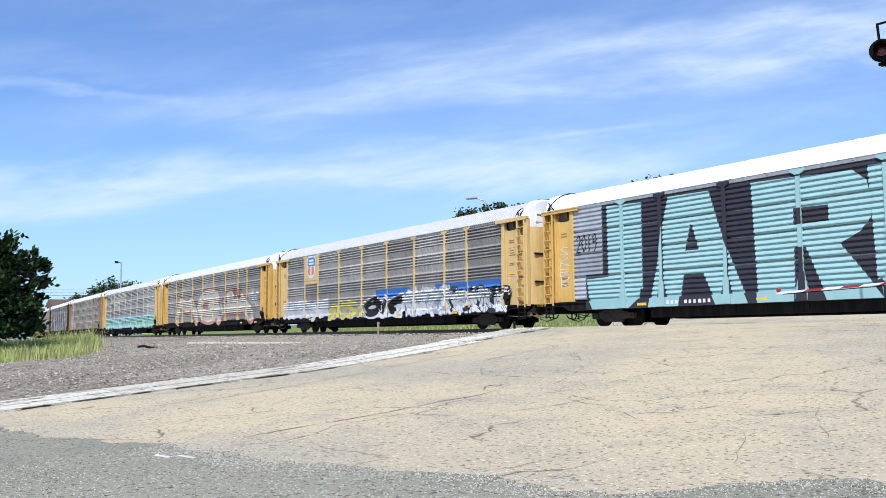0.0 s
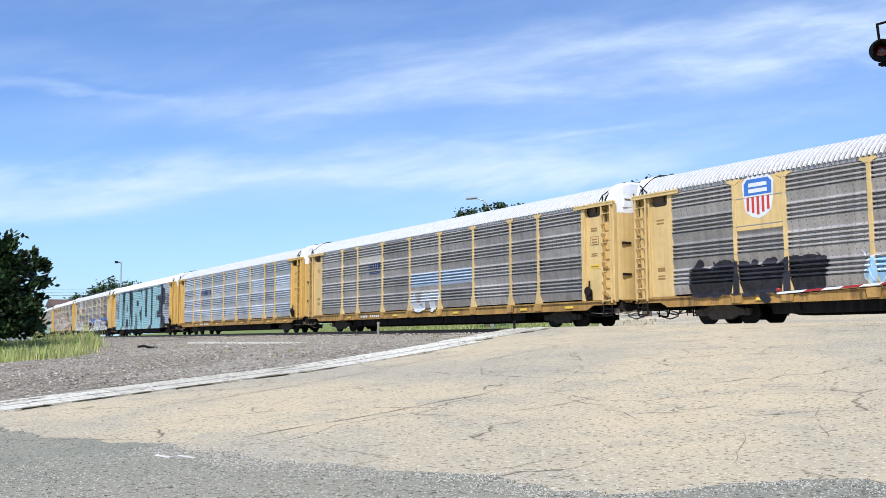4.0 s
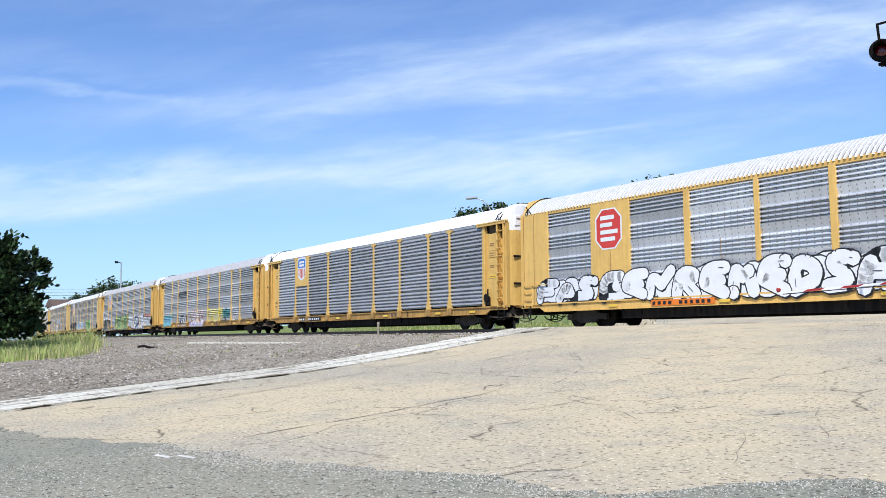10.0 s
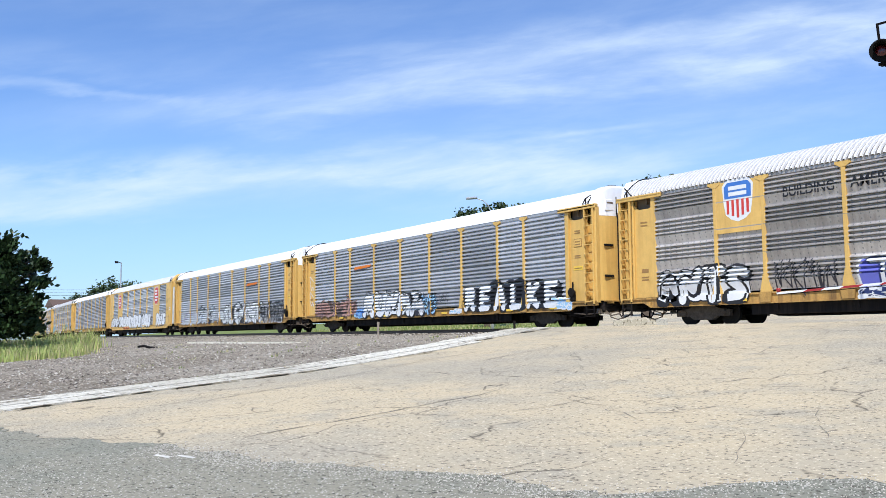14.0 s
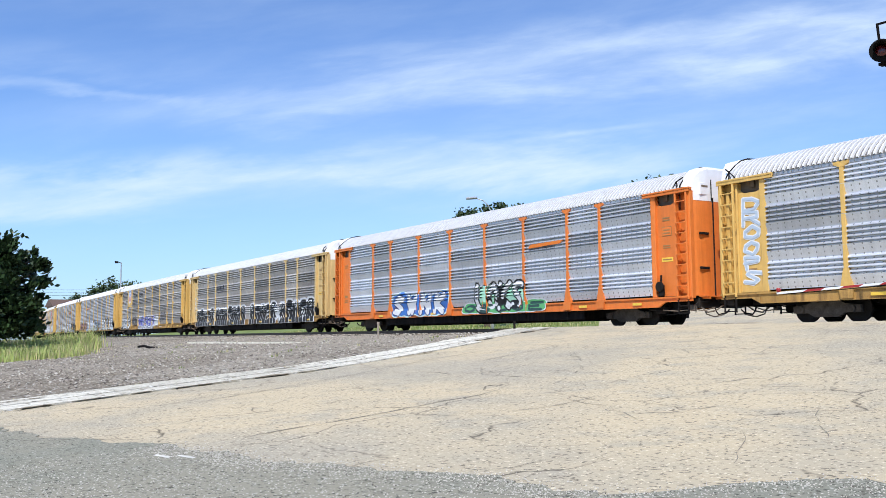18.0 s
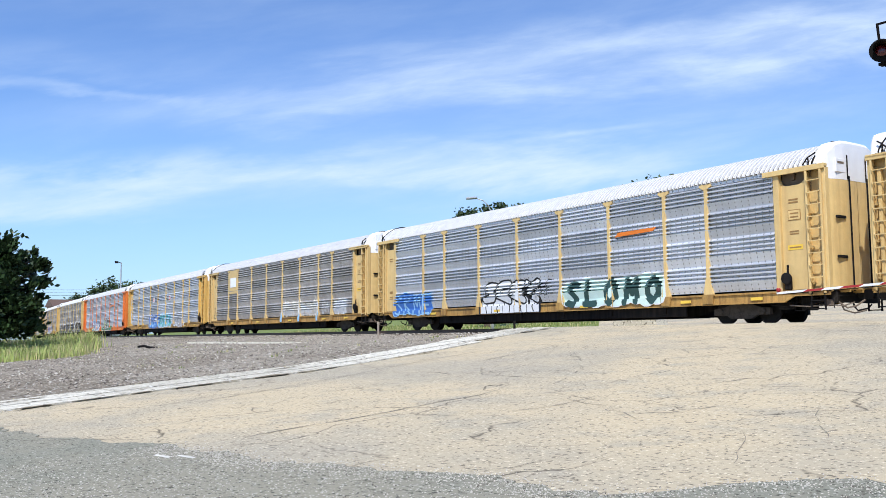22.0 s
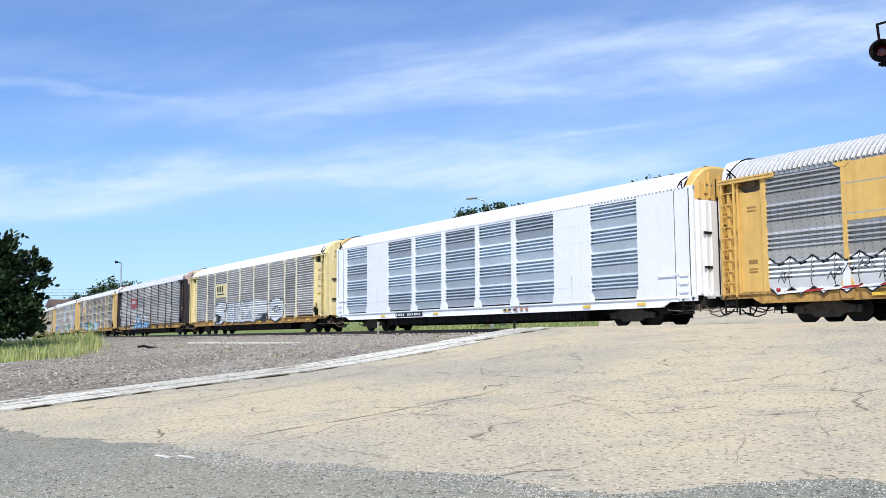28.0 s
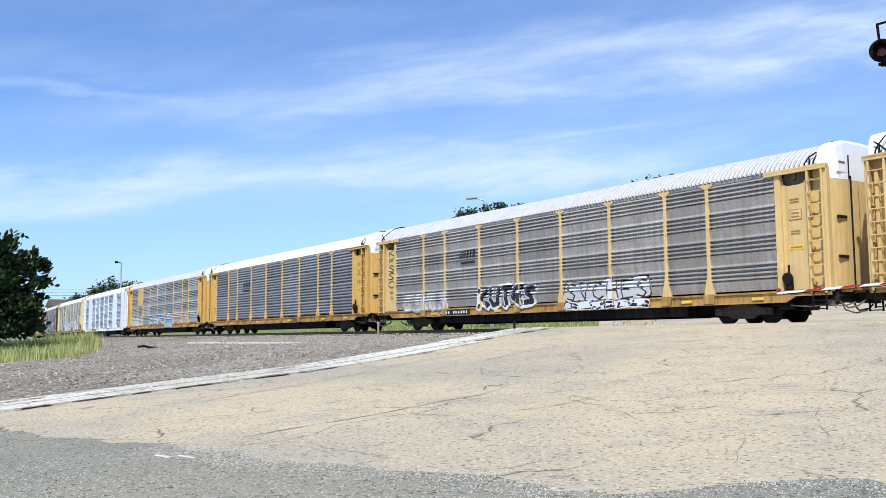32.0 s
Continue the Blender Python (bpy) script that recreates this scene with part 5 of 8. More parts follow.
def graffiti(x0, x1, z0, z1, fill, line, word="", n=5, seed=1, weight=0.30, edge=0.07, back=None, lean=0.0, wild=0.22, halo=None, shine=None, fade=None, slab=None, label=""):
    """A spray-painted piece: fat letters with an outline; without a word, tangled strokes that cannot be read."""
    def put_on(car):
        rng = random.Random(seed)
        sk = Skin(car)
        F, Ln = SP[fill], SP[line]
        if back:
            for i in range(max(2, int((x1 - x0) / 0.7))):
                cx = x0 + (x1 - x0) * (i + 0.5) / max(2, int((x1 - x0) / 0.7))
                cz, r = z0 + (z1 - z0) * rng.uniform(0.35, 0.7), (z1 - z0) * rng.uniform(0.4, 0.62)
                sk.add(blob(cx, cz, r, 9, rng.uniform(0.8, 1.3)), SP[back], 0)
        jit = min(wild, 0.07) if word else 0.16
        count = n if word else int(n * 1.35) + 1
        letters = list(word) if word else [rng.choice("SEKRNAZWMGB") for _ in range(count)]
        k = len(letters)
        cell = (x1 - x0) / k
        h = z1 - z0
        wide, thin = weight, edge
        if fill in ("black", "charcoal") and word:
            wide, thin = min(weight, 0.33), max(edge, 0.08)
        if not word:
            wide, thin = 0.27, max(0.030, edge * 0.6)
        wgt, rim = min(wide * cell, 0.34 * h), min(thin, 0.12 * cell + 0.015)
        mid = z0 + h * 0.46

        def lay(q, layer):
            if not fade:
                sk.add(q, F, layer)
                return
            for above, paint in ((True, F), (False, SP[fade])):
                c = clip(q, 1, mid, above)
                if len(c) >= 3:
                    sk.add(c, paint, layer)

        parts = []
        for i, ch in enumerate(letters):
            bx, bw = x0 + i * cell + wgt * 0.45, cell * 1.04 - wgt * (0.85 if word else 0.6)
            bz, bh = z0 + wgt * 0.5 + rng.uniform(0, jit) * h * 0.5, h - wgt - rng.uniform(0, jit) * h
            tilt = rng.uniform(-jit, jit) + lean
            strokes = []
            for line_pts in LETTERS.get(ch, LETTERS["O"]):
                pts = [(bx + (px + tilt * (pz - 0.5) + rng.uniform(-jit, jit) * 0.4) * bw, bz + (pz + rng.uniform(-jit, jit) * 0.4) * bh) for px, pz in line_pts]
                strokes.append(rounded(pts) if wild > 0.03 else pts)
            if not word:
                for _ in range(1):
                    ax, az = bx + rng.uniform(-0.3, 1.3) * bw, bz + rng.uniform(-0.1, 1.1) * bh
                    strokes.append([(ax, az), (ax + rng.uniform(-0.5, 0.5) * bw, az + rng.uniform(-0.45, 0.45) * bh)])
            parts.append(strokes)
        if slab or not word:
            for grow, paint in ((0.0, SP[line]), (-0.06, SP[slab] if slab else F)):
                block(sk, random.Random(seed), x0 - grow * 0.5, x1 + grow * 0.5, z0 - grow, z1 + grow, k, paint, 0.1 if grow == 0.0 else 0.35)
        if halo:
            for strokes in parts:
                for pts in strokes:
                    for q in stroke(pts, wgt + rim * 4.2):
                        sk.add(q, SP[halo], 0)
        # heavy shadow below and behind the letters
        for strokes in parts if word else ():
            for pts in strokes:
                for q in stroke([(px + rim * 1.0, pz - rim * 0.9) for px, pz in pts], wgt + rim * 1.3):
                    sk.add(q, Ln, 0.6)
        order = list(range(len(parts)))
        rng.shuffle(order)
        for rank, j in enumerate(order):
            strokes = parts[j]
            if word:
                for pts in strokes:
                    for q in stroke(pts, wgt + rim * 2):
                        sk.add(q, Ln, 1 + rank * 0.9)
                for pts in strokes:
                    for q in stroke(pts, wgt):
                        lay(q, 1.5 + rank * 0.9)
            else:
                for i, pts in enumerate(strokes):
                    ww = wgt * rng.uniform(0.6, 1.1)
                    for q in stroke(pts, ww + rim * 1.8):
                        sk.add(q, Ln, 1 + rank * 0.9 + i * 0.2)
                    for q in stroke(pts, ww):
                        lay(q, 1.1 + rank * 0.9 + i * 0.2)
            # thin inner lines, drips and flicks
            for pts in strokes:
                if wgt > 0.16 and rng.random() < 0.75:
                    (ax, az), (bx, bz) = pts[0], pts[1]
                    f, g = rng.uniform(0.15, 0.4), rng.uniform(0.6, 0.9)
                    o = wgt * rng.uniform(-0.2, 0.2)
                    for q in stroke([(ax + (bx - ax) * f + o, az + (bz - az) * f), (ax + (bx - ax) * g + o * 0.5, az + (bz - az) * g)], 0.022, True):
                        sk.add(q, Ln, 9.2)
            if shine:
                for pts in strokes:
                    a, b = pts[0], pts[1]
                    sk.add(stroke([(a[0] * 0.8 + b[0] * 0.2, a[1] * 0.8 + b[1] * 0.2), (a[0] * 0.3 + b[0] * 0.7, a[1] * 0.3 + b[1] * 0.7)], wgt * 0.3, True)[0], SP[shine], 8)
            if not word:
                for _ in range(3):
                    cx, cz = x0 + (j + rng.random()) * cell, z0 + h * rng.uniform(0.1, 0.9)
                    a = rng.uniform(0, math.pi)
                    l = rng.uniform(0.12, 0.3) * h
                    for q in stroke([(cx, cz), (cx + l * math.cos(a), cz + l * math.sin(a)), (cx + l * math.cos(a) + 0.1 * h, cz + l * math.sin(a) - 0.1 * h)], rim * 0.9):
                        sk.add(q, Ln, 9)
        sk.done("graffiti", car, label or ("%s graffiti with %s outlines" % (fill, line)))
    return put_on


def block(sk, rng, x0, x1, z0, z1, n, paint, layer, grow=0.0):
    """The filled body behind a row of letters: overlapping bulges with uneven tops and feet."""
    cell, h = (x1 - x0) / n, z1 - z0
    for i in range(n):
        m = x0 + (i + 0.5) * cell
        for k in (-0.27, 0.27):
            r = cell * rng.uniform(0.36, 0.46)
            top, low, lean = z1 - rng.uniform(0.0, 0.20) * h + grow, z0 + rng.uniform(0.0, 0.10) * h - grow, rng.uniform(-0.08, 0.14) * cell
            c = m + k * cell
            a, b = max(c - r, x0 - 0.1), min(c + r, x1 + 0.1)
            w = b - a
            sk.add([(a, low + 0.18 * h), (a + 0.14 * w, low + 0.05 * h), (a + 0.36 * w, low), (b - 0.36 * w, low), (b - 0.12 * w, low + 0.05 * h), (b, low + 0.18 * h), (b + lean, top - 0.24 * h), (b + lean - 0.12 * w, top - 0.07 * h), (b + lean - 0.36 * w, top),
                    (a + lean + 0.36 * w, top), (a + lean + 0.12 * w, top - 0.07 * h), (a + lean, top - 0.24 * h)], paint, layer + 0.1 * (i % 2) + (0.05 if k > 0 else 0))


def lettered_block(x0, x1, z0, z1, word, ink, ground, rim, w=0.2, edge=0.09, seed=1, outline=None, lean=0.0, label=""):
    """Plain letters on a painted ground with a rim of another colour."""
    def put_on(car):
        rng = random.Random(seed)
        sk = Skin(car)
        k = len(word)
        cell, h = (x1 - x0) / k, z1 - z0
        block(sk, random.Random(seed), x0, x1, z0, z1, k, SP[rim], 0)
        block(sk, random.Random(seed), x0 + edge, x1 - edge, z0 + edge, z1 - edge, k, SP[ground], 1)
        wgt = min(w * cell, 0.26 * h)
        for i, ch in enumerate(word):
            bx, bw = x0 + (i + 0.12) * cell + wgt * 0.5, cell * 0.76 - wgt
            bz, bh = z0 + edge * 1.6 + wgt * 0.5, h * 0.9 - edge * 3 - wgt
            for line_pts in LETTERS.get(ch, LETTERS["O"]):
                pts = [(bx + (px + lean * (pz - 0.5) + rng.uniform(-0.03, 0.03)) * bw, bz + (pz + rng.uniform(-0.03, 0.03)) * bh) for px, pz in line_pts]
                if outline:
                    for q in stroke(pts, wgt + 0.12):
                        sk.add(q, SP[outline], 2.2)
                for q in stroke(pts, wgt):
                    sk.add(q, SP[ink], 3)
        sk.done("graffiti", car, label or ("%s letters on %s graffiti ground" % (ink, ground)))
    return put_on


def fingers(x0, x1, z0, z1, n, fill, line, seed=1, edge=0.075, heads=True, label=""):
    """Bulging uprights packed side by side, outlined, each with a rounded head over a spreading body."""
    def put_on(car):
        rng = random.Random(seed)
        sk = Skin(car)
        F, L = SP[fill], SP[line]
        cell, h = (x1 - x0) / n, z1 - z0

        def body(i, grow):
            a, b = x0 + (i - 0.02) * cell - grow, x0 + (i + 1.02) * cell + grow
            zt = z0 + h * tops[i] + grow
            m = 0.30 * cell
            return [(a, z0 - grow * 0.3), (b, z0 - grow * 0.3), (b, zt - m), (b - m * 0.25, zt - m * 0.35), (b - m * 0.9, zt), (a + m * 0.9, zt), (a + m * 0.25, zt - m * 0.35), (a, zt - m)]

        tops = [rng.uniform(0.86, 1.0) for _ in range(n)]
        for i in range(n):
            sk.add(body(i, edge), L, 0)
        for i in range(n):
            sk.add(body(i, -edge * 0.45), F, 1 + 0.2 * (i % 2))
        for i in range(n):
            cx = x0 + (i + 0.5) * cell
            lines = [[(cx + 0.05 * cell, z0 + 0.05), (cx + rng.uniform(-0.08, 0.1) * cell, z0 + 0.30 * h), (cx + rng.uniform(-0.1, 0.1) * cell, z0 + 0.5 * h)]]
            if heads:
                kind = i % 4
                if kind in (1, 3):
                    lines.append([(x0 + (i + 0.04) * cell, z0 + rng.uniform(0.58, 0.66) * h), (cx, z0 + 0.54 * h), (x0 + (i + 0.96) * cell, z0 + rng.uniform(0.58, 0.66) * h)])
                else:
                    lines.append(rounded([(cx - 0.22 * cell, z0 + 0.82 * h), (cx + 0.2 * cell, z0 + 0.86 * h), (cx + 0.18 * cell, z0 + 0.62 * h), (cx - 0.18 * cell, z0 + 0.6 * h), (cx - 0.22 * cell, z0 + 0.82 * h)]))
                if kind == 3:
                    for r in range(2):
                        zz = z0 + (0.34 - 0.16 * r) * h
                        lines.append([(cx - 0.3 * cell, zz), (cx - 0.1 * cell, zz + 0.1 * h), (cx + 0.08 * cell, zz), (cx + 0.3 * cell, zz + 0.1 * h)])
            for pts in lines:
                for q in stroke(pts, edge * 0.8):
                    sk.add(q, L, 2.4)
        sk.done("graffiti", car, label or ("%s bulging graffiti letters outlined in %s" % (fill, line)))
    return put_on


def faded_patch(spans, z0, z1, paint):
    """Rectangles of overpainting between posts."""
    def put_on(car):
        sk = Skin(car)
        for a, b in spans:
            sk.add([(a, z0), (b, z0), (b, z1), (a, z1)], SP[paint], 0)
        sk.done("overpainting", car, "pale overpainted stripe")
    return put_on


def scribble(x0, x1, z0, z1, color, seed, n=5, w=0.05, word=""):
    """A thin hand-drawn tag."""
    def put_on(car):
        rng = random.Random(seed)
        sk = Skin(car)
        k = len(word) if word else n
        cell = (x1 - x0) / k
        for i in range(k):
            ch = word[i] if word else rng.choice("SNEMWKRO")
            for pts in LETTERS.get(ch, LETTERS["O"]):
                j = 0.0 if word else 0.2
                pts = [(x0 + (i + 0.1 + 0.8 * px + rng.uniform(-j, j)) * cell, z0 + (pz + rng.uniform(-j, j)) * (z1 - z0)) for px, pz in pts]
                for q in stroke(pts, w):
                    sk.add(q, SP[color], 1)
        sk.done("tag", car, "thin %s sprayed tag" % color)
    return put_on


def plate(x0, x1, z0, z1, material, name="placard", lift=0.075, label=""):
    """A sheet-metal plate in front of the screen."""
    def put_on(car):
        bm = bmesh.new()
        box(bm, x0, x1, -FACE - lift, -FACE - lift + 0.02, z0, z1, 0.004)
        put(name, mesh_of(bm, name, [material]), car, None, label)
    return put_on


def area_of(poly):
    return sum(poly[i][0] * poly[(i + 1) % len(poly)][1] - poly[(i + 1) % len(poly)][0] * poly[i][1] for i in range(len(poly)))


def flat_polys(polys, name, lift, label=""):
    """Flat painted outlines (outline, paint, layer) on a plate."""
    def put_on(car):
        verts, faces, idx, mats = [], [], [], []
        if name == "emblem":
            first = None
            for i, (poly, paint, layer) in enumerate(polys):
                me = raw(name, [(x, -FACE - lift - 0.004 * (layer + 1) - 0.0002 * i, z) for x, z in poly], [tuple(range(len(poly)))], [SP[paint]])
                if first is None:
                    first = put(name, me, car, None, label)
                else:
                    put("emblem_field" if layer == 1 else "emblem_bar", me, first)
            return
        for i, (poly, paint, layer) in enumerate(polys):
            if SP[paint] not in mats:
                mats.append(SP[paint])
            k = len(verts)
            off = 0.004 + 0.0001 * (i % 120) + 0.014 * layer
            verts += [(x, -FACE - lift - off, z) for x, z in (poly if area_of(poly) > 0 else poly[::-1])]
            faces.append(tuple(range(k, k + len(poly))))
            idx.append(mats.index(SP[paint]))
        put(name, raw(name, verts, faces, mats, idx), car, None, label)
    return put_on


def shield(cx, cz, h, lift=0.075):
    """The railway's shield-shaped emblem as plain shapes: white rim, blue head, red and white stripes."""
    w = h * 0.84
    outline = [(-0.5, 0.36), (-0.36, 0.5), (0.36, 0.5), (0.5, 0.36), (0.46, -0.05), (0.40, -0.32), (0.22, -0.44), (0, -0.5), (-0.22, -0.44), (-0.40, -0.32), (-0.46, -0.05)]
    polys = [([(cx + x * w * 1.1, cz + z * h * 1.08) for x, z in outline], "white", 0)]
    polys.append(([(cx + x * w, cz + z * h) for x, z in [(-0.48, 0.36), (-0.36, 0.47), (0.36, 0.47), (0.48, 0.36), (0.47, 0.06), (-0.47, 0.06)]], "blue", 1))
    for i in range(5):
        a = -0.40 + i * 0.175
        low = -0.30 - 0.14 * (1 - abs(a + 0.05) / 0.45)
        polys.append(([(cx + a * w, cz + 0.02 * h), (cx + (a + 0.09) * w, cz + 0.02 * h), (cx + (a + 0.09) * w, cz + low * h), (cx + a * w, cz + low * h)], "red", 1))
    for k in (0.32, 0.17):
        polys.append(([(cx - 0.32 * w, cz + (k - 0.05) * h), (cx + 0.32 * w, cz + (k - 0.05) * h), (cx + 0.32 * w, cz + (k + 0.05) * h), (cx - 0.32 * w, cz + (k + 0.05) * h)], "white", 2))
    return flat_polys(polys, "emblem", lift, "shield emblem in red, white and blue")


def bars(x0, x1, z0, z1, paint, n=6, lift=0.08, name="number_marking", ground=None, seed=3):
    """Lettering that is not spelled out: a row of plain bars."""
    rng = random.Random(seed)
    polys = []
    if ground:
        polys.append(([(x0 - 0.08, z0 - 0.05), (x1 + 0.08, z0 - 0.05), (x1 + 0.08, z1 + 0.05), (x0 - 0.08, z1 + 0.05)], ground, 0))
    x, cell = x0, (x1 - x0) / n
    if name == "stripe":
        m, h = (z0 + z1) / 2, 0.10
        return flat_polys([([(x0 + 0.05, m - h), (x1 - 0.25, m - h * 0.4), (x1 - 0.05, m + h), (x0 + 0.22, m + h * 0.7)], paint, 1), ([(x0 + 0.1, m - h - 0.07), (x1 - 0.6, m - h - 0.05), (x1 - 0.5, m - h), (x0 + 0.12, m - h - 0.03)], "charcoal", 1)], name, lift)
    for i in range(n):
        if name == "number_marking" and n > 6 and i == 4:
            x += cell
            continue
        w = cell if n == 1 else cell * rng.uniform(0.5, 0.68)
        polys.append(([(x, z0), (x + w, z0), (x + w, z1), (x, z1)], paint, 1))
        x += cell
    return flat_polys(polys, name, lift)


def words(text, x, z, size, paint, lift=0.076, width=0.0):
    """Readable lettering, standing just off the ridges."""
    def put_on(car):
        cu = bpy.data.curves.new("lettering", "FONT")
        cu.body, cu.size, cu.offset = text, size, 0.012 * size
        tmp = bpy.data.objects.new("lettering", cu)
        scene.collection.objects.link(tmp)
        bpy.context.view_layer.update()
        me = bpy.data.meshes.new_from_object(tmp.evaluated_get(bpy.context.evaluated_depsgraph_get()))
        bpy.data.objects.remove(tmp)
        bpy.data.curves.remove(cu)
        me.materials.clear()
        me.materials.append(SP[paint])
        wide = max(v.co.x for v in me.vertices) or 1.0
        for v in me.vertices:
            v.co.x *= width / wide
        put("lettering", me, car, Matrix.Translation((x, -FACE - lift, z)) @ pose(0, 0, 0, 90, 0, 0))
    return put_on


# ---- more painted marks ----
def octagon(x0, x1, z0, z1):
    """A red eight-sided emblem with a white rim and plain white bars."""
    cx, cz, h, w = (x0 + x1) / 2, (z0 + z1) / 2, (z1 - z0) / 2, (x1 - x0) / 2
    shape = [(-0.5, -1), (0.5, -1), (1, -0.55), (1, 0.55), (0.5, 1), (-0.5, 1), (-1, 0.55), (-1, -0.55)]
    polys = [([(cx + a * w, cz + b * h) for a, b in shape], "white", 0), ([(cx + a * w * 0.9, cz + b * h * 0.93) for a, b in shape], "red", 1)]
    for k, l in ((0.55, 0.5), (0.2, 0.35), (-0.15, 0.75), (-0.5, 0.55)):
        polys.append(([(cx - 0.6 * w, cz + (k - 0.1) * h), (cx + (l - 0.05) * w, cz + (k - 0.1) * h), (cx + (l - 0.05) * w, cz + (k + 0.1) * h), (cx - 0.6 * w, cz + (k + 0.1) * h)], "white", 2))
    return flat_polys(polys, "emblem", 0.095, "red octagonal emblem with a white rim")


def mark(x0, x1, z0, z1, paint):
    """A dark lettered mark as plain shapes: speed lines, two slanted blocks and a line below."""
    w, h = x1 - x0, z1 - z0
    polys = []
    for k in range(4):
        z = z0 + h * (0.52 + 0.12 * k)
        polys.append(([(x0 + 0.02 * k * w, z), (x0 + 0.42 * w, z), (x0 + 0.42 * w, z + 0.06 * h), (x0 + 0.03 * k * w, z + 0.06 * h)], paint, 0))
    for a, b in ((0.46, 0.60), (0.64, 0.76), (0.80, 0.98)):
        polys.append(([(x0 + a * w, z0 + 0.5 * h), (x0 + (b - 0.05) * w, z0 + 0.5 * h), (x0 + b * w, z1), (x0 + (a + 0.05) * w, z1)], paint, 0))
    polys.append(([(x0 + 0.1 * w, z0 + 0.12 * h), (x0 + 0.95 * w, z0 + 0.12 * h), (x0 + 0.95 * w, z0 + 0.28 * h), (x0 + 0.1 * w, z0 + 0.28 * h)], paint, 0))
    return flat_polys(polys, "railway_mark", 0.076)


def small_mark(x0, x1, z0, z1):
    """A small red and white mark."""
    cx, cz = (x0 + x1) / 2, (z0 + z1) / 2
    return flat_polys([([(x0, z0), (x1, z0), (x1, z1), (x0, z1)], "white", 0), (blob(cx, cz, (z1 - z0) * 0.42, 10), "red", 1), (blob(cx, cz, (z1 - z0) * 0.2, 8), "white", 2)], "emblem", 0.074, "small red and white mark")


def red_board(x0, x1, z0, z1):
    def put_on(car):
        plate(x0, x1, z0, z1, mat("faded_red_board_paint", (0.34, 0.055, 0.065), 0.6, var=0.15, streak=0.3), "emblem_board", 0.07, "red painted board")(car)
        bars(x0 + 0.5, x1 - 0.45, z0 + 0.45 * (z1 - z0), z0 + 0.78 * (z1 - z0), "white", 6, 0.072, "lettering_bars")(car)
    return put_on


def yellow_board(x0, x1, z0, z1):
    def put_on(car):
        plate(x0, x1, z0, z1, PALE, "emblem_board", 0.07, "pale yellow painted board")(car)
        bars(x0 + 0.35, x1 - 0.5, z0 + 0.42 * (z1 - z0), z0 + 0.85 * (z1 - z0), "black", 3, 0.072, "lettering_bars")(car)
        bars(x0 + 0.35, x1 - 0.5, z0 + 0.2 * (z1 - z0), z0 + 0.28 * (z1 - z0), "black", 1, 0.072, "lettering_bars")(car)
    return put_on


def zigzag(x0, x1, z0, z1):
    """White block with a jagged black edge above and below."""
    def put_on(car):
        sk = Skin(car)
        n = 6
        w = (x1 - x0) / n
        for i in range(n):
            a = x0 + i * w
            sk.add([(a, z0 + 0.25), (a + w / 2, z0), (a + w, z0 + 0.25), (a + w, z1 - 0.05), (a + w / 2, z1 - 0.32), (a, z1 - 0.05)][0:3], SP["white"], 1)
            sk.add([(a, z0 + 0.25), (a + w, z0 + 0.25), (a + w, z1 - 0.32), (a, z1 - 0.32)], SP["white"], 1)
            sk.add([(a, z1 - 0.33), (a + w / 2, z1 - 0.33), (a, z1 - 0.05)], SP["white"], 1)
            sk.add([(a + w / 2, z1 - 0.33), (a + w, z1 - 0.33), (a + w, z1 - 0.05)], SP["white"], 1)
            for q in stroke([(a, z1 - 0.05), (a + w / 2, z1 - 0.32), (a + w, z1 - 0.05)], 0.06) + stroke([(a, z0 + 0.25), (a + w / 2, z0), (a + w, z0 + 0.25)], 0.05) + stroke([(a + w, z1 - 0.05), (a + w * 0.95, z0 + 0.3)], 0.03):
                sk.add(q, SP["black"], 2)
        rng = random.Random(5)
        for i in range(9):
            cx, cz = x0 + rng.uniform(0.3, x1 - x0 - 0.6), rng.uniform(z0 + 0.35, z1 - 0.5)
            for q in stroke([(cx, cz), (cx + 0.12, cz + 0.22), (cx + 0.22, cz - 0.05), (cx + 0.3, cz + 0.12)], 0.03):
                sk.add(q, SP["black"], 2)
        sk.done("graffiti", car, "white block graffiti with a jagged black edge")
    return put_on


def giant_letters(car):
    """Five giant pale cyan block letters on a dark ground, over the whole side."""
    sk = Skin(car)
    D, C, G = SP["charcoal"], SP["cyan"], SP["black"]
    sk.add([(-10.3, 4.86), (8.65, 4.86), (8.7, 0.67), (-10.3, 0.67)], D, 0)
    sk.add([(-11.3, 2.1), (-10.2, 2.1), (-10.2, 0.67), (-11.2, 0.67)], D, 0)
    sk.add([(8.6, 4.86), (10.25, 4.42), (10.25, 2.94), (8.6, 2.94)], D, 0)
    sk.add([(8.6, 2.95), (9.47, 2.95), (9.43, 1.95), (8.6, 1.95)], D, 0)
    sk.add([(8.6, 1.96), (9.43, 1.96), (10.32, 1.65), (10.34, 0.80), (8.6, 0.67)], D, 0)
    for shape in (letter_j(), letter_a(), letter_r(), letter_u(), letter_e()):
        for poly in shape:
            sk.add(poly, C, 2)
    sk.done("graffiti", car, "giant pale cyan block letters on a near-black ground")


def letter_j():
    return [[(-10.02, 4.78), (-8.18, 4.71), (-8.2, 1.4), (-10.0, 1.5)], [(-11.22, 1.91), (-9.99, 1.95), (-8.2, 1.86), (-8.4, 1.0), (-8.9, 0.68), (-10.85, 0.68), (-11.1, 1.15)]]


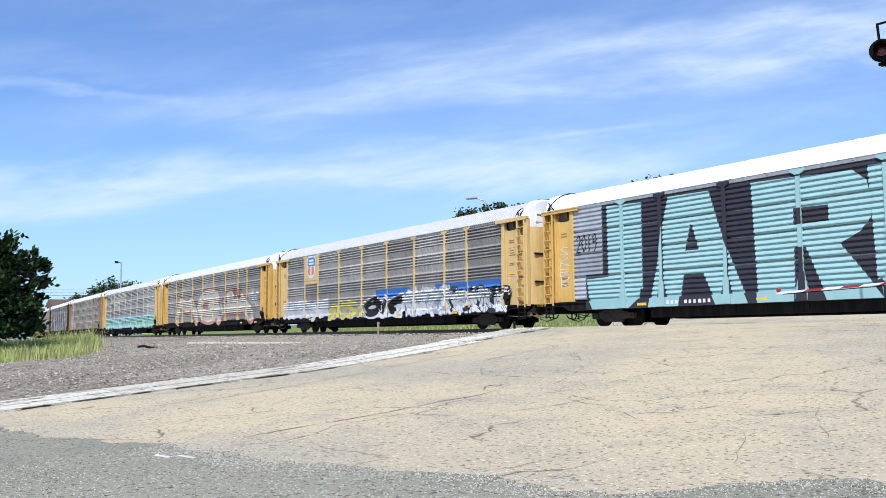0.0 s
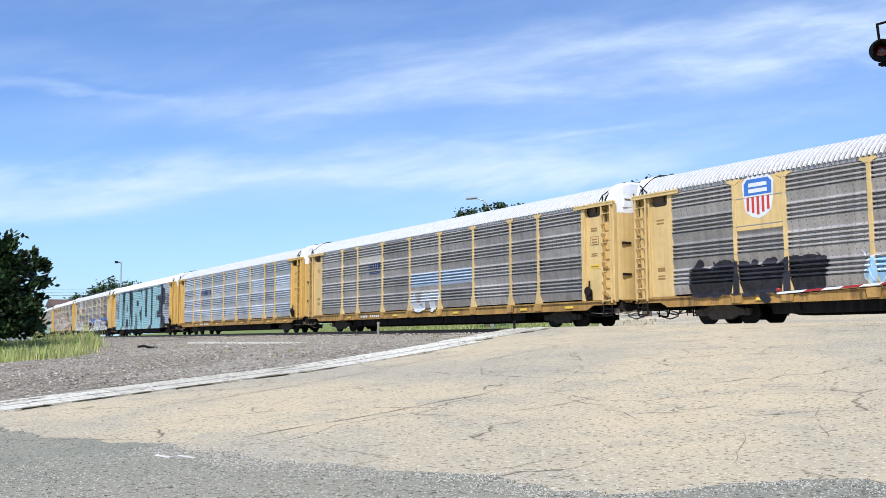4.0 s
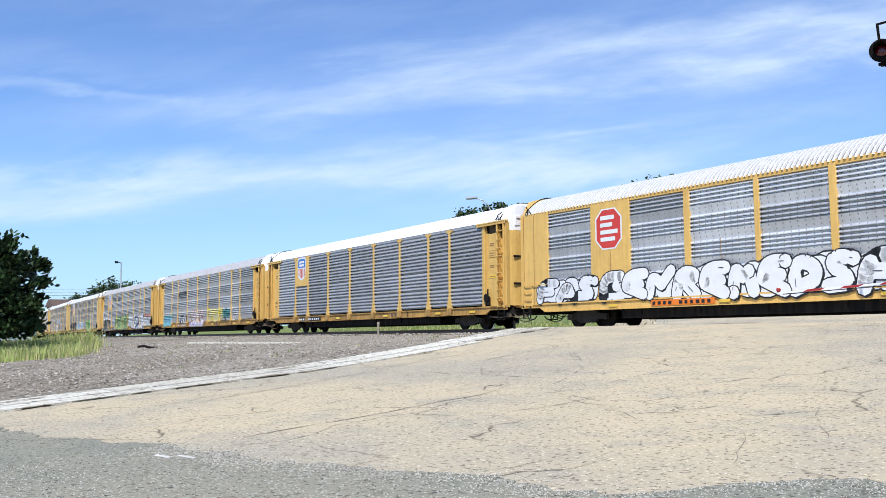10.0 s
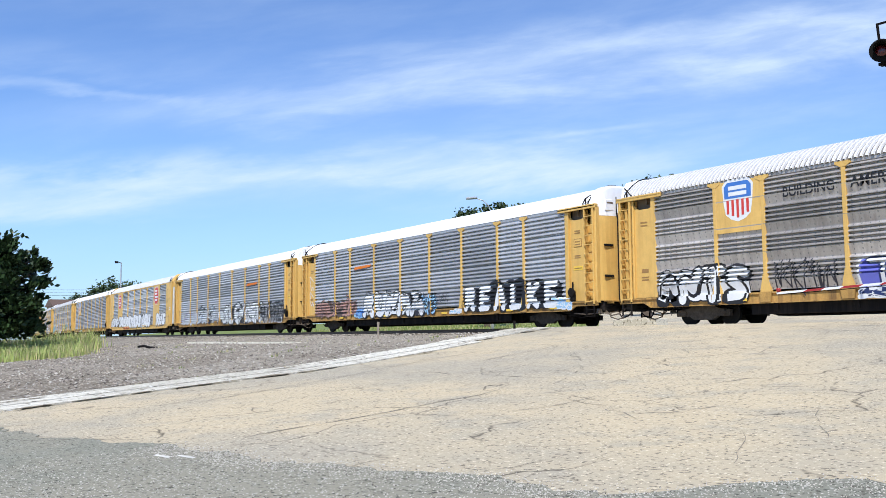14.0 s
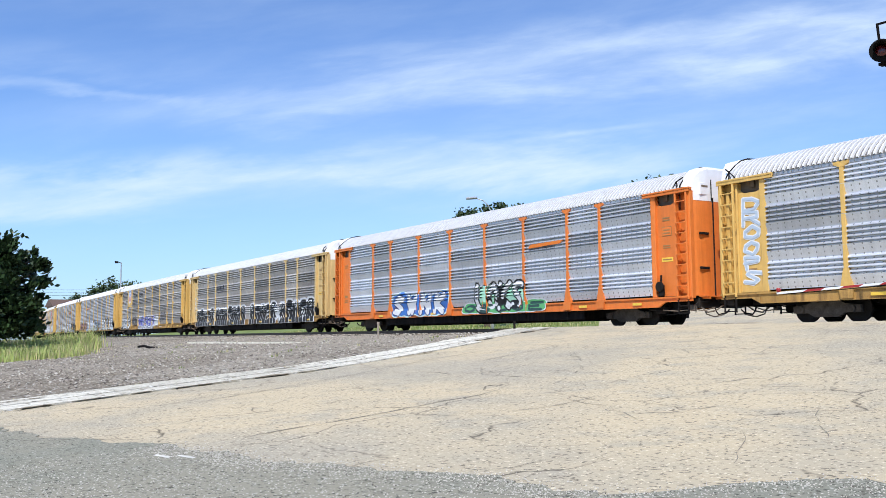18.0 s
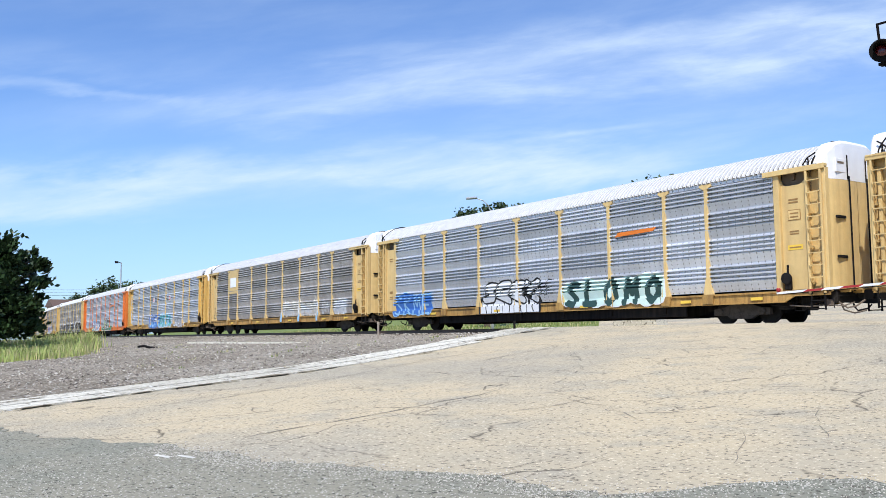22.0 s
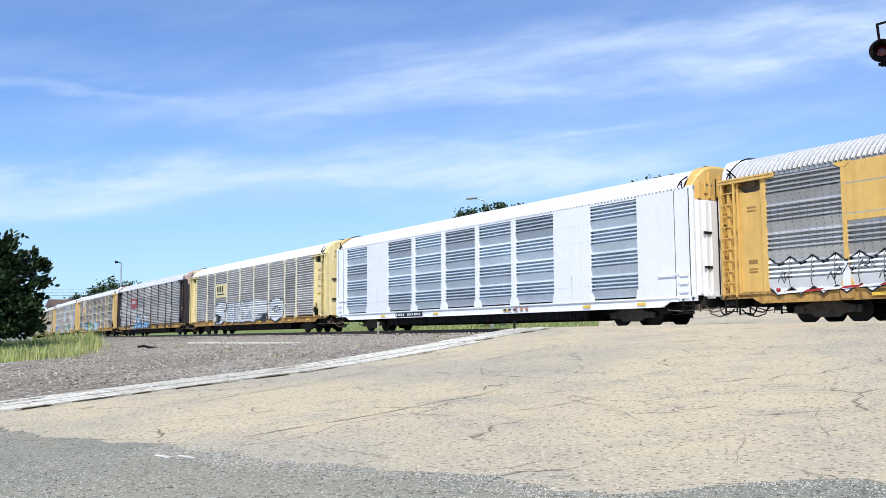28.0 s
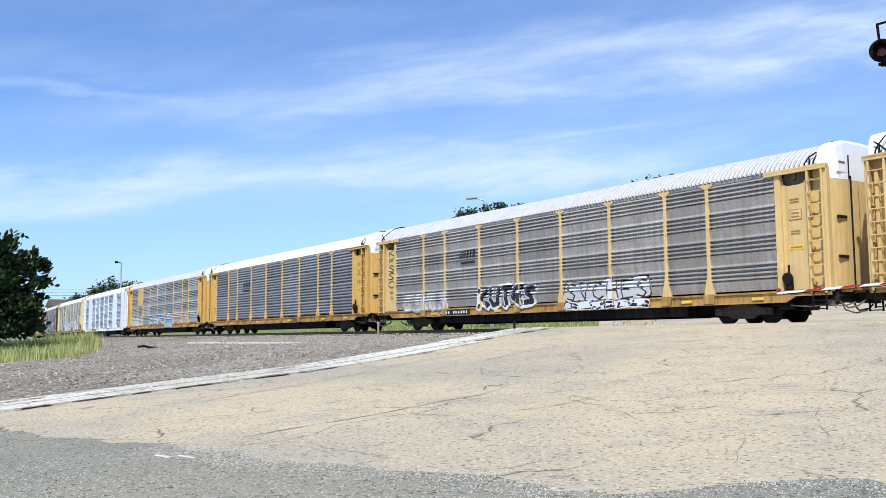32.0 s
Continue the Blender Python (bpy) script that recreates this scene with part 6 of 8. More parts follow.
def letter_a():
    return [[(-6.86, 4.74), (-5.0, 4.72), (-4.65, 3.6), (-7.2, 3.6)], [(-7.19, 3.62), (-5.85, 3.62), (-6.12, 2.66), (-7.36, 2.66)], [(-5.8, 3.62), (-4.66, 3.62), (-4.3, 2.64), (-5.5, 2.66)],
            [(-7.36, 2.68), (-4.3, 2.66), (-3.95, 1.8), (-7.58, 1.84)], [(-7.58, 1.86), (-6.2, 1.85), (-6.45, 0.68), (-7.9, 0.68)], [(-5.35, 1.83), (-3.95, 1.81), (-3.46, 0.68), (-4.8, 0.68)]]


def letter_r():
    return [[(-3.24, 4.74), (-1.65, 4.70), (-1.72, 0.68), (-3.1, 0.68)], [(-1.66, 4.70), (0.4, 4.62), (0.84, 4.25), (0.97, 3.66), (-0.44, 3.66), (-1.7, 3.68)],
            [(-0.44, 3.67), (0.97, 3.66), (0.92, 3.1), (0.55, 2.71), (-0.46, 3.14)], [(-1.73, 3.14), (-0.44, 3.16), (0.55, 2.71), (-0.17, 2.38), (-1.73, 2.42)], [(-1.32, 2.5), (-0.14, 2.46), (1.26, 0.68), (-0.58, 0.68)]]


def letter_u():
    return [[(0.88, 4.68), (2.38, 4.69), (2.4, 1.87), (1.04, 1.22)], [(0.96, 1.5), (2.4, 2.05), (2.7, 1.85), (3.2, 1.87), (4.9, 2.02), (4.8, 1.07), (3.95, 0.68), (1.65, 0.68)], [(3.29, 4.73), (4.9, 4.72), (4.9, 1.5), (3.25, 1.83)]]


def letter_e():
    return [[(5.44, 4.8), (6.9, 4.78), (6.9, 0.68), (5.5, 0.68)], [(6.88, 4.79), (8.7, 4.72), (8.63, 3.88), (6.88, 3.91)], [(6.86, 3.44), (8.04, 3.43), (8.03, 2.41), (6.86, 2.41)], [(6.88, 1.7), (8.72, 1.75), (8.85, 0.68), (6.88, 0.68)]]


def corner_tag(z0, z1, paint, seed, n=4, w=0.05, word="", fill=""):
    """Sprayed marks one below the other on the plain sheet of the front corner."""
    def put_on(car):
        rng = random.Random(seed)
        polys = []
        k = len(word) or n
        h = (z1 - z0) / k
        for i in range(k):
            ch = word[i] if word else rng.choice("SNEMWKRO")
            top = z1 - i * h
            for line_pts in LETTERS[ch]:
                pts = [(-12.95 + (0.1 + 0.8 * px + rng.uniform(-0.08, 0.08)) * 0.70, top - h + (0.1 + 0.8 * pz + rng.uniform(-0.08, 0.08)) * h) for px, pz in line_pts]
                polys += [(q, paint, 0) for q in stroke(pts, w)]
                if fill:
                    polys += [(q, fill, 1) for q in stroke(pts, w * 0.5)]
        flat_polys(polys, "tag", -0.055, "%s sprayed tag" % paint)(car)
    return put_on


# ---- the cars one by one, from the front of the train ----
EXTRAS = {}
PLATE_OF = {-1: YELLOW2, 3: YELLOW2, 4: YELLOW, 6: YELLOW, 10: YELLOW, 16: YELLOW2}
EXTRAS[-3] = [
    graffiti(-11.60, 11.79, 0.83, 2.05,'mint','sky',n=9,seed=31,edge=0.05,back='sky')]
EXTRAS[-2] = [
    graffiti(-9.15, -2.95, 0.92, 3.75,'beige','rose','M',seed=2,weight=0.30,edge=0.16,wild=0.05),
    graffiti(-3.05, 2.60, 0.92, 3.80,'beige','rose','G',seed=4,weight=0.34,edge=0.16,wild=0.05),
    graffiti(2.18, 10.08, 0.89, 4.05,'beige','rose','A',seed=3,weight=0.36,edge=0.18,wild=0.05),
    scribble(9.6, 11.6, 2.2, 3.2,'white',71,3,0.10)]
EXTRAS[-1] = [
    faded_patch([(0.2, 3.9), (6.4, 11.9)], 1.5, 2.3, 'blue'),
    graffiti(-12.46, -5.81, 0.83, 2.05,'white','silver',n=5,seed=4),
    graffiti(-5.64, -1.01, 0.71, 1.80,'yellow','grey',n=3,seed=5),
    graffiti(-1.3, 3.2, 0.68, 2.0,'black','white','OK',seed=6,weight=0.36,edge=0.07,slab='white',lean=0.2),
    graffiti(3.6, 7.6, 0.68, 2.25,'white','grey',n=3,seed=7,edge=0.05),
    graffiti(7.57, 12.37, 0.68, 2.1,'white','charcoal',n=3,seed=8,edge=0.05),
    plate(-9.12, -7.33, 3.08, 4.90, PLATE_OF[-1]), shield(-8.22, 4.17, 1.34)]
EXTRAS[1] = [
    bars(-7.06, -4.51, 3.22, 3.67,'navy',n=8,lift=0.07,name='lettering_bars'),
    bars(-7.00, -4.83, 0.765, 0.885,'white',n=11,lift=0.11)]
EXTRAS[2] = [
    mark(-5.94, -4.56, 3.14, 3.84, 'navy'),
    faded_patch([(-1.37, 1.37), (1.53, 4.27)], 2.25, 2.95, 'mist'),
    faded_patch([(-7.1, -4.45)], 3.9, 4.3, 'beige'),
    graffiti(-1.30, 1.35, 0.95, 1.95,'silver','white','UT',seed=9,weight=0.26,edge=0.06),
    bars(-6.72, -4.31, 0.765, 0.885,'white',n=11,lift=0.11)]
EXTRAS[3] = [
    graffiti(-11.12, -6.01, 0.87, 2.18,'black','charcoal',n=4,seed=10,wild=0.25),
    plate(-9.12, -7.33, 3.14, 4.90, PLATE_OF[3]), shield(-8.22, 4.22, 1.34),
    graffiti(-4.54, 1.55, 1.00, 2.09,'sky','white',n=4,seed=11,edge=0.04),
    graffiti(3.78, 6.72, 0.85, 2.23,'green','lime',n=3,seed=12,back='green'),
    scribble(6.92, 9.04, 0.91, 1.98,'white',12,3)]
EXTRAS[4] = [
    fingers(-12.0, -8.2, 0.67, 2.16, 5,'black','white',13,0.075),
    graffiti(-5.2, -1.7, 0.68, 2.35,'lime','pine',n=3,seed=14,edge=0.06,shine='mint'),
    graffiti(-1.7, 1.95, 0.68, 2.40,'lime','pine',n=3,seed=94,edge=0.06,shine='mint'),
    graffiti(1.75, 3.75, 0.95, 2.25,'white','grey',n=2,seed=15,edge=0.05),
    graffiti(3.63, 9.52, 0.68, 2.35,'white','navy','SENKREA',seed=16,weight=0.34,edge=0.06,slab='white',wild=0.3),
    graffiti(9.0, 12.25, 0.90, 1.95,'white','charcoal','EAK',seed=17,weight=0.36,edge=0.035,slab='white',wild=0.3),
    scribble(9.35, 12.04, 1.89, 2.17,'red',17,7,0.04),
    words('BUILDING', -6.36, 4.09, 0.547, 'black', width=1.85),
    words('AMERICA', -3.93, 3.99, 0.520, 'black', width=1.82),
    plate(-9.12, -7.33, 3.06, 4.90, PLATE_OF[4]), shield(-8.22, 4.18, 1.40),
    bars(-6.94, -4.59, 0.765, 0.885,'white',n=11,lift=0.11,ground='black')]
EXTRAS[5] = [
    graffiti(-11.85, -9.12, 0.81, 1.88,'sky','teal',n=4,seed=18,edge=0.04,halo='mint'),
    mark(-6.92, -4.58, 3.19, 3.90, 'black'),
    lettered_block(-7.0, -4.45, 0.95, 1.78,'PURP','white','black','black',0.26,0.04,19),
    graffiti(-3.36, 0.35, 0.95, 2.12,'white','rose',n=3,seed=20,edge=0.05),
    graffiti(-3.36, 0.25, 0.68, 1.10,'purple','white',n=4,seed=21,edge=0.04),
    graffiti(1.55, 5.0, 1.02, 2.07,'beige','yellow',n=3,seed=22,edge=0.08),
    graffiti(5.1, 6.9, 1.2, 2.0,'teal','charcoal',n=2,seed=122,edge=0.05),
    scribble(7.5, 9.1, 1.1, 1.75,'white',123,4,0.06),
    bars(-6.96, -4.42, 0.765, 0.885,'white',n=11,lift=0.11)]
EXTRAS[6] = [
    plate(-9.12, -7.33, 3.02, 4.90, PLATE_OF[6]), shield(-8.22, 4.15, 1.41),
    bars(-8.38, -5.34, 0.765, 0.885,'white',n=11,lift=0.11,ground='black')]
EXTRAS[7] = [
    graffiti(-12.63, -9.13, 0.95, 2.10,'white','black','FAS',seed=23,weight=0.40,edge=0.045,slab='white',lean=0.12,wild=0.3),
    graffiti(-8.92, -5.21, 0.93, 2.21,'white','black','FEN',seed=24,weight=0.40,edge=0.045,slab='white',lean=0.12,wild=0.3),
    graffiti(-5.13, -1.54, 0.82, 2.24,'white','black','REM',seed=25,weight=0.40,edge=0.045,slab='white',lean=0.12,wild=0.3),
    graffiti(-1.54, 1.97, 0.78, 2.24,'white','black','EDS',seed=26,weight=0.40,edge=0.045,slab='white',lean=0.12,wild=0.3),
    graffiti(2.03, 5.97, 0.75, 2.22,'white','black','FEU',seed=27,weight=0.40,edge=0.045,slab='white',lean=0.12,wild=0.3),
    graffiti(8.30, 11.75, 0.88, 2.20,'white','black','RUS',seed=28,weight=0.34,edge=0.05,lean=0.15,slab='white'),
    octagon(-9.10, -7.64, 3.04, 4.68),
    octagon(7.33, 9.00, 3.03, 4.77),
    bars(-6.15, -3.37, 0.765, 0.885,'black',n=11,lift=0.11,ground='orange')]
EXTRAS[8] = [
    graffiti(-11.73, -7.21, 0.81, 2.0,'silver','grey',n=3,seed=29,edge=0.05,shine='purple'),
    graffiti(-7.05, -2.59, 0.80, 2.26,'silver','charcoal',n=3,seed=30,edge=0.05,shine='sky'),
    graffiti(-1.80, -0.2, 0.9, 1.9,'white','charcoal','R',seed=131,weight=0.3,edge=0.07),
    graffiti(-0.30, 7.85, 0.69, 2.30,'white','black','SLENOEK',seed=31,weight=0.32,edge=0.07,slab='white',lean=0.15),
    lettered_block(7.6, 11.90, 0.70, 2.25,'HKRZ','black','black','black',0.24,0.04,32,'white',0.1),
    bars(4.67, 7.09, 3.47, 3.78,'orange',n=1,lift=0.07,name='stripe')]
EXTRAS[9] = [
    graffiti(-11.80, -6.5, 0.85, 1.95,'rose','brown',n=4,seed=33,edge=0.05),
    graffiti(-6.4, -5.2, 0.72, 1.4,'blue','sky',n=1,seed=134),
    graffiti(0.2, 2.0, 0.72, 1.9,'sky','charcoal',n=2,seed=135),
    graffiti(-5.52, 0.9, 0.70, 2.20,'white','black','RUNMA',seed=34,weight=0.34,edge=0.07,slab='white'),
    scribble(1.70, 3.09, 1.33, 1.80,'charcoal',34,4,0.03),
    lettered_block(4.50, 11.6, 0.73, 2.25,'REALKE','white','black','black',0.26,0.05,35),
    graffiti(11.2, 12.3, 0.72, 1.3,'sky','white',n=1,seed=136),
    bars(-6.77, -4.53, 3.57, 3.82,'orange',n=1,lift=0.07,name='stripe'),
    graffiti(3.39, 4.42, 0.75, 0.99,'sky','white',n=2,seed=36)]
EXTRAS[10] = [
    plate(-9.12, -7.33, 3.12, 4.90, PLATE_OF[10]), shield(-8.22, 4.22, 1.37),
    words('BUILDING', -6.49, 4.09, 0.467, 'black', width=1.83),
    words('AMERICA', -4.13, 4.08, 0.520, 'black', width=1.85),
    graffiti(-11.85, -7.97, 0.68, 2.05,'white','black','ANTS',seed=37,weight=0.36,edge=0.09,wild=0.05,slab='white'),
    scribble(-6.96, -4.66, 1.02, 1.93,'charcoal',37,6,0.05),
    lettered_block(-3.9, 2.45, 0.70, 2.12,'TAKER','white','indigo','white',0.10,0.07,38,'navy'),
    graffiti(-3.9, 2.0, 0.66, 1.05,'navy','white',n=5,seed=138,edge=0.05),
    graffiti(2.5, 4.0, 0.90, 1.95,'white','silver',n=2,seed=39,edge=0.05),
    scribble(4.5, 7.0, 1.3, 2.2,'charcoal',137,4,0.06),
    bars(4.80, 5.77, 0.77, 0.87,'beige',n=3,lift=0.11)]
EXTRAS[11] = [
    fingers(-12.0, -7.6, 0.66, 2.15, 5,'black','white',40,0.08),
    fingers(-7.1, -0.4, 0.66, 2.2, 7,'black','white',41,0.08),
    fingers(0.6, 5.6, 0.66, 2.25, 5,'black','white',42,0.08),
    fingers(6.2, 11.9, 0.66, 2.3, 5,'black','white',43,0.085),
    graffiti(5.4, 6.4, 0.9, 1.8,'silver','white',n=1,seed=44),
    mark(-6.95, -5.13, 3.21, 3.88, 'charcoal')]
EXTRAS[12] = [
    lettered_block(-7.01, -1.71, 0.66, 2.12,'SWNK','white','blue','pale_mint',0.24,0.07,45,'navy',0.15),
    lettered_block(-0.3, 5.80, 0.66, 1.30,'OSCOE','pine','green','white',0.10,0.05,46),
    graffiti(0.70, 4.30, 0.80, 2.15,'white','black','LOKS',seed=47,weight=0.26,edge=0.08,wild=0.05,slab='mint'),
    bars(4.66, 7.09, 3.36, 3.80,'orange',n=1,lift=0.07,name='stripe')]
EXTRAS[13] = [
    graffiti(-4.45, -0.63, 0.70, 2.02,'white','blue','SUME',seed=48,weight=0.24,edge=0.09,slab='blue',fade='sky',wild=0.08),
    lettered_block(-0.75, 3.61, 0.68, 2.17,'SETA','teal','sky','white',0.30,0.06,49,'white'),
    scribble(7.4, 9.1, 1.1, 1.9,'silver',149,3,0.09),
    scribble(3.20, 4.12, 1.13, 1.99,'white',49,2,0.08),
    graffiti(4.42, 7.15, 0.70, 2.12,'grey','white','COLE',seed=50,weight=0.30,edge=0.07),
    scribble(7.28, 8.03, 0.77, 1.67,'white',50,3,0.05),
    scribble(10.85, 11.82, 1.15, 1.97,'white',51,4,0.06),
    scribble(-6.93, -5.21, 1.28, 1.96,'white',52,5,0.03),
    small_mark(-3.29, -2.58, 3.24, 3.74),
    small_mark(2.68, 3.22, 3.20, 3.73)]
EXTRAS[14] = [
    plate(-9.12, -7.33, 3.09, 4.90, YELLOW2), plate(-8.78, -7.55, 3.59, 4.32, WHITE, 'repainted_patch', 0.09),
    graffiti(1.55, 4.28, 1.05, 2.15,'white','beige',n=3,seed=53,edge=0.05),
    graffiti(4.40, 7.15, 1.02, 2.05,'white','beige',n=3,seed=54,edge=0.05),
    faded_patch([(1.28, 1.6), (4.2, 4.5), (7.0, 7.3)], 0.72, 1.3, 'sky'),
    scribble(7.75, 8.75, 1.20, 1.95,'white',55,3,0.06),
    graffiti(9.55, 11.10, 1.02, 2.05,'white','silver',n=2,seed=56,edge=0.05)]
EXTRAS[15] = [
    lettered_block(-12.10, -8.43, 0.70, 2.04,'SKME','sky','blue','sky',0.12,0.05,57),
    fingers(-4.15, 0.1, 0.68, 1.45, 5,'white','black',58,0.08,False),
    graffiti(-3.95, 0.0, 1.10, 2.12,'white','black','SEEK',seed=58,weight=0.30,edge=0.08,slab='white'),
    scribble(-0.17, 0.89, 1.42, 1.98,'black',58,3,0.04),
    lettered_block(1.65, 7.17, 0.69, 2.12,'SLOMO','pine','pale_mint','white',0.24,0.05,59,None,0.2,'dark green letters on a mint and white ground'),
    bars(4.67, 6.95, 3.39, 3.76,'orange',n=1,lift=0.07,name='stripe')]
EXTRAS[16] = [
    plate(-9.12, -7.33, 3.09, 4.90, PLATE_OF[16]), shield(-8.22, 4.12, 1.26),
    graffiti(-11.82, -9.89, 1.16, 2.02,'sky','black',n=2,seed=60,weight=0.6),
    lettered_block(-7.39, -5.06, 0.73, 2.06,'SEO','black','sky','black',0.10,0.07,61),
    graffiti(-5.51, -4.25, 1.08, 2.13,'lime','black',n=2,seed=62),
    lettered_block(-4.18, -1.04, 0.80, 1.86,'RERED','pine','mint','mint',0.08,0.04,63),
    graffiti(-1.5, -0.5, 0.72, 1.6,'blue','navy','O',seed=163,weight=0.4,edge=0.06),
    lettered_block(-0.2, 2.61, 0.80, 1.98,'ABR','white','sky','silver',0.10,0.03,64),
    scribble(3.02, 4.95, 1.10, 1.95,'silver',65,3,0.08,'GE'),
    scribble(4.52, 6.42, 1.14, 1.67,'beige',66,5,0.04),
    scribble(7.78, 9.17, 1.07, 1.90,'beige',67,4,0.04),
    bars(5.42, 6.31, 0.77, 0.87,'brown',n=3,lift=0.11)]
EXTRAS[17] = [
    red_board(-7.05, -4.50, 2.91, 3.97),
    faded_patch([(-5.9, -4.4), (-1.5, 1.3)], 1.1, 1.9, 'gold'),
    graffiti(-5.47, 0.8, 0.66, 2.27,'white','black','MACHOD',seed=68,weight=0.36,edge=0.07,slab='sky',fade='sky',wild=0.08),
    scribble(-11.88, -10.58, 1.05, 1.98,'white',68,2,0.12),
    scribble(3.77, 4.78, 1.15, 1.53,'white',69,4,0.04),
    bars(-7.55, -5.06, 0.765, 0.885,'white',n=11,lift=0.11,ground='black')]
EXTRAS[18] = [
    yellow_board(-6.95, -4.42, 2.91, 3.98),
    graffiti(-7.25, 7.15, 0.80, 2.50,'white','charcoal','SIMPO',seed=70,weight=0.27,edge=0.05,wild=0.02,slab='silver'),
    bars(-7.60, -5.33, 0.765, 0.885,'white',n=11,lift=0.11,ground='black')]
EXTRAS[19] = [
    bars(-6.73, -4.22, 0.765, 0.885,'white',n=11,lift=0.11,ground='black'),
    bars(2.74, 3.79, 0.77, 0.87,'brown',n=3,lift=0.11)]
EXTRAS[20] = [
    plate(-9.12, -7.33, 3.08, 4.90, YELLOW),
    zigzag(-11.95, -7.22, 0.88, 2.18),
    lettered_block(-4.45, 1.25, 1.02, 1.98,'DOPL','white','sky','blue',0.17,0.05,71,'navy'),
    fingers(1.75, 4.15, 1.42, 2.12, 5,'silver','charcoal',72,0.045,False),
    lettered_block(1.60, 4.30, 0.72, 1.45,'REIN','teal','sky','silver',0.14,0.05,73),
    lettered_block(4.40, 9.3, 0.98, 2.20,'SGEREC','rose','beige','rose',0.10,0.05,74),
    bars(-6.93, -4.78, 0.765, 0.885,'white',n=11,lift=0.11)]
EXTRAS[21] = [
    mark(-6.08, -4.56, 3.05, 3.84, 'black')]
EXTRAS[22] = [
    mark(-5.97, -4.59, 3.07, 3.80, 'black'),
    graffiti(-11.17, -7.1, 0.95, 1.95,'beige','grey','SLUIS',seed=75,weight=0.34,edge=0.05,slab='white',wild=0.2),
    graffiti(-4.43, -0.26, 0.92, 1.95,'charcoal','white','KUTES',seed=76,weight=0.30,edge=0.06,wild=0.06),
    lettered_block(1.66, 6.4, 0.98, 1.95,'SVCHES','charcoal','white','charcoal',0.08,0.05,77),
    graffiti(1.76, 6.3, 0.67, 1.02,'black','white',n=4,seed=78,edge=0.05),
    bars(-7.54, -5.15, 0.765, 0.885,'white',n=11,lift=0.11,ground='black')]

EXTRAS[0] = [giant_letters, scribble(-11.8, -10.6, 3.05, 3.75, 'black', 1, 4, 0.06, word='2019'), bars(-7.2, -4.9, 0.77, 0.90, 'white', n=11, lift=0.11), scribble(10.40, 11.65, 3.30, 3.80, 'black', 2, 5, 0.075, word='BLACK'), scribble(10.35, 11.7, 2.72, 3.18, 'black', 3, 6, 0.075, word='SMITHS'), bars(10.4, 11.6, 3.95, 4.0, 'black', n=1, lift=0.076, name='tag_line'), bars(10.4, 11.6, 2.5, 2.55, 'black', n=1, lift=0.076, name='tag_line'), corner_tag(1.6, 3.4, 'white', 2, 4, 0.03)]
for n in (1, 5, 6, 10, 19, 21):
    EXTRAS.setdefault(n, []).append(bars(3.55, 4.65, 0.75, 0.93, 'brown' if n != 19 else 'rose', n=3, lift=0.11, name='sill_marking'))
EXTRAS[4].append(corner_tag(0.95, 3.0, 'sky', 3, 4, 0.16))
EXTRAS[13].append(corner_tag(1.3, 4.3, 'white', 4, 6, 0.17, 'DROOPS', 'mist'))
EXTRAS[14].append(corner_tag(1.2, 1.6, 'charcoal', 9, 1))
EXTRAS[17].append(corner_tag(2.1, 3.4, 'white', 5, 3, 0.08))
EXTRAS[9].append(corner_tag(1.6, 3.6, 'white', 6, 4, 0.05))
EXTRAS[22].append(corner_tag(2.3, 4.5, 'charcoal', 7, 5, 0.05))
EXTRAS[11].append(corner_tag(2.0, 3.2, 'white', 8, 3, 0.05))


def spec(n, label, **more):
    SPECS[n] = dict(label=label, extras=EXTRAS.get(n, []), **more)


SPECS = {}
DULL = mat("dull_rusty_trim_paint", (0.34, 0.23, 0.12), 0.65, var=0.2, streak=0.6, grime=(0.16, 0.08, 0.04))
for k in (-9, -8, -7, -6, -5, -4):
    spec(k, "weathered grey auto-carrier railcar with dull rusty posts", sheet=SHEET_B if k in (-4, -5, -7) else SHEET_G, roof="silver", trim=BROWN if k == -5 else DULL, sill=BLACK, feet=BLACK)
spec(-3, "grey auto-carrier railcar with cyan graffiti along its sill", sheet=SHEET_G, roof="silver", trim=YELLOW2, sill=BLACK)
spec(-2, "grey auto-carrier railcar with huge beige graffiti letters", sheet=SHEET_B, roof="silver", trim=YELLOW, sill=BLACK)
spec(-1, "grey auto-carrier railcar with a row of many-coloured graffiti", sheet=SHEET_B, roof="silver", trim=YELLOW2, sill=BLACK)
spec(0, "auto-carrier railcar covered by giant cyan graffiti letters", sheet=SHEET_G, flutes="shallow", trim=YELLOW, sill=BLACK, feet=SP["cyan"], posts={0: SP["cyan"], 1: SP["charcoal"], 2: SP["charcoal"], 3: SP["cyan"], 4: SP["cyan"], 5: SP["cyan"], 6: SP["cyan"], 7: SP["charcoal"]})
spec(1, "bright galvanised auto-carrier railcar with yellow posts", sheet=SHEET_L, roof="silver")
spec(2, "brown weathered auto-carrier railcar with yellow posts", sheet=SHEET_B, roof="silver", trim=YELLOW2)
spec(3, "grey auto-carrier railcar with an emblem board and green graffiti", sheet=SHEET_B, roof="silver", trim=YELLOW2)
spec(4, "grey auto-carrier railcar with a shield emblem and wild graffiti", sheet=SHEET_G, roof="grey")
spec(5, "grey auto-carrier railcar with purple and yellow graffiti", sheet=SHEET_G, roof="grey")
spec(6, "white-roofed auto-carrier railcar with a shield emblem board", sheet=SHEET_G, flutes=True, ridges=FLUTE_M)
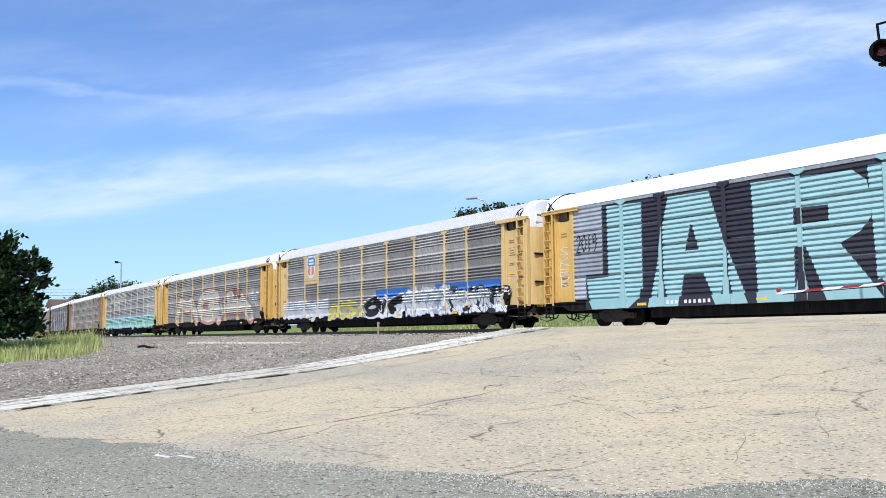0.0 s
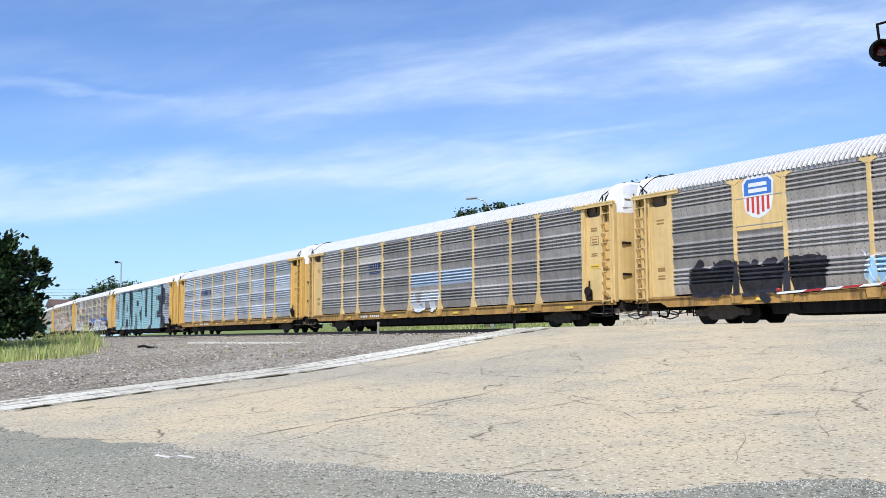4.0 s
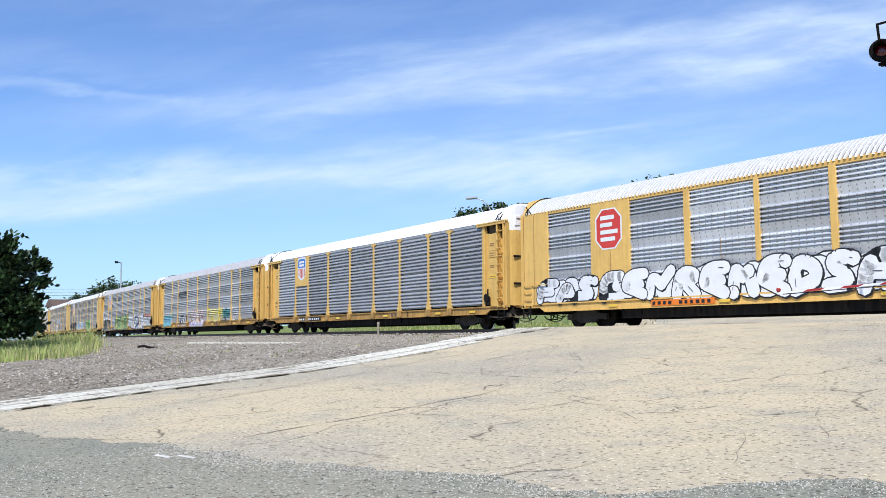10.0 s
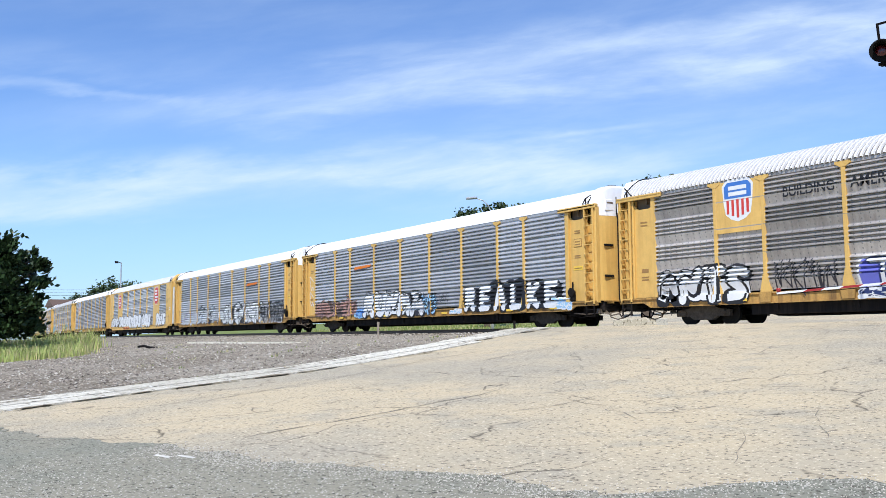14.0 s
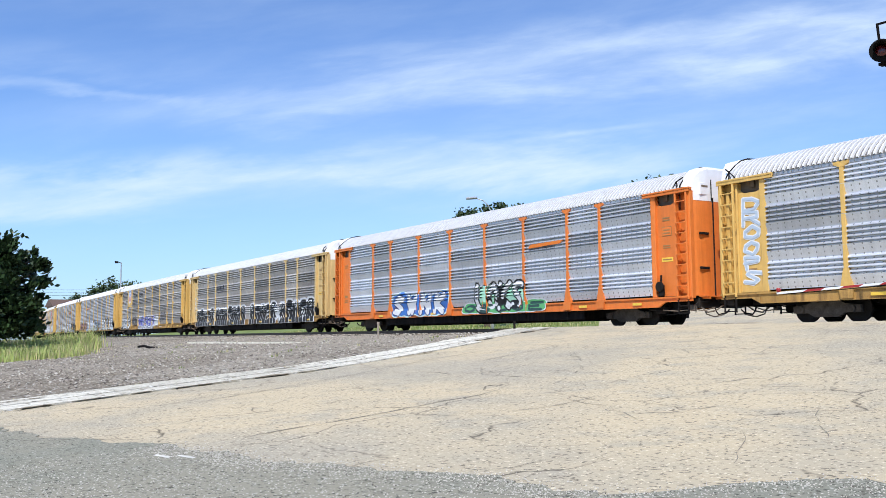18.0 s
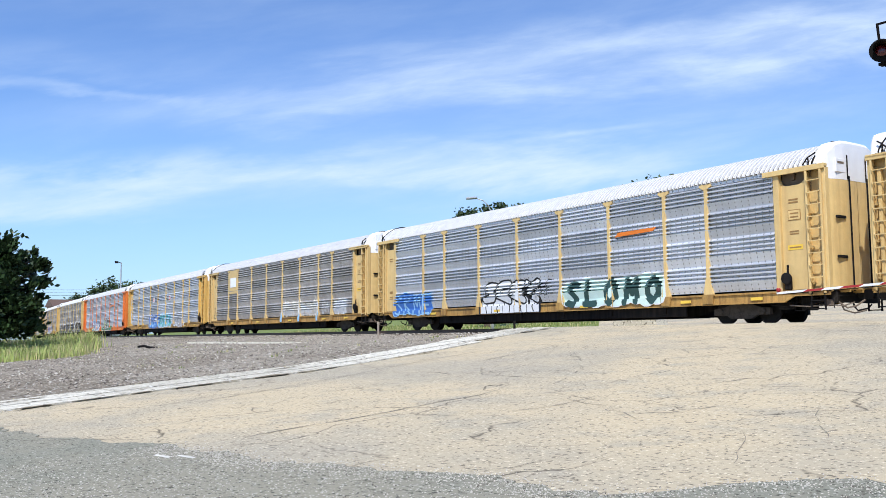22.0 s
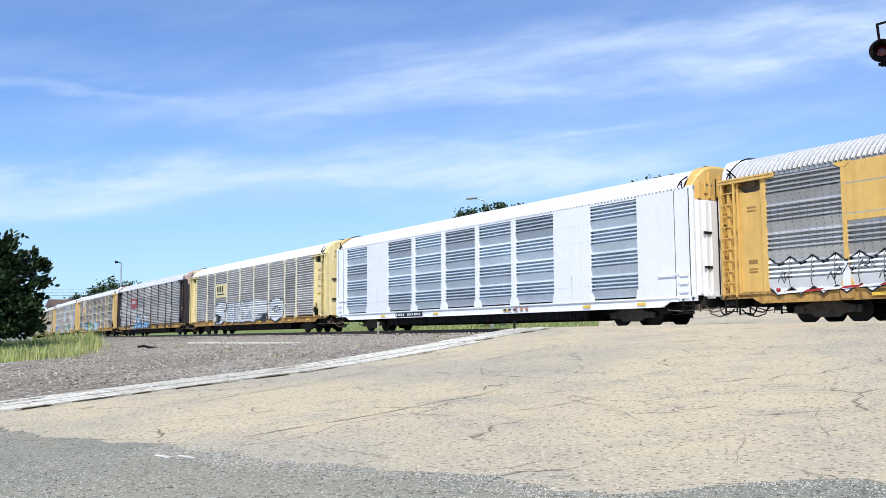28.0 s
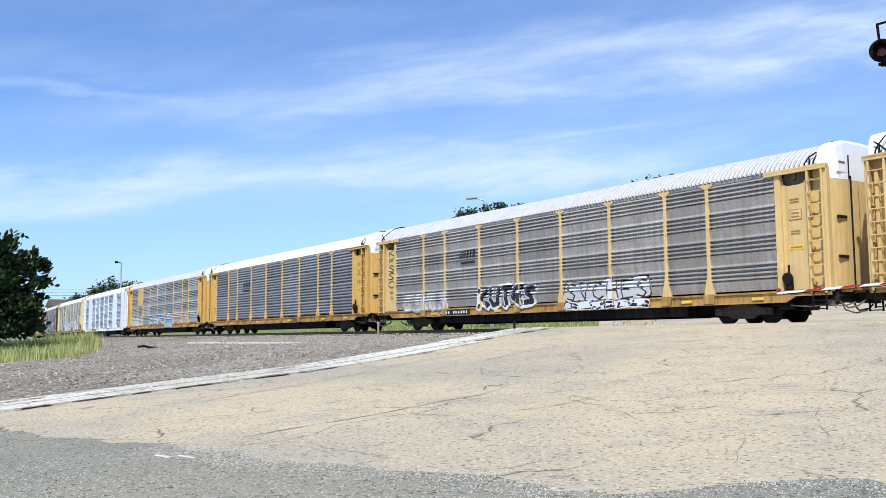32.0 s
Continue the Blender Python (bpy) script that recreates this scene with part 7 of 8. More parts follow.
spec(7, "yellow-sided auto-carrier railcar with red octagonal emblems", sheet=SHEET_P, roof="silver", closed="yellow", sill=YELLOW, cap=YELLOW, door=GALV)
spec(8, "white-roofed auto-carrier railcar with white and black graffiti", sheet=SHEET_G, flutes=True)
spec(9, "white-roofed auto-carrier railcar with bold white graffiti letters", sheet=SHEET_G, flutes=True)
spec(10, "grey auto-carrier railcar with a shield emblem and purple graffiti", sheet=SHEET_B, roof="silver")
spec(11, "grey auto-carrier railcar with black bubble graffiti", sheet=SHEET_B, roof="silver", trim=YELLOW2)
spec(12, "auto-carrier railcar with bright orange posts and ends", sheet=SHEET_L, roof="silver", trim=ORANGE, sill=ORANGE, feet=ORANGE)
spec(13, "bright grey auto-carrier railcar with blue graffiti", sheet=SHEET_L, roof="silver")
spec(14, "brown weathered auto-carrier railcar with a repainted white patch", sheet=SHEET_B, roof="silver", trim=YELLOW2)
spec(15, "grey auto-carrier railcar with dark letters on mint paint", sheet=SHEET_L, roof="silver", trim=YELLOW2)
spec(16, "brown weathered auto-carrier railcar with pale blue graffiti", sheet=SHEET_B, roof="silver", trim=YELLOW2)
spec(17, "dark brown auto-carrier railcar with a red emblem board", sheet=SHEET_B, roof="silver", flutes="close", trim=BROWN, feet=BROWN, cap=mat("rusty_pink_cap", (0.50, 0.36, 0.30), 0.7, streak=0.6))
spec(18, "grey auto-carrier railcar with lemon yellow posts and board", sheet=SHEET_B, flutes="close", trim=PALE, cap=PALE, posts={i: CREAM for i in range(8)})
spec(19, "clean white auto-carrier railcar with blue-grey screens", sheet=SHEET_W, roof="ribbed white", closed="white", trim=WHITE, sill=WHITE, cap=YELLOW, door=WHITE)
spec(20, "grey auto-carrier railcar with blank yellow board and graffiti", sheet=SHEET_G, roof="silver")
spec(21, "white-roofed auto-carrier railcar with clean grey screens", sheet=SHEET_G, flutes=True, ridges=FLUTE_D)
spec(22, "brown weathered auto-carrier railcar with white graffiti", sheet=SHEET_B, roof="silver", trim=YELLOW2)
spec(23, "grey auto-carrier railcar with dull yellow ends", sheet=SHEET_G, roof="silver", trim=YELLOW2)
spec(24, "grey auto-carrier railcar with dull yellow ends", sheet=SHEET_B, roof="silver", trim=YELLOW2)


# ---- crossing gear ----
RED = mat("red_reflective_sheeting", (0.36, 0.03, 0.03), 0.4, var=0.06)
GLASS_RED = mat("dark_red_signal_lens", (0.075, 0.006, 0.008), 0.25, var=0.05, bump=0.0, spec=0.6)
GALV = mat("galvanised_pole", (0.48, 0.49, 0.50), 0.45, 0.5, var=0.1)
WOOD = mat("weathered_post_wood", (0.36, 0.30, 0.24), 0.85, var=0.25, streak=0.3)


def build_gate():
    g = new("crossing_gate")
    tagged(g, "lowered crossing gate arm with red and white stripes", "crossing gate")
    g.location = (-3.2, 21.3, road_z(21.3))
    base = road_z(21.3)
    z = 0.80 - base
    x, i = -11.57, 0
    lean = pose(-11.57, 0, z - 0.075, 0, -2.1, 0) @ Matrix.Translation((11.57, 0, -z))
    while x < -0.7:
        x1 = min(x + (0.85 if i == 0 else 0.52), -0.7)
        bm = bmesh.new()
        # slanted joints between the stripes
        prism(bm, [(x - 0.07 * (i > 0), z - 0.028), (x1 - 0.07, z - 0.028), (x1 + 0.07, z + 0.028), (x + 0.07 * (i > 0), z + 0.028)], -0.022, 0.022)
        put("arm_stripe", mesh_of(bm, "arm_stripe", [RED if i % 2 else WHITE]), g, lean)
        x, i = x1, i + 1
    for k, px in enumerate((-11.52, -8.2, -4.6)):
        bm = bmesh.new()
        lathe(bm, [(-0.05, 0.04), (-0.04, 0.05), (0.04, 0.05), (0.05, 0.04)], "y", 12, (px, 0, z + 0.09))
        box(bm, px - 0.03, px + 0.03, -0.03, 0.03, z + 0.03, z + 0.07)
        put("arm_light", mesh_of(bm, "arm_light", [RED]), g, lean, "small red gate arm lamp")
    bm = bmesh.new()
    tube(bm, [(-11.4, 0, z - 0.04), (-6, 0, z - 0.075), (-0.9, 0, z - 0.05)], 0.012, 5)
    put("arm_cable", mesh_of(bm, "arm_cable", [BLACK]), g, lean)
    bm = bmesh.new()
    lathe(bm, [(0.0, 0.30), (0.06, 0.30), (0.10, 0.11), (1.6, 0.10)], "z", 16)
    put("mast", mesh_of(bm, "mast", [GALV]), g)
    bm = bmesh.new()
    box(bm, -0.30, 0.30, -0.22, 0.22, z - 0.35, z + 0.30, 0.04)
    put("gate_motor_box", mesh_of(bm, "gate_motor_box", [GALV]), g)
    bm = bmesh.new()
    prism(bm, [(0.3, z - 0.1), (1.3, z - 0.22), (1.3, z + 0.22), (0.3, z + 0.1)], -0.06, 0.06)
    put("counterweight", mesh_of(bm, "counterweight", [BLACK]), g)
    for (ax, bx) in ((-0.7, -0.25),):
        bm = bmesh.new()
        box(bm, ax, bx, -0.05, 0.05, z - 0.07, z + 0.07, 0.01)
        put("arm_bracket", mesh_of(bm, "arm_bracket", [GALV]), g)


def build_signal():
    s = new("crossing_signal")
    base = road_z(21.9)
    s.location = (-5.1, 21.9, base)
    tagged(s, "cantilever crossing signal with round black flashing-light heads", "crossing signal")
    bm = bmesh.new()
    lathe(bm, [(0.0, 0.40), (0.10, 0.40), (0.14, 0.16), (7.9, 0.12), (7.95, 0.05)], "z", 18)
    put("mast", mesh_of(bm, "mast", [GALV], True), s)
    for dz in (7.05, 7.65):
        bm = bmesh.new()
        tube(bm, [(0, 0, dz), (-6.45, 0, dz + 0.02)], 0.055, 8)
        put("arm_tube", mesh_of(bm, "arm_tube", [SIGNAL_BLACK]), s)
    for k in range(7):
        bm = bmesh.new()
        tube(bm, [(-0.2 - k * 0.95, 0, 7.05), (-0.65 - k * 0.95, 0, 7.66)], 0.022, 5)
        put("lattice_bar", mesh_of(bm, "lattice_bar", [SIGNAL_BLACK]), s)
    bm = bmesh.new()
    tube(bm, [(-6.45, 0, 7.66), (-6.85, -0.02, 7.66)], 0.03, 6)
    tube(bm, [(-6.83, -0.02, 7.68), (-6.78, -0.05, 7.2)], 0.035, 6)
    put("drop_bracket", mesh_of(bm, "drop_bracket", [SIGNAL_BLACK]), s)
    for cx, sgn in ((-6.88, 1), (-5.9, 1)):
        head = new("signal_head")
        head.parent = s
        head.location = (cx + 0.18, -0.10, 6.93)
        head.rotation_euler = (0, 0, radians(27))
        tagged(head, "round black background disc with a hooded red lens")
        bm = bmesh.new()
        lathe(bm, [(-0.01, 0.30), (0.01, 0.30)], "y", 28)
        put("disc", mesh_of(bm, "disc", [SIGNAL_BLACK]), head)
        bm = bmesh.new()
        lathe(bm, [(-0.02, 0.19), (0.16, 0.14), (0.20, 0.06)], "y", 18)
        put("lamp_housing", mesh_of(bm, "lamp_housing", [SIGNAL_BLACK]), head)
        bm = bmesh.new()
        lathe(bm, [(-0.060, 0.02), (-0.052, 0.09), (-0.030, 0.152), (-0.012, 0.155)], "y", 24)
        put("lens", mesh_of(bm, "lens", [GLASS_RED], True), head, None, "unlit dark red lens")
        # hood over the upper half of the lens
        bm = bmesh.new()
        rows = []
        for y in (-0.012, -0.36):
            rows.append([bm.verts.new((0.20 * math.cos(a), y + (0.12 * (1 - math.sin(a)) if y < -0.1 and math.sin(a) < 1 else 0), 0.17 * math.sin(a))) for a in [radians(d) for d in range(-30, 211, 12)]])
        for i in range(len(rows[0]) - 1):
            bm.faces.new((rows[0][i], rows[0][i + 1], rows[1][i + 1], rows[1][i]))
        ho = put("hood", mesh_of(bm, "hood", [SIGNAL_BLACK]), head)
        md = ho.modifiers.new("thick", "SOLIDIFY")
        md.thickness = 0.008
    bm = bmesh.new()
    box(bm, -6.86, -6.64, -0.02, 0.16, 6.58, 6.66, 0.01)
    tube(bm, [(-6.75, 0.05, 6.62), (-6.45, 0.05, 6.30), (-6.1, 0.05, 6.2)], 0.04, 6)
    put("lower_bracket", mesh_of(bm, "lower_bracket", [SIGNAL_BLACK]), s)


def build_posts():
    for x, y, h, lab in ((-34.3, 20.4, 0.75, "short weathered marker post beside the ballast"), (-27.9, 22.9, 0.55, "short dark marker post at the crossing edge")):
        bm = bmesh.new()
        z = ground_z(x, y) - 0.05
        box(bm, x - 0.045, x + 0.045, y - 0.03, y + 0.03, z, z + h + 0.05, 0.008)
        box(bm, x - 0.055, x + 0.055, y - 0.04, y + 0.04, z + h - 0.05, z + h + 0.07, 0.01)
        tagged(put("marker_post", mesh_of(bm, "marker_post", [WOOD if h > 0.6 else BLACK])), lab, "post")
    # a worn tyre tread lying flat in the gravel
    bm = bmesh.new()
    pts = [(-48.2 + 1.2 * t, 14.0 + 0.55 * t + 0.12 * math.sin(t * 7), ground_z(-47, 14.2) + 0.10 + 0.05 * math.sin(t * 5)) for t in [i / 10 for i in range(11)]]
    tube(bm, pts, 0.065, 7)
    tagged(put("tyre_tread", mesh_of(bm, "tyre_tread", [BLACK])), "dark curl of torn tyre tread on gravel", "debris")
    bm = bmesh.new()
    box(bm, -50.0, -37.0, 17.25, 18.3, ground_z(-44, 17.7) - 0.2, ground_z(-44, 17.7) + 0.06, 0.02)
    tagged(put("old_pavement", mesh_of(bm, "old_pavement", [CONCRETE])), "pale slab of old paving in the gravel", "pavement", kind="structure")
    # low concrete block just behind the line
    bm = bmesh.new()
    box(bm, -34.0, -31.0, 34.6, 35.5, -0.2, 0.50, 0.03)
    tagged(put("concrete_block", mesh_of(bm, "concrete_block", [CONCRETE])), "pale low concrete block beyond the rails", "block")


def build_island():
    """A low kerbed traffic island on the road beyond the line."""
    ob = new("traffic_island")
    ob.location = (-27.7, 36.3, road_z(36.3))
    tagged(ob, "low pale traffic island with a worn kerb beyond the crossing", "traffic island")
    bm = bmesh.new()
    rows = []
    for z, k in ((-0.1, 1.0), (0.13, 1.0), (0.16, 0.97)):
        rows.append([bm.verts.new((2.0 * k * math.cos(a), 0.8 * k * math.sin(a), z)) for a in [i * math.tau / 28 for i in range(28)]])
    for a, b in zip(rows, rows[1:]):
        for i in range(28):
            bm.faces.new((a[i], a[(i + 1) % 28], b[(i + 1) % 28], b[i]))
    bm.faces.new(rows[-1])
    put("kerb", mesh_of(bm, "kerb", [CONCRETE]), ob)
    bm = bmesh.new()
    lathe(bm, [(0.15, 1.0), (0.19, 0.92), (0.20, 0.3)], "z", 24)
    put("island_fill", mesh_of(bm, "island_fill", [GRAVEL]), ob, Matrix.Diagonal((1.7, 0.6, 1, 1)))


# ---- plants ----
LEAF = mat("dark_tree_leaf", (0.028, 0.054, 0.017), 0.5, var=0.7, scale=0.8, bump=0, rnd=0.1)
LEAF2 = mat("far_tree_leaf", (0.050, 0.080, 0.028), 0.65, var=0.45, scale=0.5, bump=0, rnd=0.1)
BARK = mat("tree_bark", (0.10, 0.075, 0.055), 0.9, var=0.3, fine=12, bump=0.6, dist=0.02)
BLADE = mat("tall_grass_blade", (0.36, 0.43, 0.13), 0.7, var=0.4, scale=0.9, bump=0, rnd=0)
STRAW = mat("dry_grass_blade", (0.50, 0.45, 0.22), 0.75, var=0.3, scale=0.9, bump=0, rnd=0)
WEED = mat("low_green_weed", (0.16, 0.21, 0.05), 0.7, var=0.4, scale=0.9, bump=0, rnd=0)


def build_tree(x, y, h, lobes, leaves, size, seed, label, leafm=LEAF, trunk=0.16, spiky=False):
    """Trunk with limbs, and a crown of leaf clumps; lobes: (dx, dy, height, radius, squash)."""
    rng = random.Random(seed)
    t = new("tree")
    z0 = min(ground_z(x, y) - 0.1, 0.4)
    t.location = (x, y, z0)
    tagged(t, label, "tree")
    bm = bmesh.new()
    sides = 8
    rings = []
    for i in range(7):
        f = i / 6
        r = trunk * (1.25 - 0.9 * f) * (1.5 if i == 0 else 1)
        rings.append([bm.verts.new((0.15 * math.sin(f * 4 + seed) + r * math.cos(k * math.tau / sides), 0.1 * math.sin(f * 3) + r * math.sin(k * math.tau / sides), f * h * 0.85)) for k in range(sides)])
    for a, b in zip(rings, rings[1:]):
        for k in range(sides):
            bm.faces.new((a[k], a[(k + 1) % sides], b[(k + 1) % sides], b[k]))
    put("trunk", mesh_of(bm, "trunk", [BARK], True), t)
    bm = bmesh.new()
    for dx, dy, hz, r, q in lobes:
        s = max(0.15, min(0.8, (hz - r * 0.6) / h)) * h * 0.8
        tube(bm, [(0, 0, s), (dx * 0.5, dy * 0.5, (s + hz) / 2 + 0.2), (dx, dy, hz)], trunk * 0.28, 5)
    put("limbs", mesh_of(bm, "limbs", [BARK]), t)
    verts, faces = [], []
    total = sum(l[3] ** 2 for l in lobes)
    for dx, dy, hz, r, q in lobes:
        n = int(leaves * r * r / total)
        clumps = [(rng.gauss(0, 1), rng.gauss(0, 1), rng.gauss(0, 1)) for _ in range(max(6, int(14 * r)))]
        for _ in range(n):
            cx, cy, cz = rng.choice(clumps)
            l = math.sqrt(cx * cx + cy * cy + cz * cz) or 1
            k = r * rng.uniform(0.62, 1.0) * (1.12 if rng.random() < 0.1 else 1.0)
            px = dx + cx / l * k + rng.gauss(0, 0.13 * r)
            py = dy + cy / l * k + rng.gauss(0, 0.13 * r)
            pz = hz + (cz / l * k + rng.gauss(0, 0.13 * r)) * q
            if pz < (1.25 if spiky else 0.3):
                continue
            a = Vector((rng.gauss(0, 1), rng.gauss(0, 1), rng.gauss(0, 0.7))).normalized()
            if spiky:
                a = Vector((cx / l + rng.gauss(0, 0.4), cy / l + rng.gauss(0, 0.4), 0.5 + rng.gauss(0, 0.4))).normalized()
            b = a.orthogonal().normalized()
            b.rotate(Matrix.Rotation(rng.uniform(0, 6.28), 3, a))
            s = size * rng.uniform(0.6, 1.3)
            o = Vector((px, py, pz))
            v = len(verts)
            verts += [o, o + a * s * 0.5 + b * s * 0.28, o + a * s, o + a * s * 0.5 - b * s * 0.28]
            faces.append((v, v + 1, v + 2, v + 3))
    cr = put("crown", raw("crown", [tuple(v) for v in verts], faces, [leafm]), t)
    return t


def blades(name, label, spots, material_of, seed, category="grass"):
    """Many thin bent blades as one stuff object; spots: (x, y, count, spread, height)."""
    rng = random.Random(seed)
    verts, faces, idx = [], [], []
    for x, y, n, spread, hgt in spots:
        for _ in range(n):
            px, py = x + rng.gauss(0, spread), y + rng.gauss(0, spread)
            pz = ground_z(px, py) - 0.02
            a = rng.uniform(0, math.tau)
            h = hgt * rng.uniform(0.5, 1.15)
            w = rng.uniform(0.012, 0.03)
            lx, ly = math.cos(a), math.sin(a)
            bend = rng.uniform(0.05, 0.45) * h
            d = rng.uniform(0, math.tau)
            ex, ey = math.cos(d) * bend, math.sin(d) * bend
            v = len(verts)
            verts += [(px - lx * w, py - ly * w, pz), (px + lx * w, py + ly * w, pz), (px + ex * 0.4 + lx * w * 0.7, py + ey * 0.4 + ly * w * 0.7, pz + h * 0.6), (px + ex * 0.4 - lx * w * 0.7, py + ey * 0.4 - ly * w * 0.7, pz + h * 0.6), (px + ex, py + ey, pz + h)]
            faces += [(v, v + 1, v + 2, v + 3), (v + 3, v + 2, v + 4)]
            m = material_of(rng)
            idx += [m, m]
    ob = put(name, raw(name, verts, faces, [BLADE, STRAW, WEED], idx))
    tagged(ob, label, category, kind="stuff")


def build_plants():
    # the dark tree at the edge of the yard
    build_tree(-52.6, 6.6, 6.6, [(0.2, 0.2, 4.1, 2.1, 1.1), (1.0, 1.6, 3.4, 1.7, 1.0), (0.4, 1.0, 5.4, 1.5, 0.95), (-0.7, -0.4, 5.7, 1.2, 0.9), (-1.4, -1.4, 4.7, 2.3, 1.0), (1.3, 2.5, 5.3, 0.7, 0.8), (0.8, 1.7, 1.9, 1.5, 0.9), (-0.6, 0.6, 2.0, 2.0, 0.9), (1.2, 2.6, 4.6, 0.95, 0.8), (-2.2, -2.6, 2.4, 2.2, 1.0), (0.9, 2.5, 3.0, 0.9, 0.7)], 26000, 0.31, 5, "dark green bushy tree at the yard's edge", LEAF, 0.2, True)
    # trees behind the line
    build_tree(-59.6, 46.2, 10.6, [(-1.4, -1.0, 8.9, 1.5, 0.8), (0.4, 0.6, 9.4, 1.4, 0.8), (1.6, 1.4, 9.8, 1.0, 0.7), (0.0, 0.0, 7.0, 2.6, 1.0), (1.9, 2.0, 9.6, 0.9, 0.8)], 5200, 0.30, 6, "green leafy tree behind the railway line", LEAF2, 0.25)
    build_tree(-50.6, 55.3, 12.9, [(-1.0, -0.9, 11.0, 1.2, 0.8), (0.5, 0.6, 11.5, 1.2, 0.7), (1.4, 1.3, 12.1, 0.7, 0.6), (0, 0, 8.5, 2.8, 1.0)], 4200, 0.30, 7, "tall green tree behind the railway line", LEAF2, 0.28)
    rng = random.Random(11)
    for i in range(13):
        f = i / 12
        x, y = -293.0 + 5.8 * f + rng.uniform(-2, 2), 63.5 + 20.5 * f + rng.uniform(-1, 1)
        h = (12.5 + 6.0 * min(1, f * 2.0)) * rng.uniform(0.9, 1.04) if f < 0.55 else 17.6 * rng.uniform(0.94, 1.02)
        build_tree(x, y, h, [(0, 0, h * 0.72, h * 0.27, 0.9), (rng.uniform(-2, 2), rng.uniform(-2, 2), h * 0.5, h * 0.3, 0.9), (rng.uniform(-1, 1), 1.0, h * 0.35, h * 0.3, 0.9)], 1700, 1.0, 20 + i, "distant green tree in a row beyond the train", LEAF2, 0.2)
    # tall grass before the tree, weeds along the edges
    rng = random.Random(3)
    spots = []
    for _ in range(620):
        u, v = rng.random(), rng.random()
        spots.append((-46.0 - 14 * u, 3.6 + 7.0 * v + 3.2 * u * v + 0.8 * u, 40, 0.35, (0.42 + 0.6 * u) * rng.uniform(0.6, 1.4)))
    blades("tall_grass", "tall green and straw-coloured grass on the gravel's edge", spots, lambda r: 0 if r.random() < 0.72 else 1, 4)
    spots = []
    for _ in range(150):
        y = rng.uniform(3, 22)
        spots.append((strip_x(y) + rng.choice((0.08, -1.35, -1.3)) + rng.gauss(0, 0.05), y, rng.choice((3, 5, 9)), 0.10, 0.10))
    for _ in range(70):
        spots.append((rng.uniform(-60, -27), rng.uniform(8, 23), 7, 0.15, 0.10))
    blades("edge_weeds", "small green weeds along the concrete strip", spots, lambda r: 2 if r.random() < 0.6 else 1, 8)
    spots = []
    for _ in range(900):
        x = rng.uniform(-95, -14)
        y = rng.uniform(32.5, 52) + bend_y(x)
        if x > -30.0 - 1.0 * (y - 29):
            continue
        spots.append((x, y, 13, 0.5, 0.32))
    blades("meadow_grass", "low meadow grass beyond the railway line", spots, lambda r: 2 if r.random() < 0.7 else 1, 9)


def build_stones():
    rng = random.Random(21)
    verts, faces, tone = [], [], []
    octa = [(0, 2, 4), (2, 1, 4), (1, 3, 4), (3, 0, 4), (2, 0, 5), (1, 2, 5), (3, 1, 5), (0, 3, 5)]

    def stone(x, y, z, s):
        v = len(verts)
        for a, b, c in ((1, 0, 0), (-1, 0, 0), (0, 1, 0), (0, -1, 0), (0, 0, 1), (0, 0, -0.6)):
            verts.append((x + a * s * rng.uniform(0.6, 1.3), y + b * s * rng.uniform(0.6, 1.3), z + c * s * rng.uniform(0.5, 0.9)))
        faces.extend(tuple(v + i for i in f) for f in octa)
        tone.extend([rng.choice((0, 0, 0, 0, 0, 0, 1, 2))] * 8)

    for _ in range(15000):
        x, y = rng.uniform(-62, -22), rng.uniform(4, 24.6)
        if x > strip_x(min(y, 23.0)) - 1.4:
            continue
        stone(x, y + bend_y(x), ground_z(x, y + bend_y(x)) + 0.01, rng.uniform(0.018, 0.048) * (1.6 if rng.random() < 0.06 else 1))
    for _ in range(7000):
        s = rng.uniform(27, 110)
        p, h = along(s, rng.uniform(-3.4, 2.6))
        stone(p.x, p.y, ground_z(p.x, p.y) + 0.02 + 0.05 * rng.random(), rng.uniform(0.03, 0.065))
    # pale chips worn loose along the edge of the grey asphalt
    gravel = (verts, faces, tone)
    verts, faces, tone = [], [], []
    for _ in range(9000):
        x = rng.uniform(-10.5, -1.0)
        e = apron_edge(x)
        y = e + (rng.gauss(-0.15, 0.18) if rng.random() < 0.45 else -rng.uniform(0.0, 2.6))
        stone(x, y, road_z(y) + 0.014, rng.uniform(0.004, 0.011))
    tone = [1 if t == 0 else t for t in tone]
    tagged(put("loose_chips", raw("loose_chips", verts, faces, [STONE, STONE_PALE, STONE_DARK], tone)), "pale stone chips loose on the grey asphalt", "gravel", kind="stuff")
    verts, faces, tone = gravel
    tagged(put("gravel_stones", raw("gravel_stones", verts, faces, [STONE, STONE_PALE, STONE_DARK], tone)), "loose grey gravel and ballast stones", "gravel", kind="stuff")


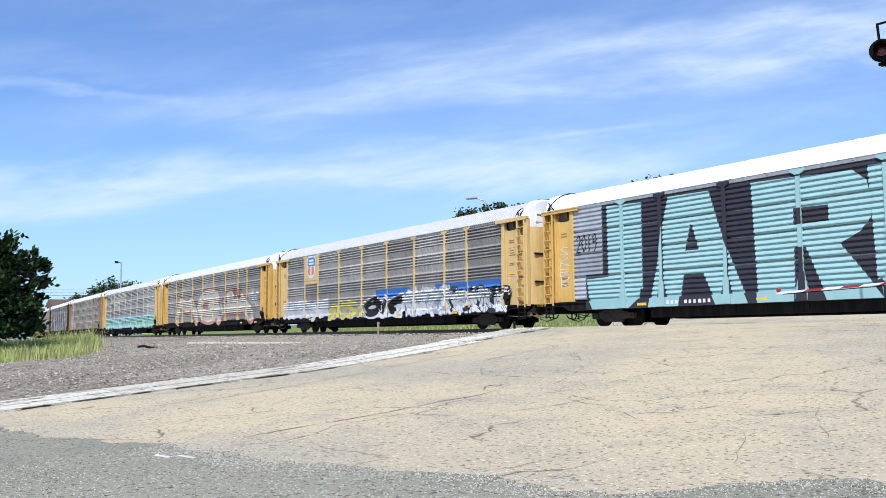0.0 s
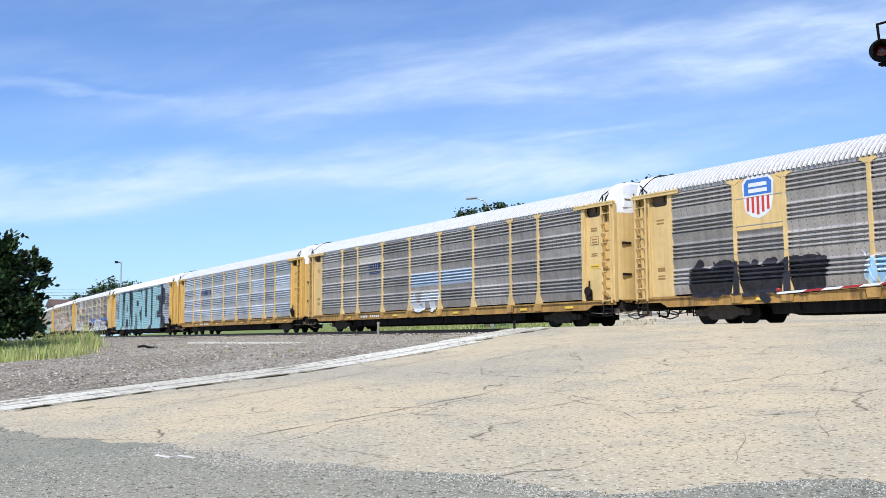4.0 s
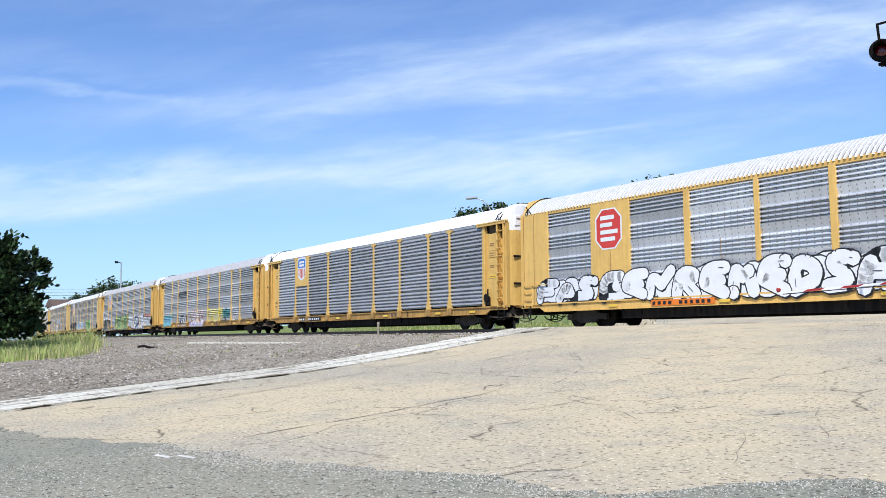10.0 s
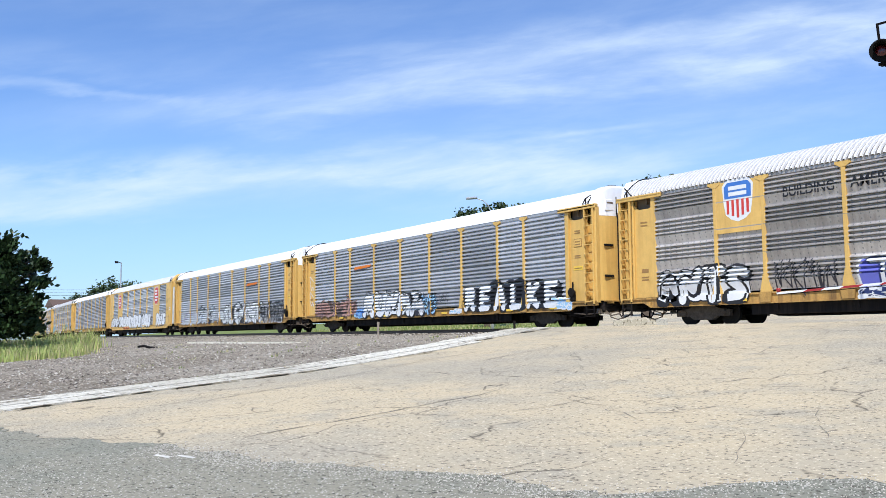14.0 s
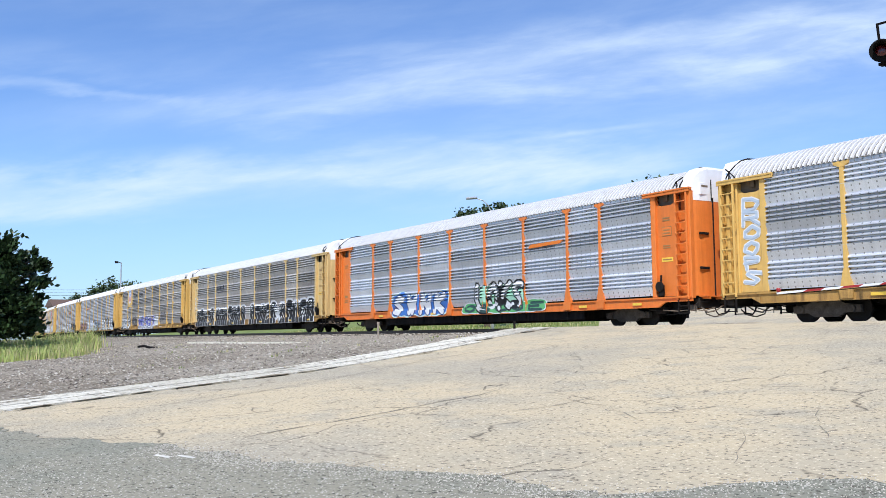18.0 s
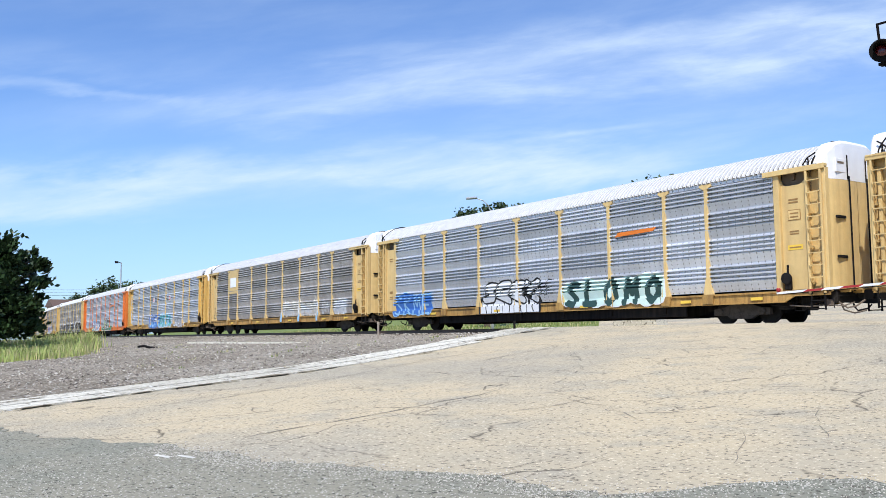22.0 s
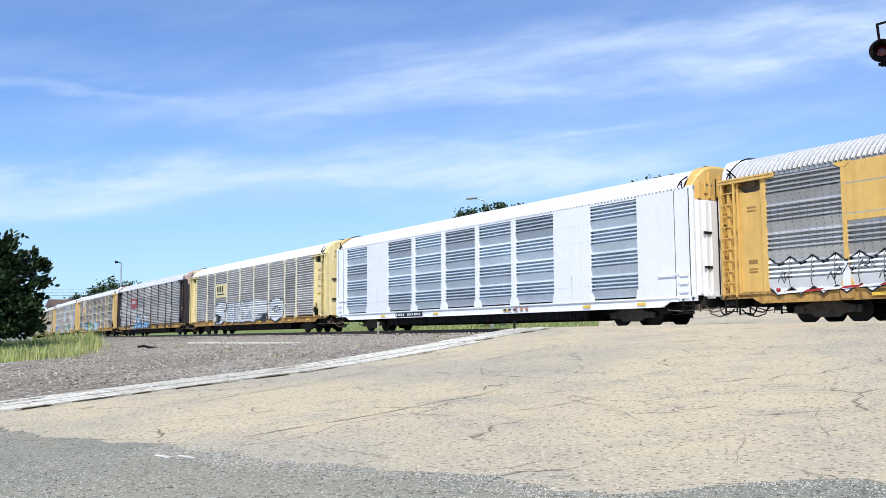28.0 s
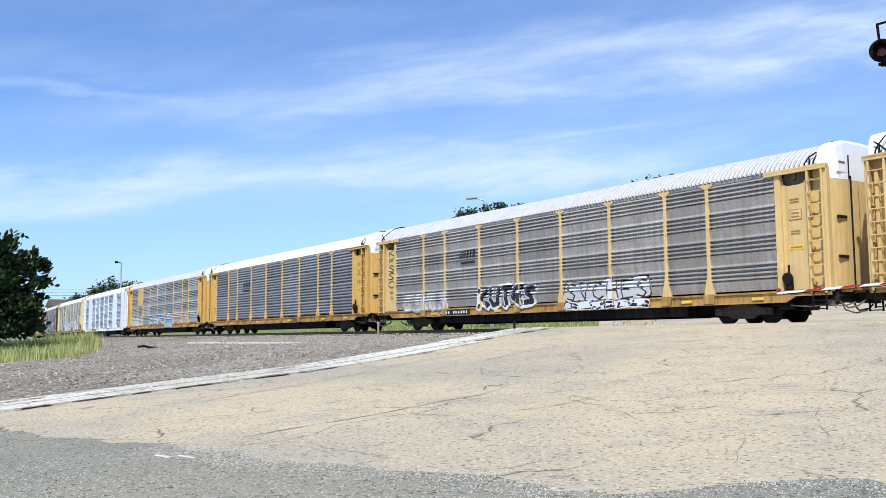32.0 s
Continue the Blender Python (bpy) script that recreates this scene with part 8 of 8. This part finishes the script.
# ---- far off, behind the line ----
def build_backdrop():
    p = new("light_pole")
    p.location = (-154.5, 41.7, 0.4)
    tagged(p, "tall slender light pole far behind the train", "light pole")
    bm = bmesh.new()
    lathe(bm, [(0, 0.22), (0.5, 0.16), (12.1, 0.10)], "z", 8)
    put("shaft", mesh_of(bm, "shaft", [GALV]), p)
    bm = bmesh.new()
    tube(bm, [(0, 0, 12.0), (-0.15, -0.6, 12.15)], 0.06, 5)
    box(bm, -0.35, 0.1, -1.0, -0.5, 11.95, 12.3, 0.04)
    put("lamp_head", mesh_of(bm, "lamp_head", [BLACK]), p)
    # cobra-head street lamp
    s = new("street_lamp")
    s.location = (-48.9, 38.2, 0.0)
    tagged(s, "cobra-head street lamp on a curved arm", "street lamp")
    bm = bmesh.new()
    lathe(bm, [(-0.3, 0.16), (0.6, 0.12), (8.4, 0.07)], "z", 10)
    put("shaft", mesh_of(bm, "shaft", [GALV], True), s)
    bm = bmesh.new()
    tube(bm, [(0, 0, 8.2), (-0.12, -0.16, 8.75), (-0.35, -0.45, 9.10), (-0.62, -0.80, 9.24)], 0.04, 6)
    put("curved_arm", mesh_of(bm, "curved_arm", [GALV]), s)
    bm = bmesh.new()
    box(bm, -0.16, 0.16, -0.42, 0.38, -0.07, 0.09, 0.05)
    ob = put("lamp_head", mesh_of(bm, "lamp_head", [GALV]), s, Matrix.Translation((-0.80, -1.08, 9.26)) @ pose(0, 0, 0, 4, 0, -38))
    # low building with a brown roof
    b = new("building")
    b.location = (-280.0, 59.5, 1.0)
    tagged(b, "low tan building with a dull brown roof", "building")
    TAN, RROOF = mat("tan_wall", (0.38, 0.30, 0.22), 0.85), mat("rust_brown_roof", (0.13, 0.085, 0.065), 0.8, var=0.2)
    bm = bmesh.new()
    box(bm, -5, 5, -3.6, 7, -0.8, 8.2)
    put("wall", mesh_of(bm, "wall", [TAN]), b)
    bm = bmesh.new()
    a = [bm.verts.new(v) for v in ((-5.6, -4.2, 8.2), (5.6, -4.2, 8.2), (5.6, 7.6, 8.2), (-5.6, 7.6, 8.2), (0, -4.2, 10.4), (0, 7.6, 10.4))]
    for f in ((0, 1, 4), (2, 3, 5), (1, 2, 5, 4), (3, 0, 4, 5), (3, 2, 1, 0)):
        bm.faces.new([a[i] for i in f])
    put("roof", mesh_of(bm, "roof", [RROOF]), b)
    for wy in (-2.0, 0.6, 3.2, 5.6):
        w = new("window")
        w.parent = b
        w.location = (5.03, wy, 5.4)
        bm = bmesh.new()
        box(bm, -0.02, 0.04, -0.6, 0.6, -0.7, 0.7, 0.02)
        put("frame", mesh_of(bm, "frame", [WHITE]), w)
        bm = bmesh.new()
        box(bm, 0.02, 0.05, -0.5, 0.5, -0.6, 0.6)
        put("pane", mesh_of(bm, "pane", [DARKGAP]), w)
    # overhead wires
    for k in range(3):
        bm = bmesh.new()
        tube(bm, [(-188.0, 20.0, 9.6 - k * 0.55), (-187.0, 33.0, 9.2 - k * 0.55), (-184.0, 48.0, 9.4 - k * 0.55), (-180.0, 70.0, 10.2 - k * 0.55)], 0.03, 4)
        tagged(put("overhead_wire", mesh_of(bm, "overhead_wire", [BLACK])), "thin dark overhead wire between poles", "wire", group="overhead wires")
    for y in (20.0, 70.0):
        bm = bmesh.new()
        x = -188.0 if y == 20.0 else -180.0
        lathe(bm, [(0.0, 0.18), (10.8, 0.12)], "z", 8, (x, y, 0.3))
        tagged(put("utility_pole", mesh_of(bm, "utility_pole", [WOOD])), "weathered wooden utility pole carrying wires", "utility pole")


# ---- the train ----
PITCH, SPEED, START = 28.856, 20.291, 29.33


def car_place(n, t):
    """Centre of car n at t seconds."""
    return START + SPEED * t - PITCH * n + NUDGE.get(n, 0.3) + SURGE.get(round(t), 0.0) - PITCH / 2


# small differences in coupling slack, car by car, and in speed, second by second
NUDGE = {-1: 0.33, 0: 0.44, 1: 0.41, 2: 0.51, 3: 0.68, 4: 0.72, 5: 0.66, 6: 0.71, 7: 0.85, 8: 0.96, 9: 0.98, 10: 0.97, 11: 1.04, 12: 1.13, 13: 1.12, 14: 1.17, 15: 1.12, 16: 0.97, 17: 0.9, 18: 0.64, 19: 0.36, 20: 0.53, 21: 0.44, 22: 0.31}
SURGE = {0: 0.12, 1: -0.09, 3: -0.3, 6: 0.06, 7: -0.09, 8: -0.05, 9: -0.27, 10: 0.3, 12: 0.1, 13: -0.29, 14: -0.4, 17: -0.06, 18: 0.06, 19: -0.21, 20: 0.37, 21: 0.08, 22: 0.15, 24: -0.29, 25: 0.7, 28: -0.3, 29: -0.38, 30: 0.34}
CARS = {}


def build_train():
    for n in range(-9, 25):
        CARS[n] = build_car(SPECS.get(n, dict(label="grey auto-carrier railcar with faded yellow posts", roof="white")))


def motions():
    """The train runs off to the left at an even speed."""
    for n, car in CARS.items():
        rows = []
        for k in range(33):
            p, h = along(car_place(n, float(k)))
            rows.append((float(k), Matrix.Translation(p) @ pose(0, 0, 0, 0, 0, math.degrees(h))))
        walk(car, rows)


build_ground()
build_road()
build_cracks()
build_track()
build_train()
build_gate()
build_signal()
build_posts()
build_island()
build_backdrop()
build_plants()
build_stones()
motions()
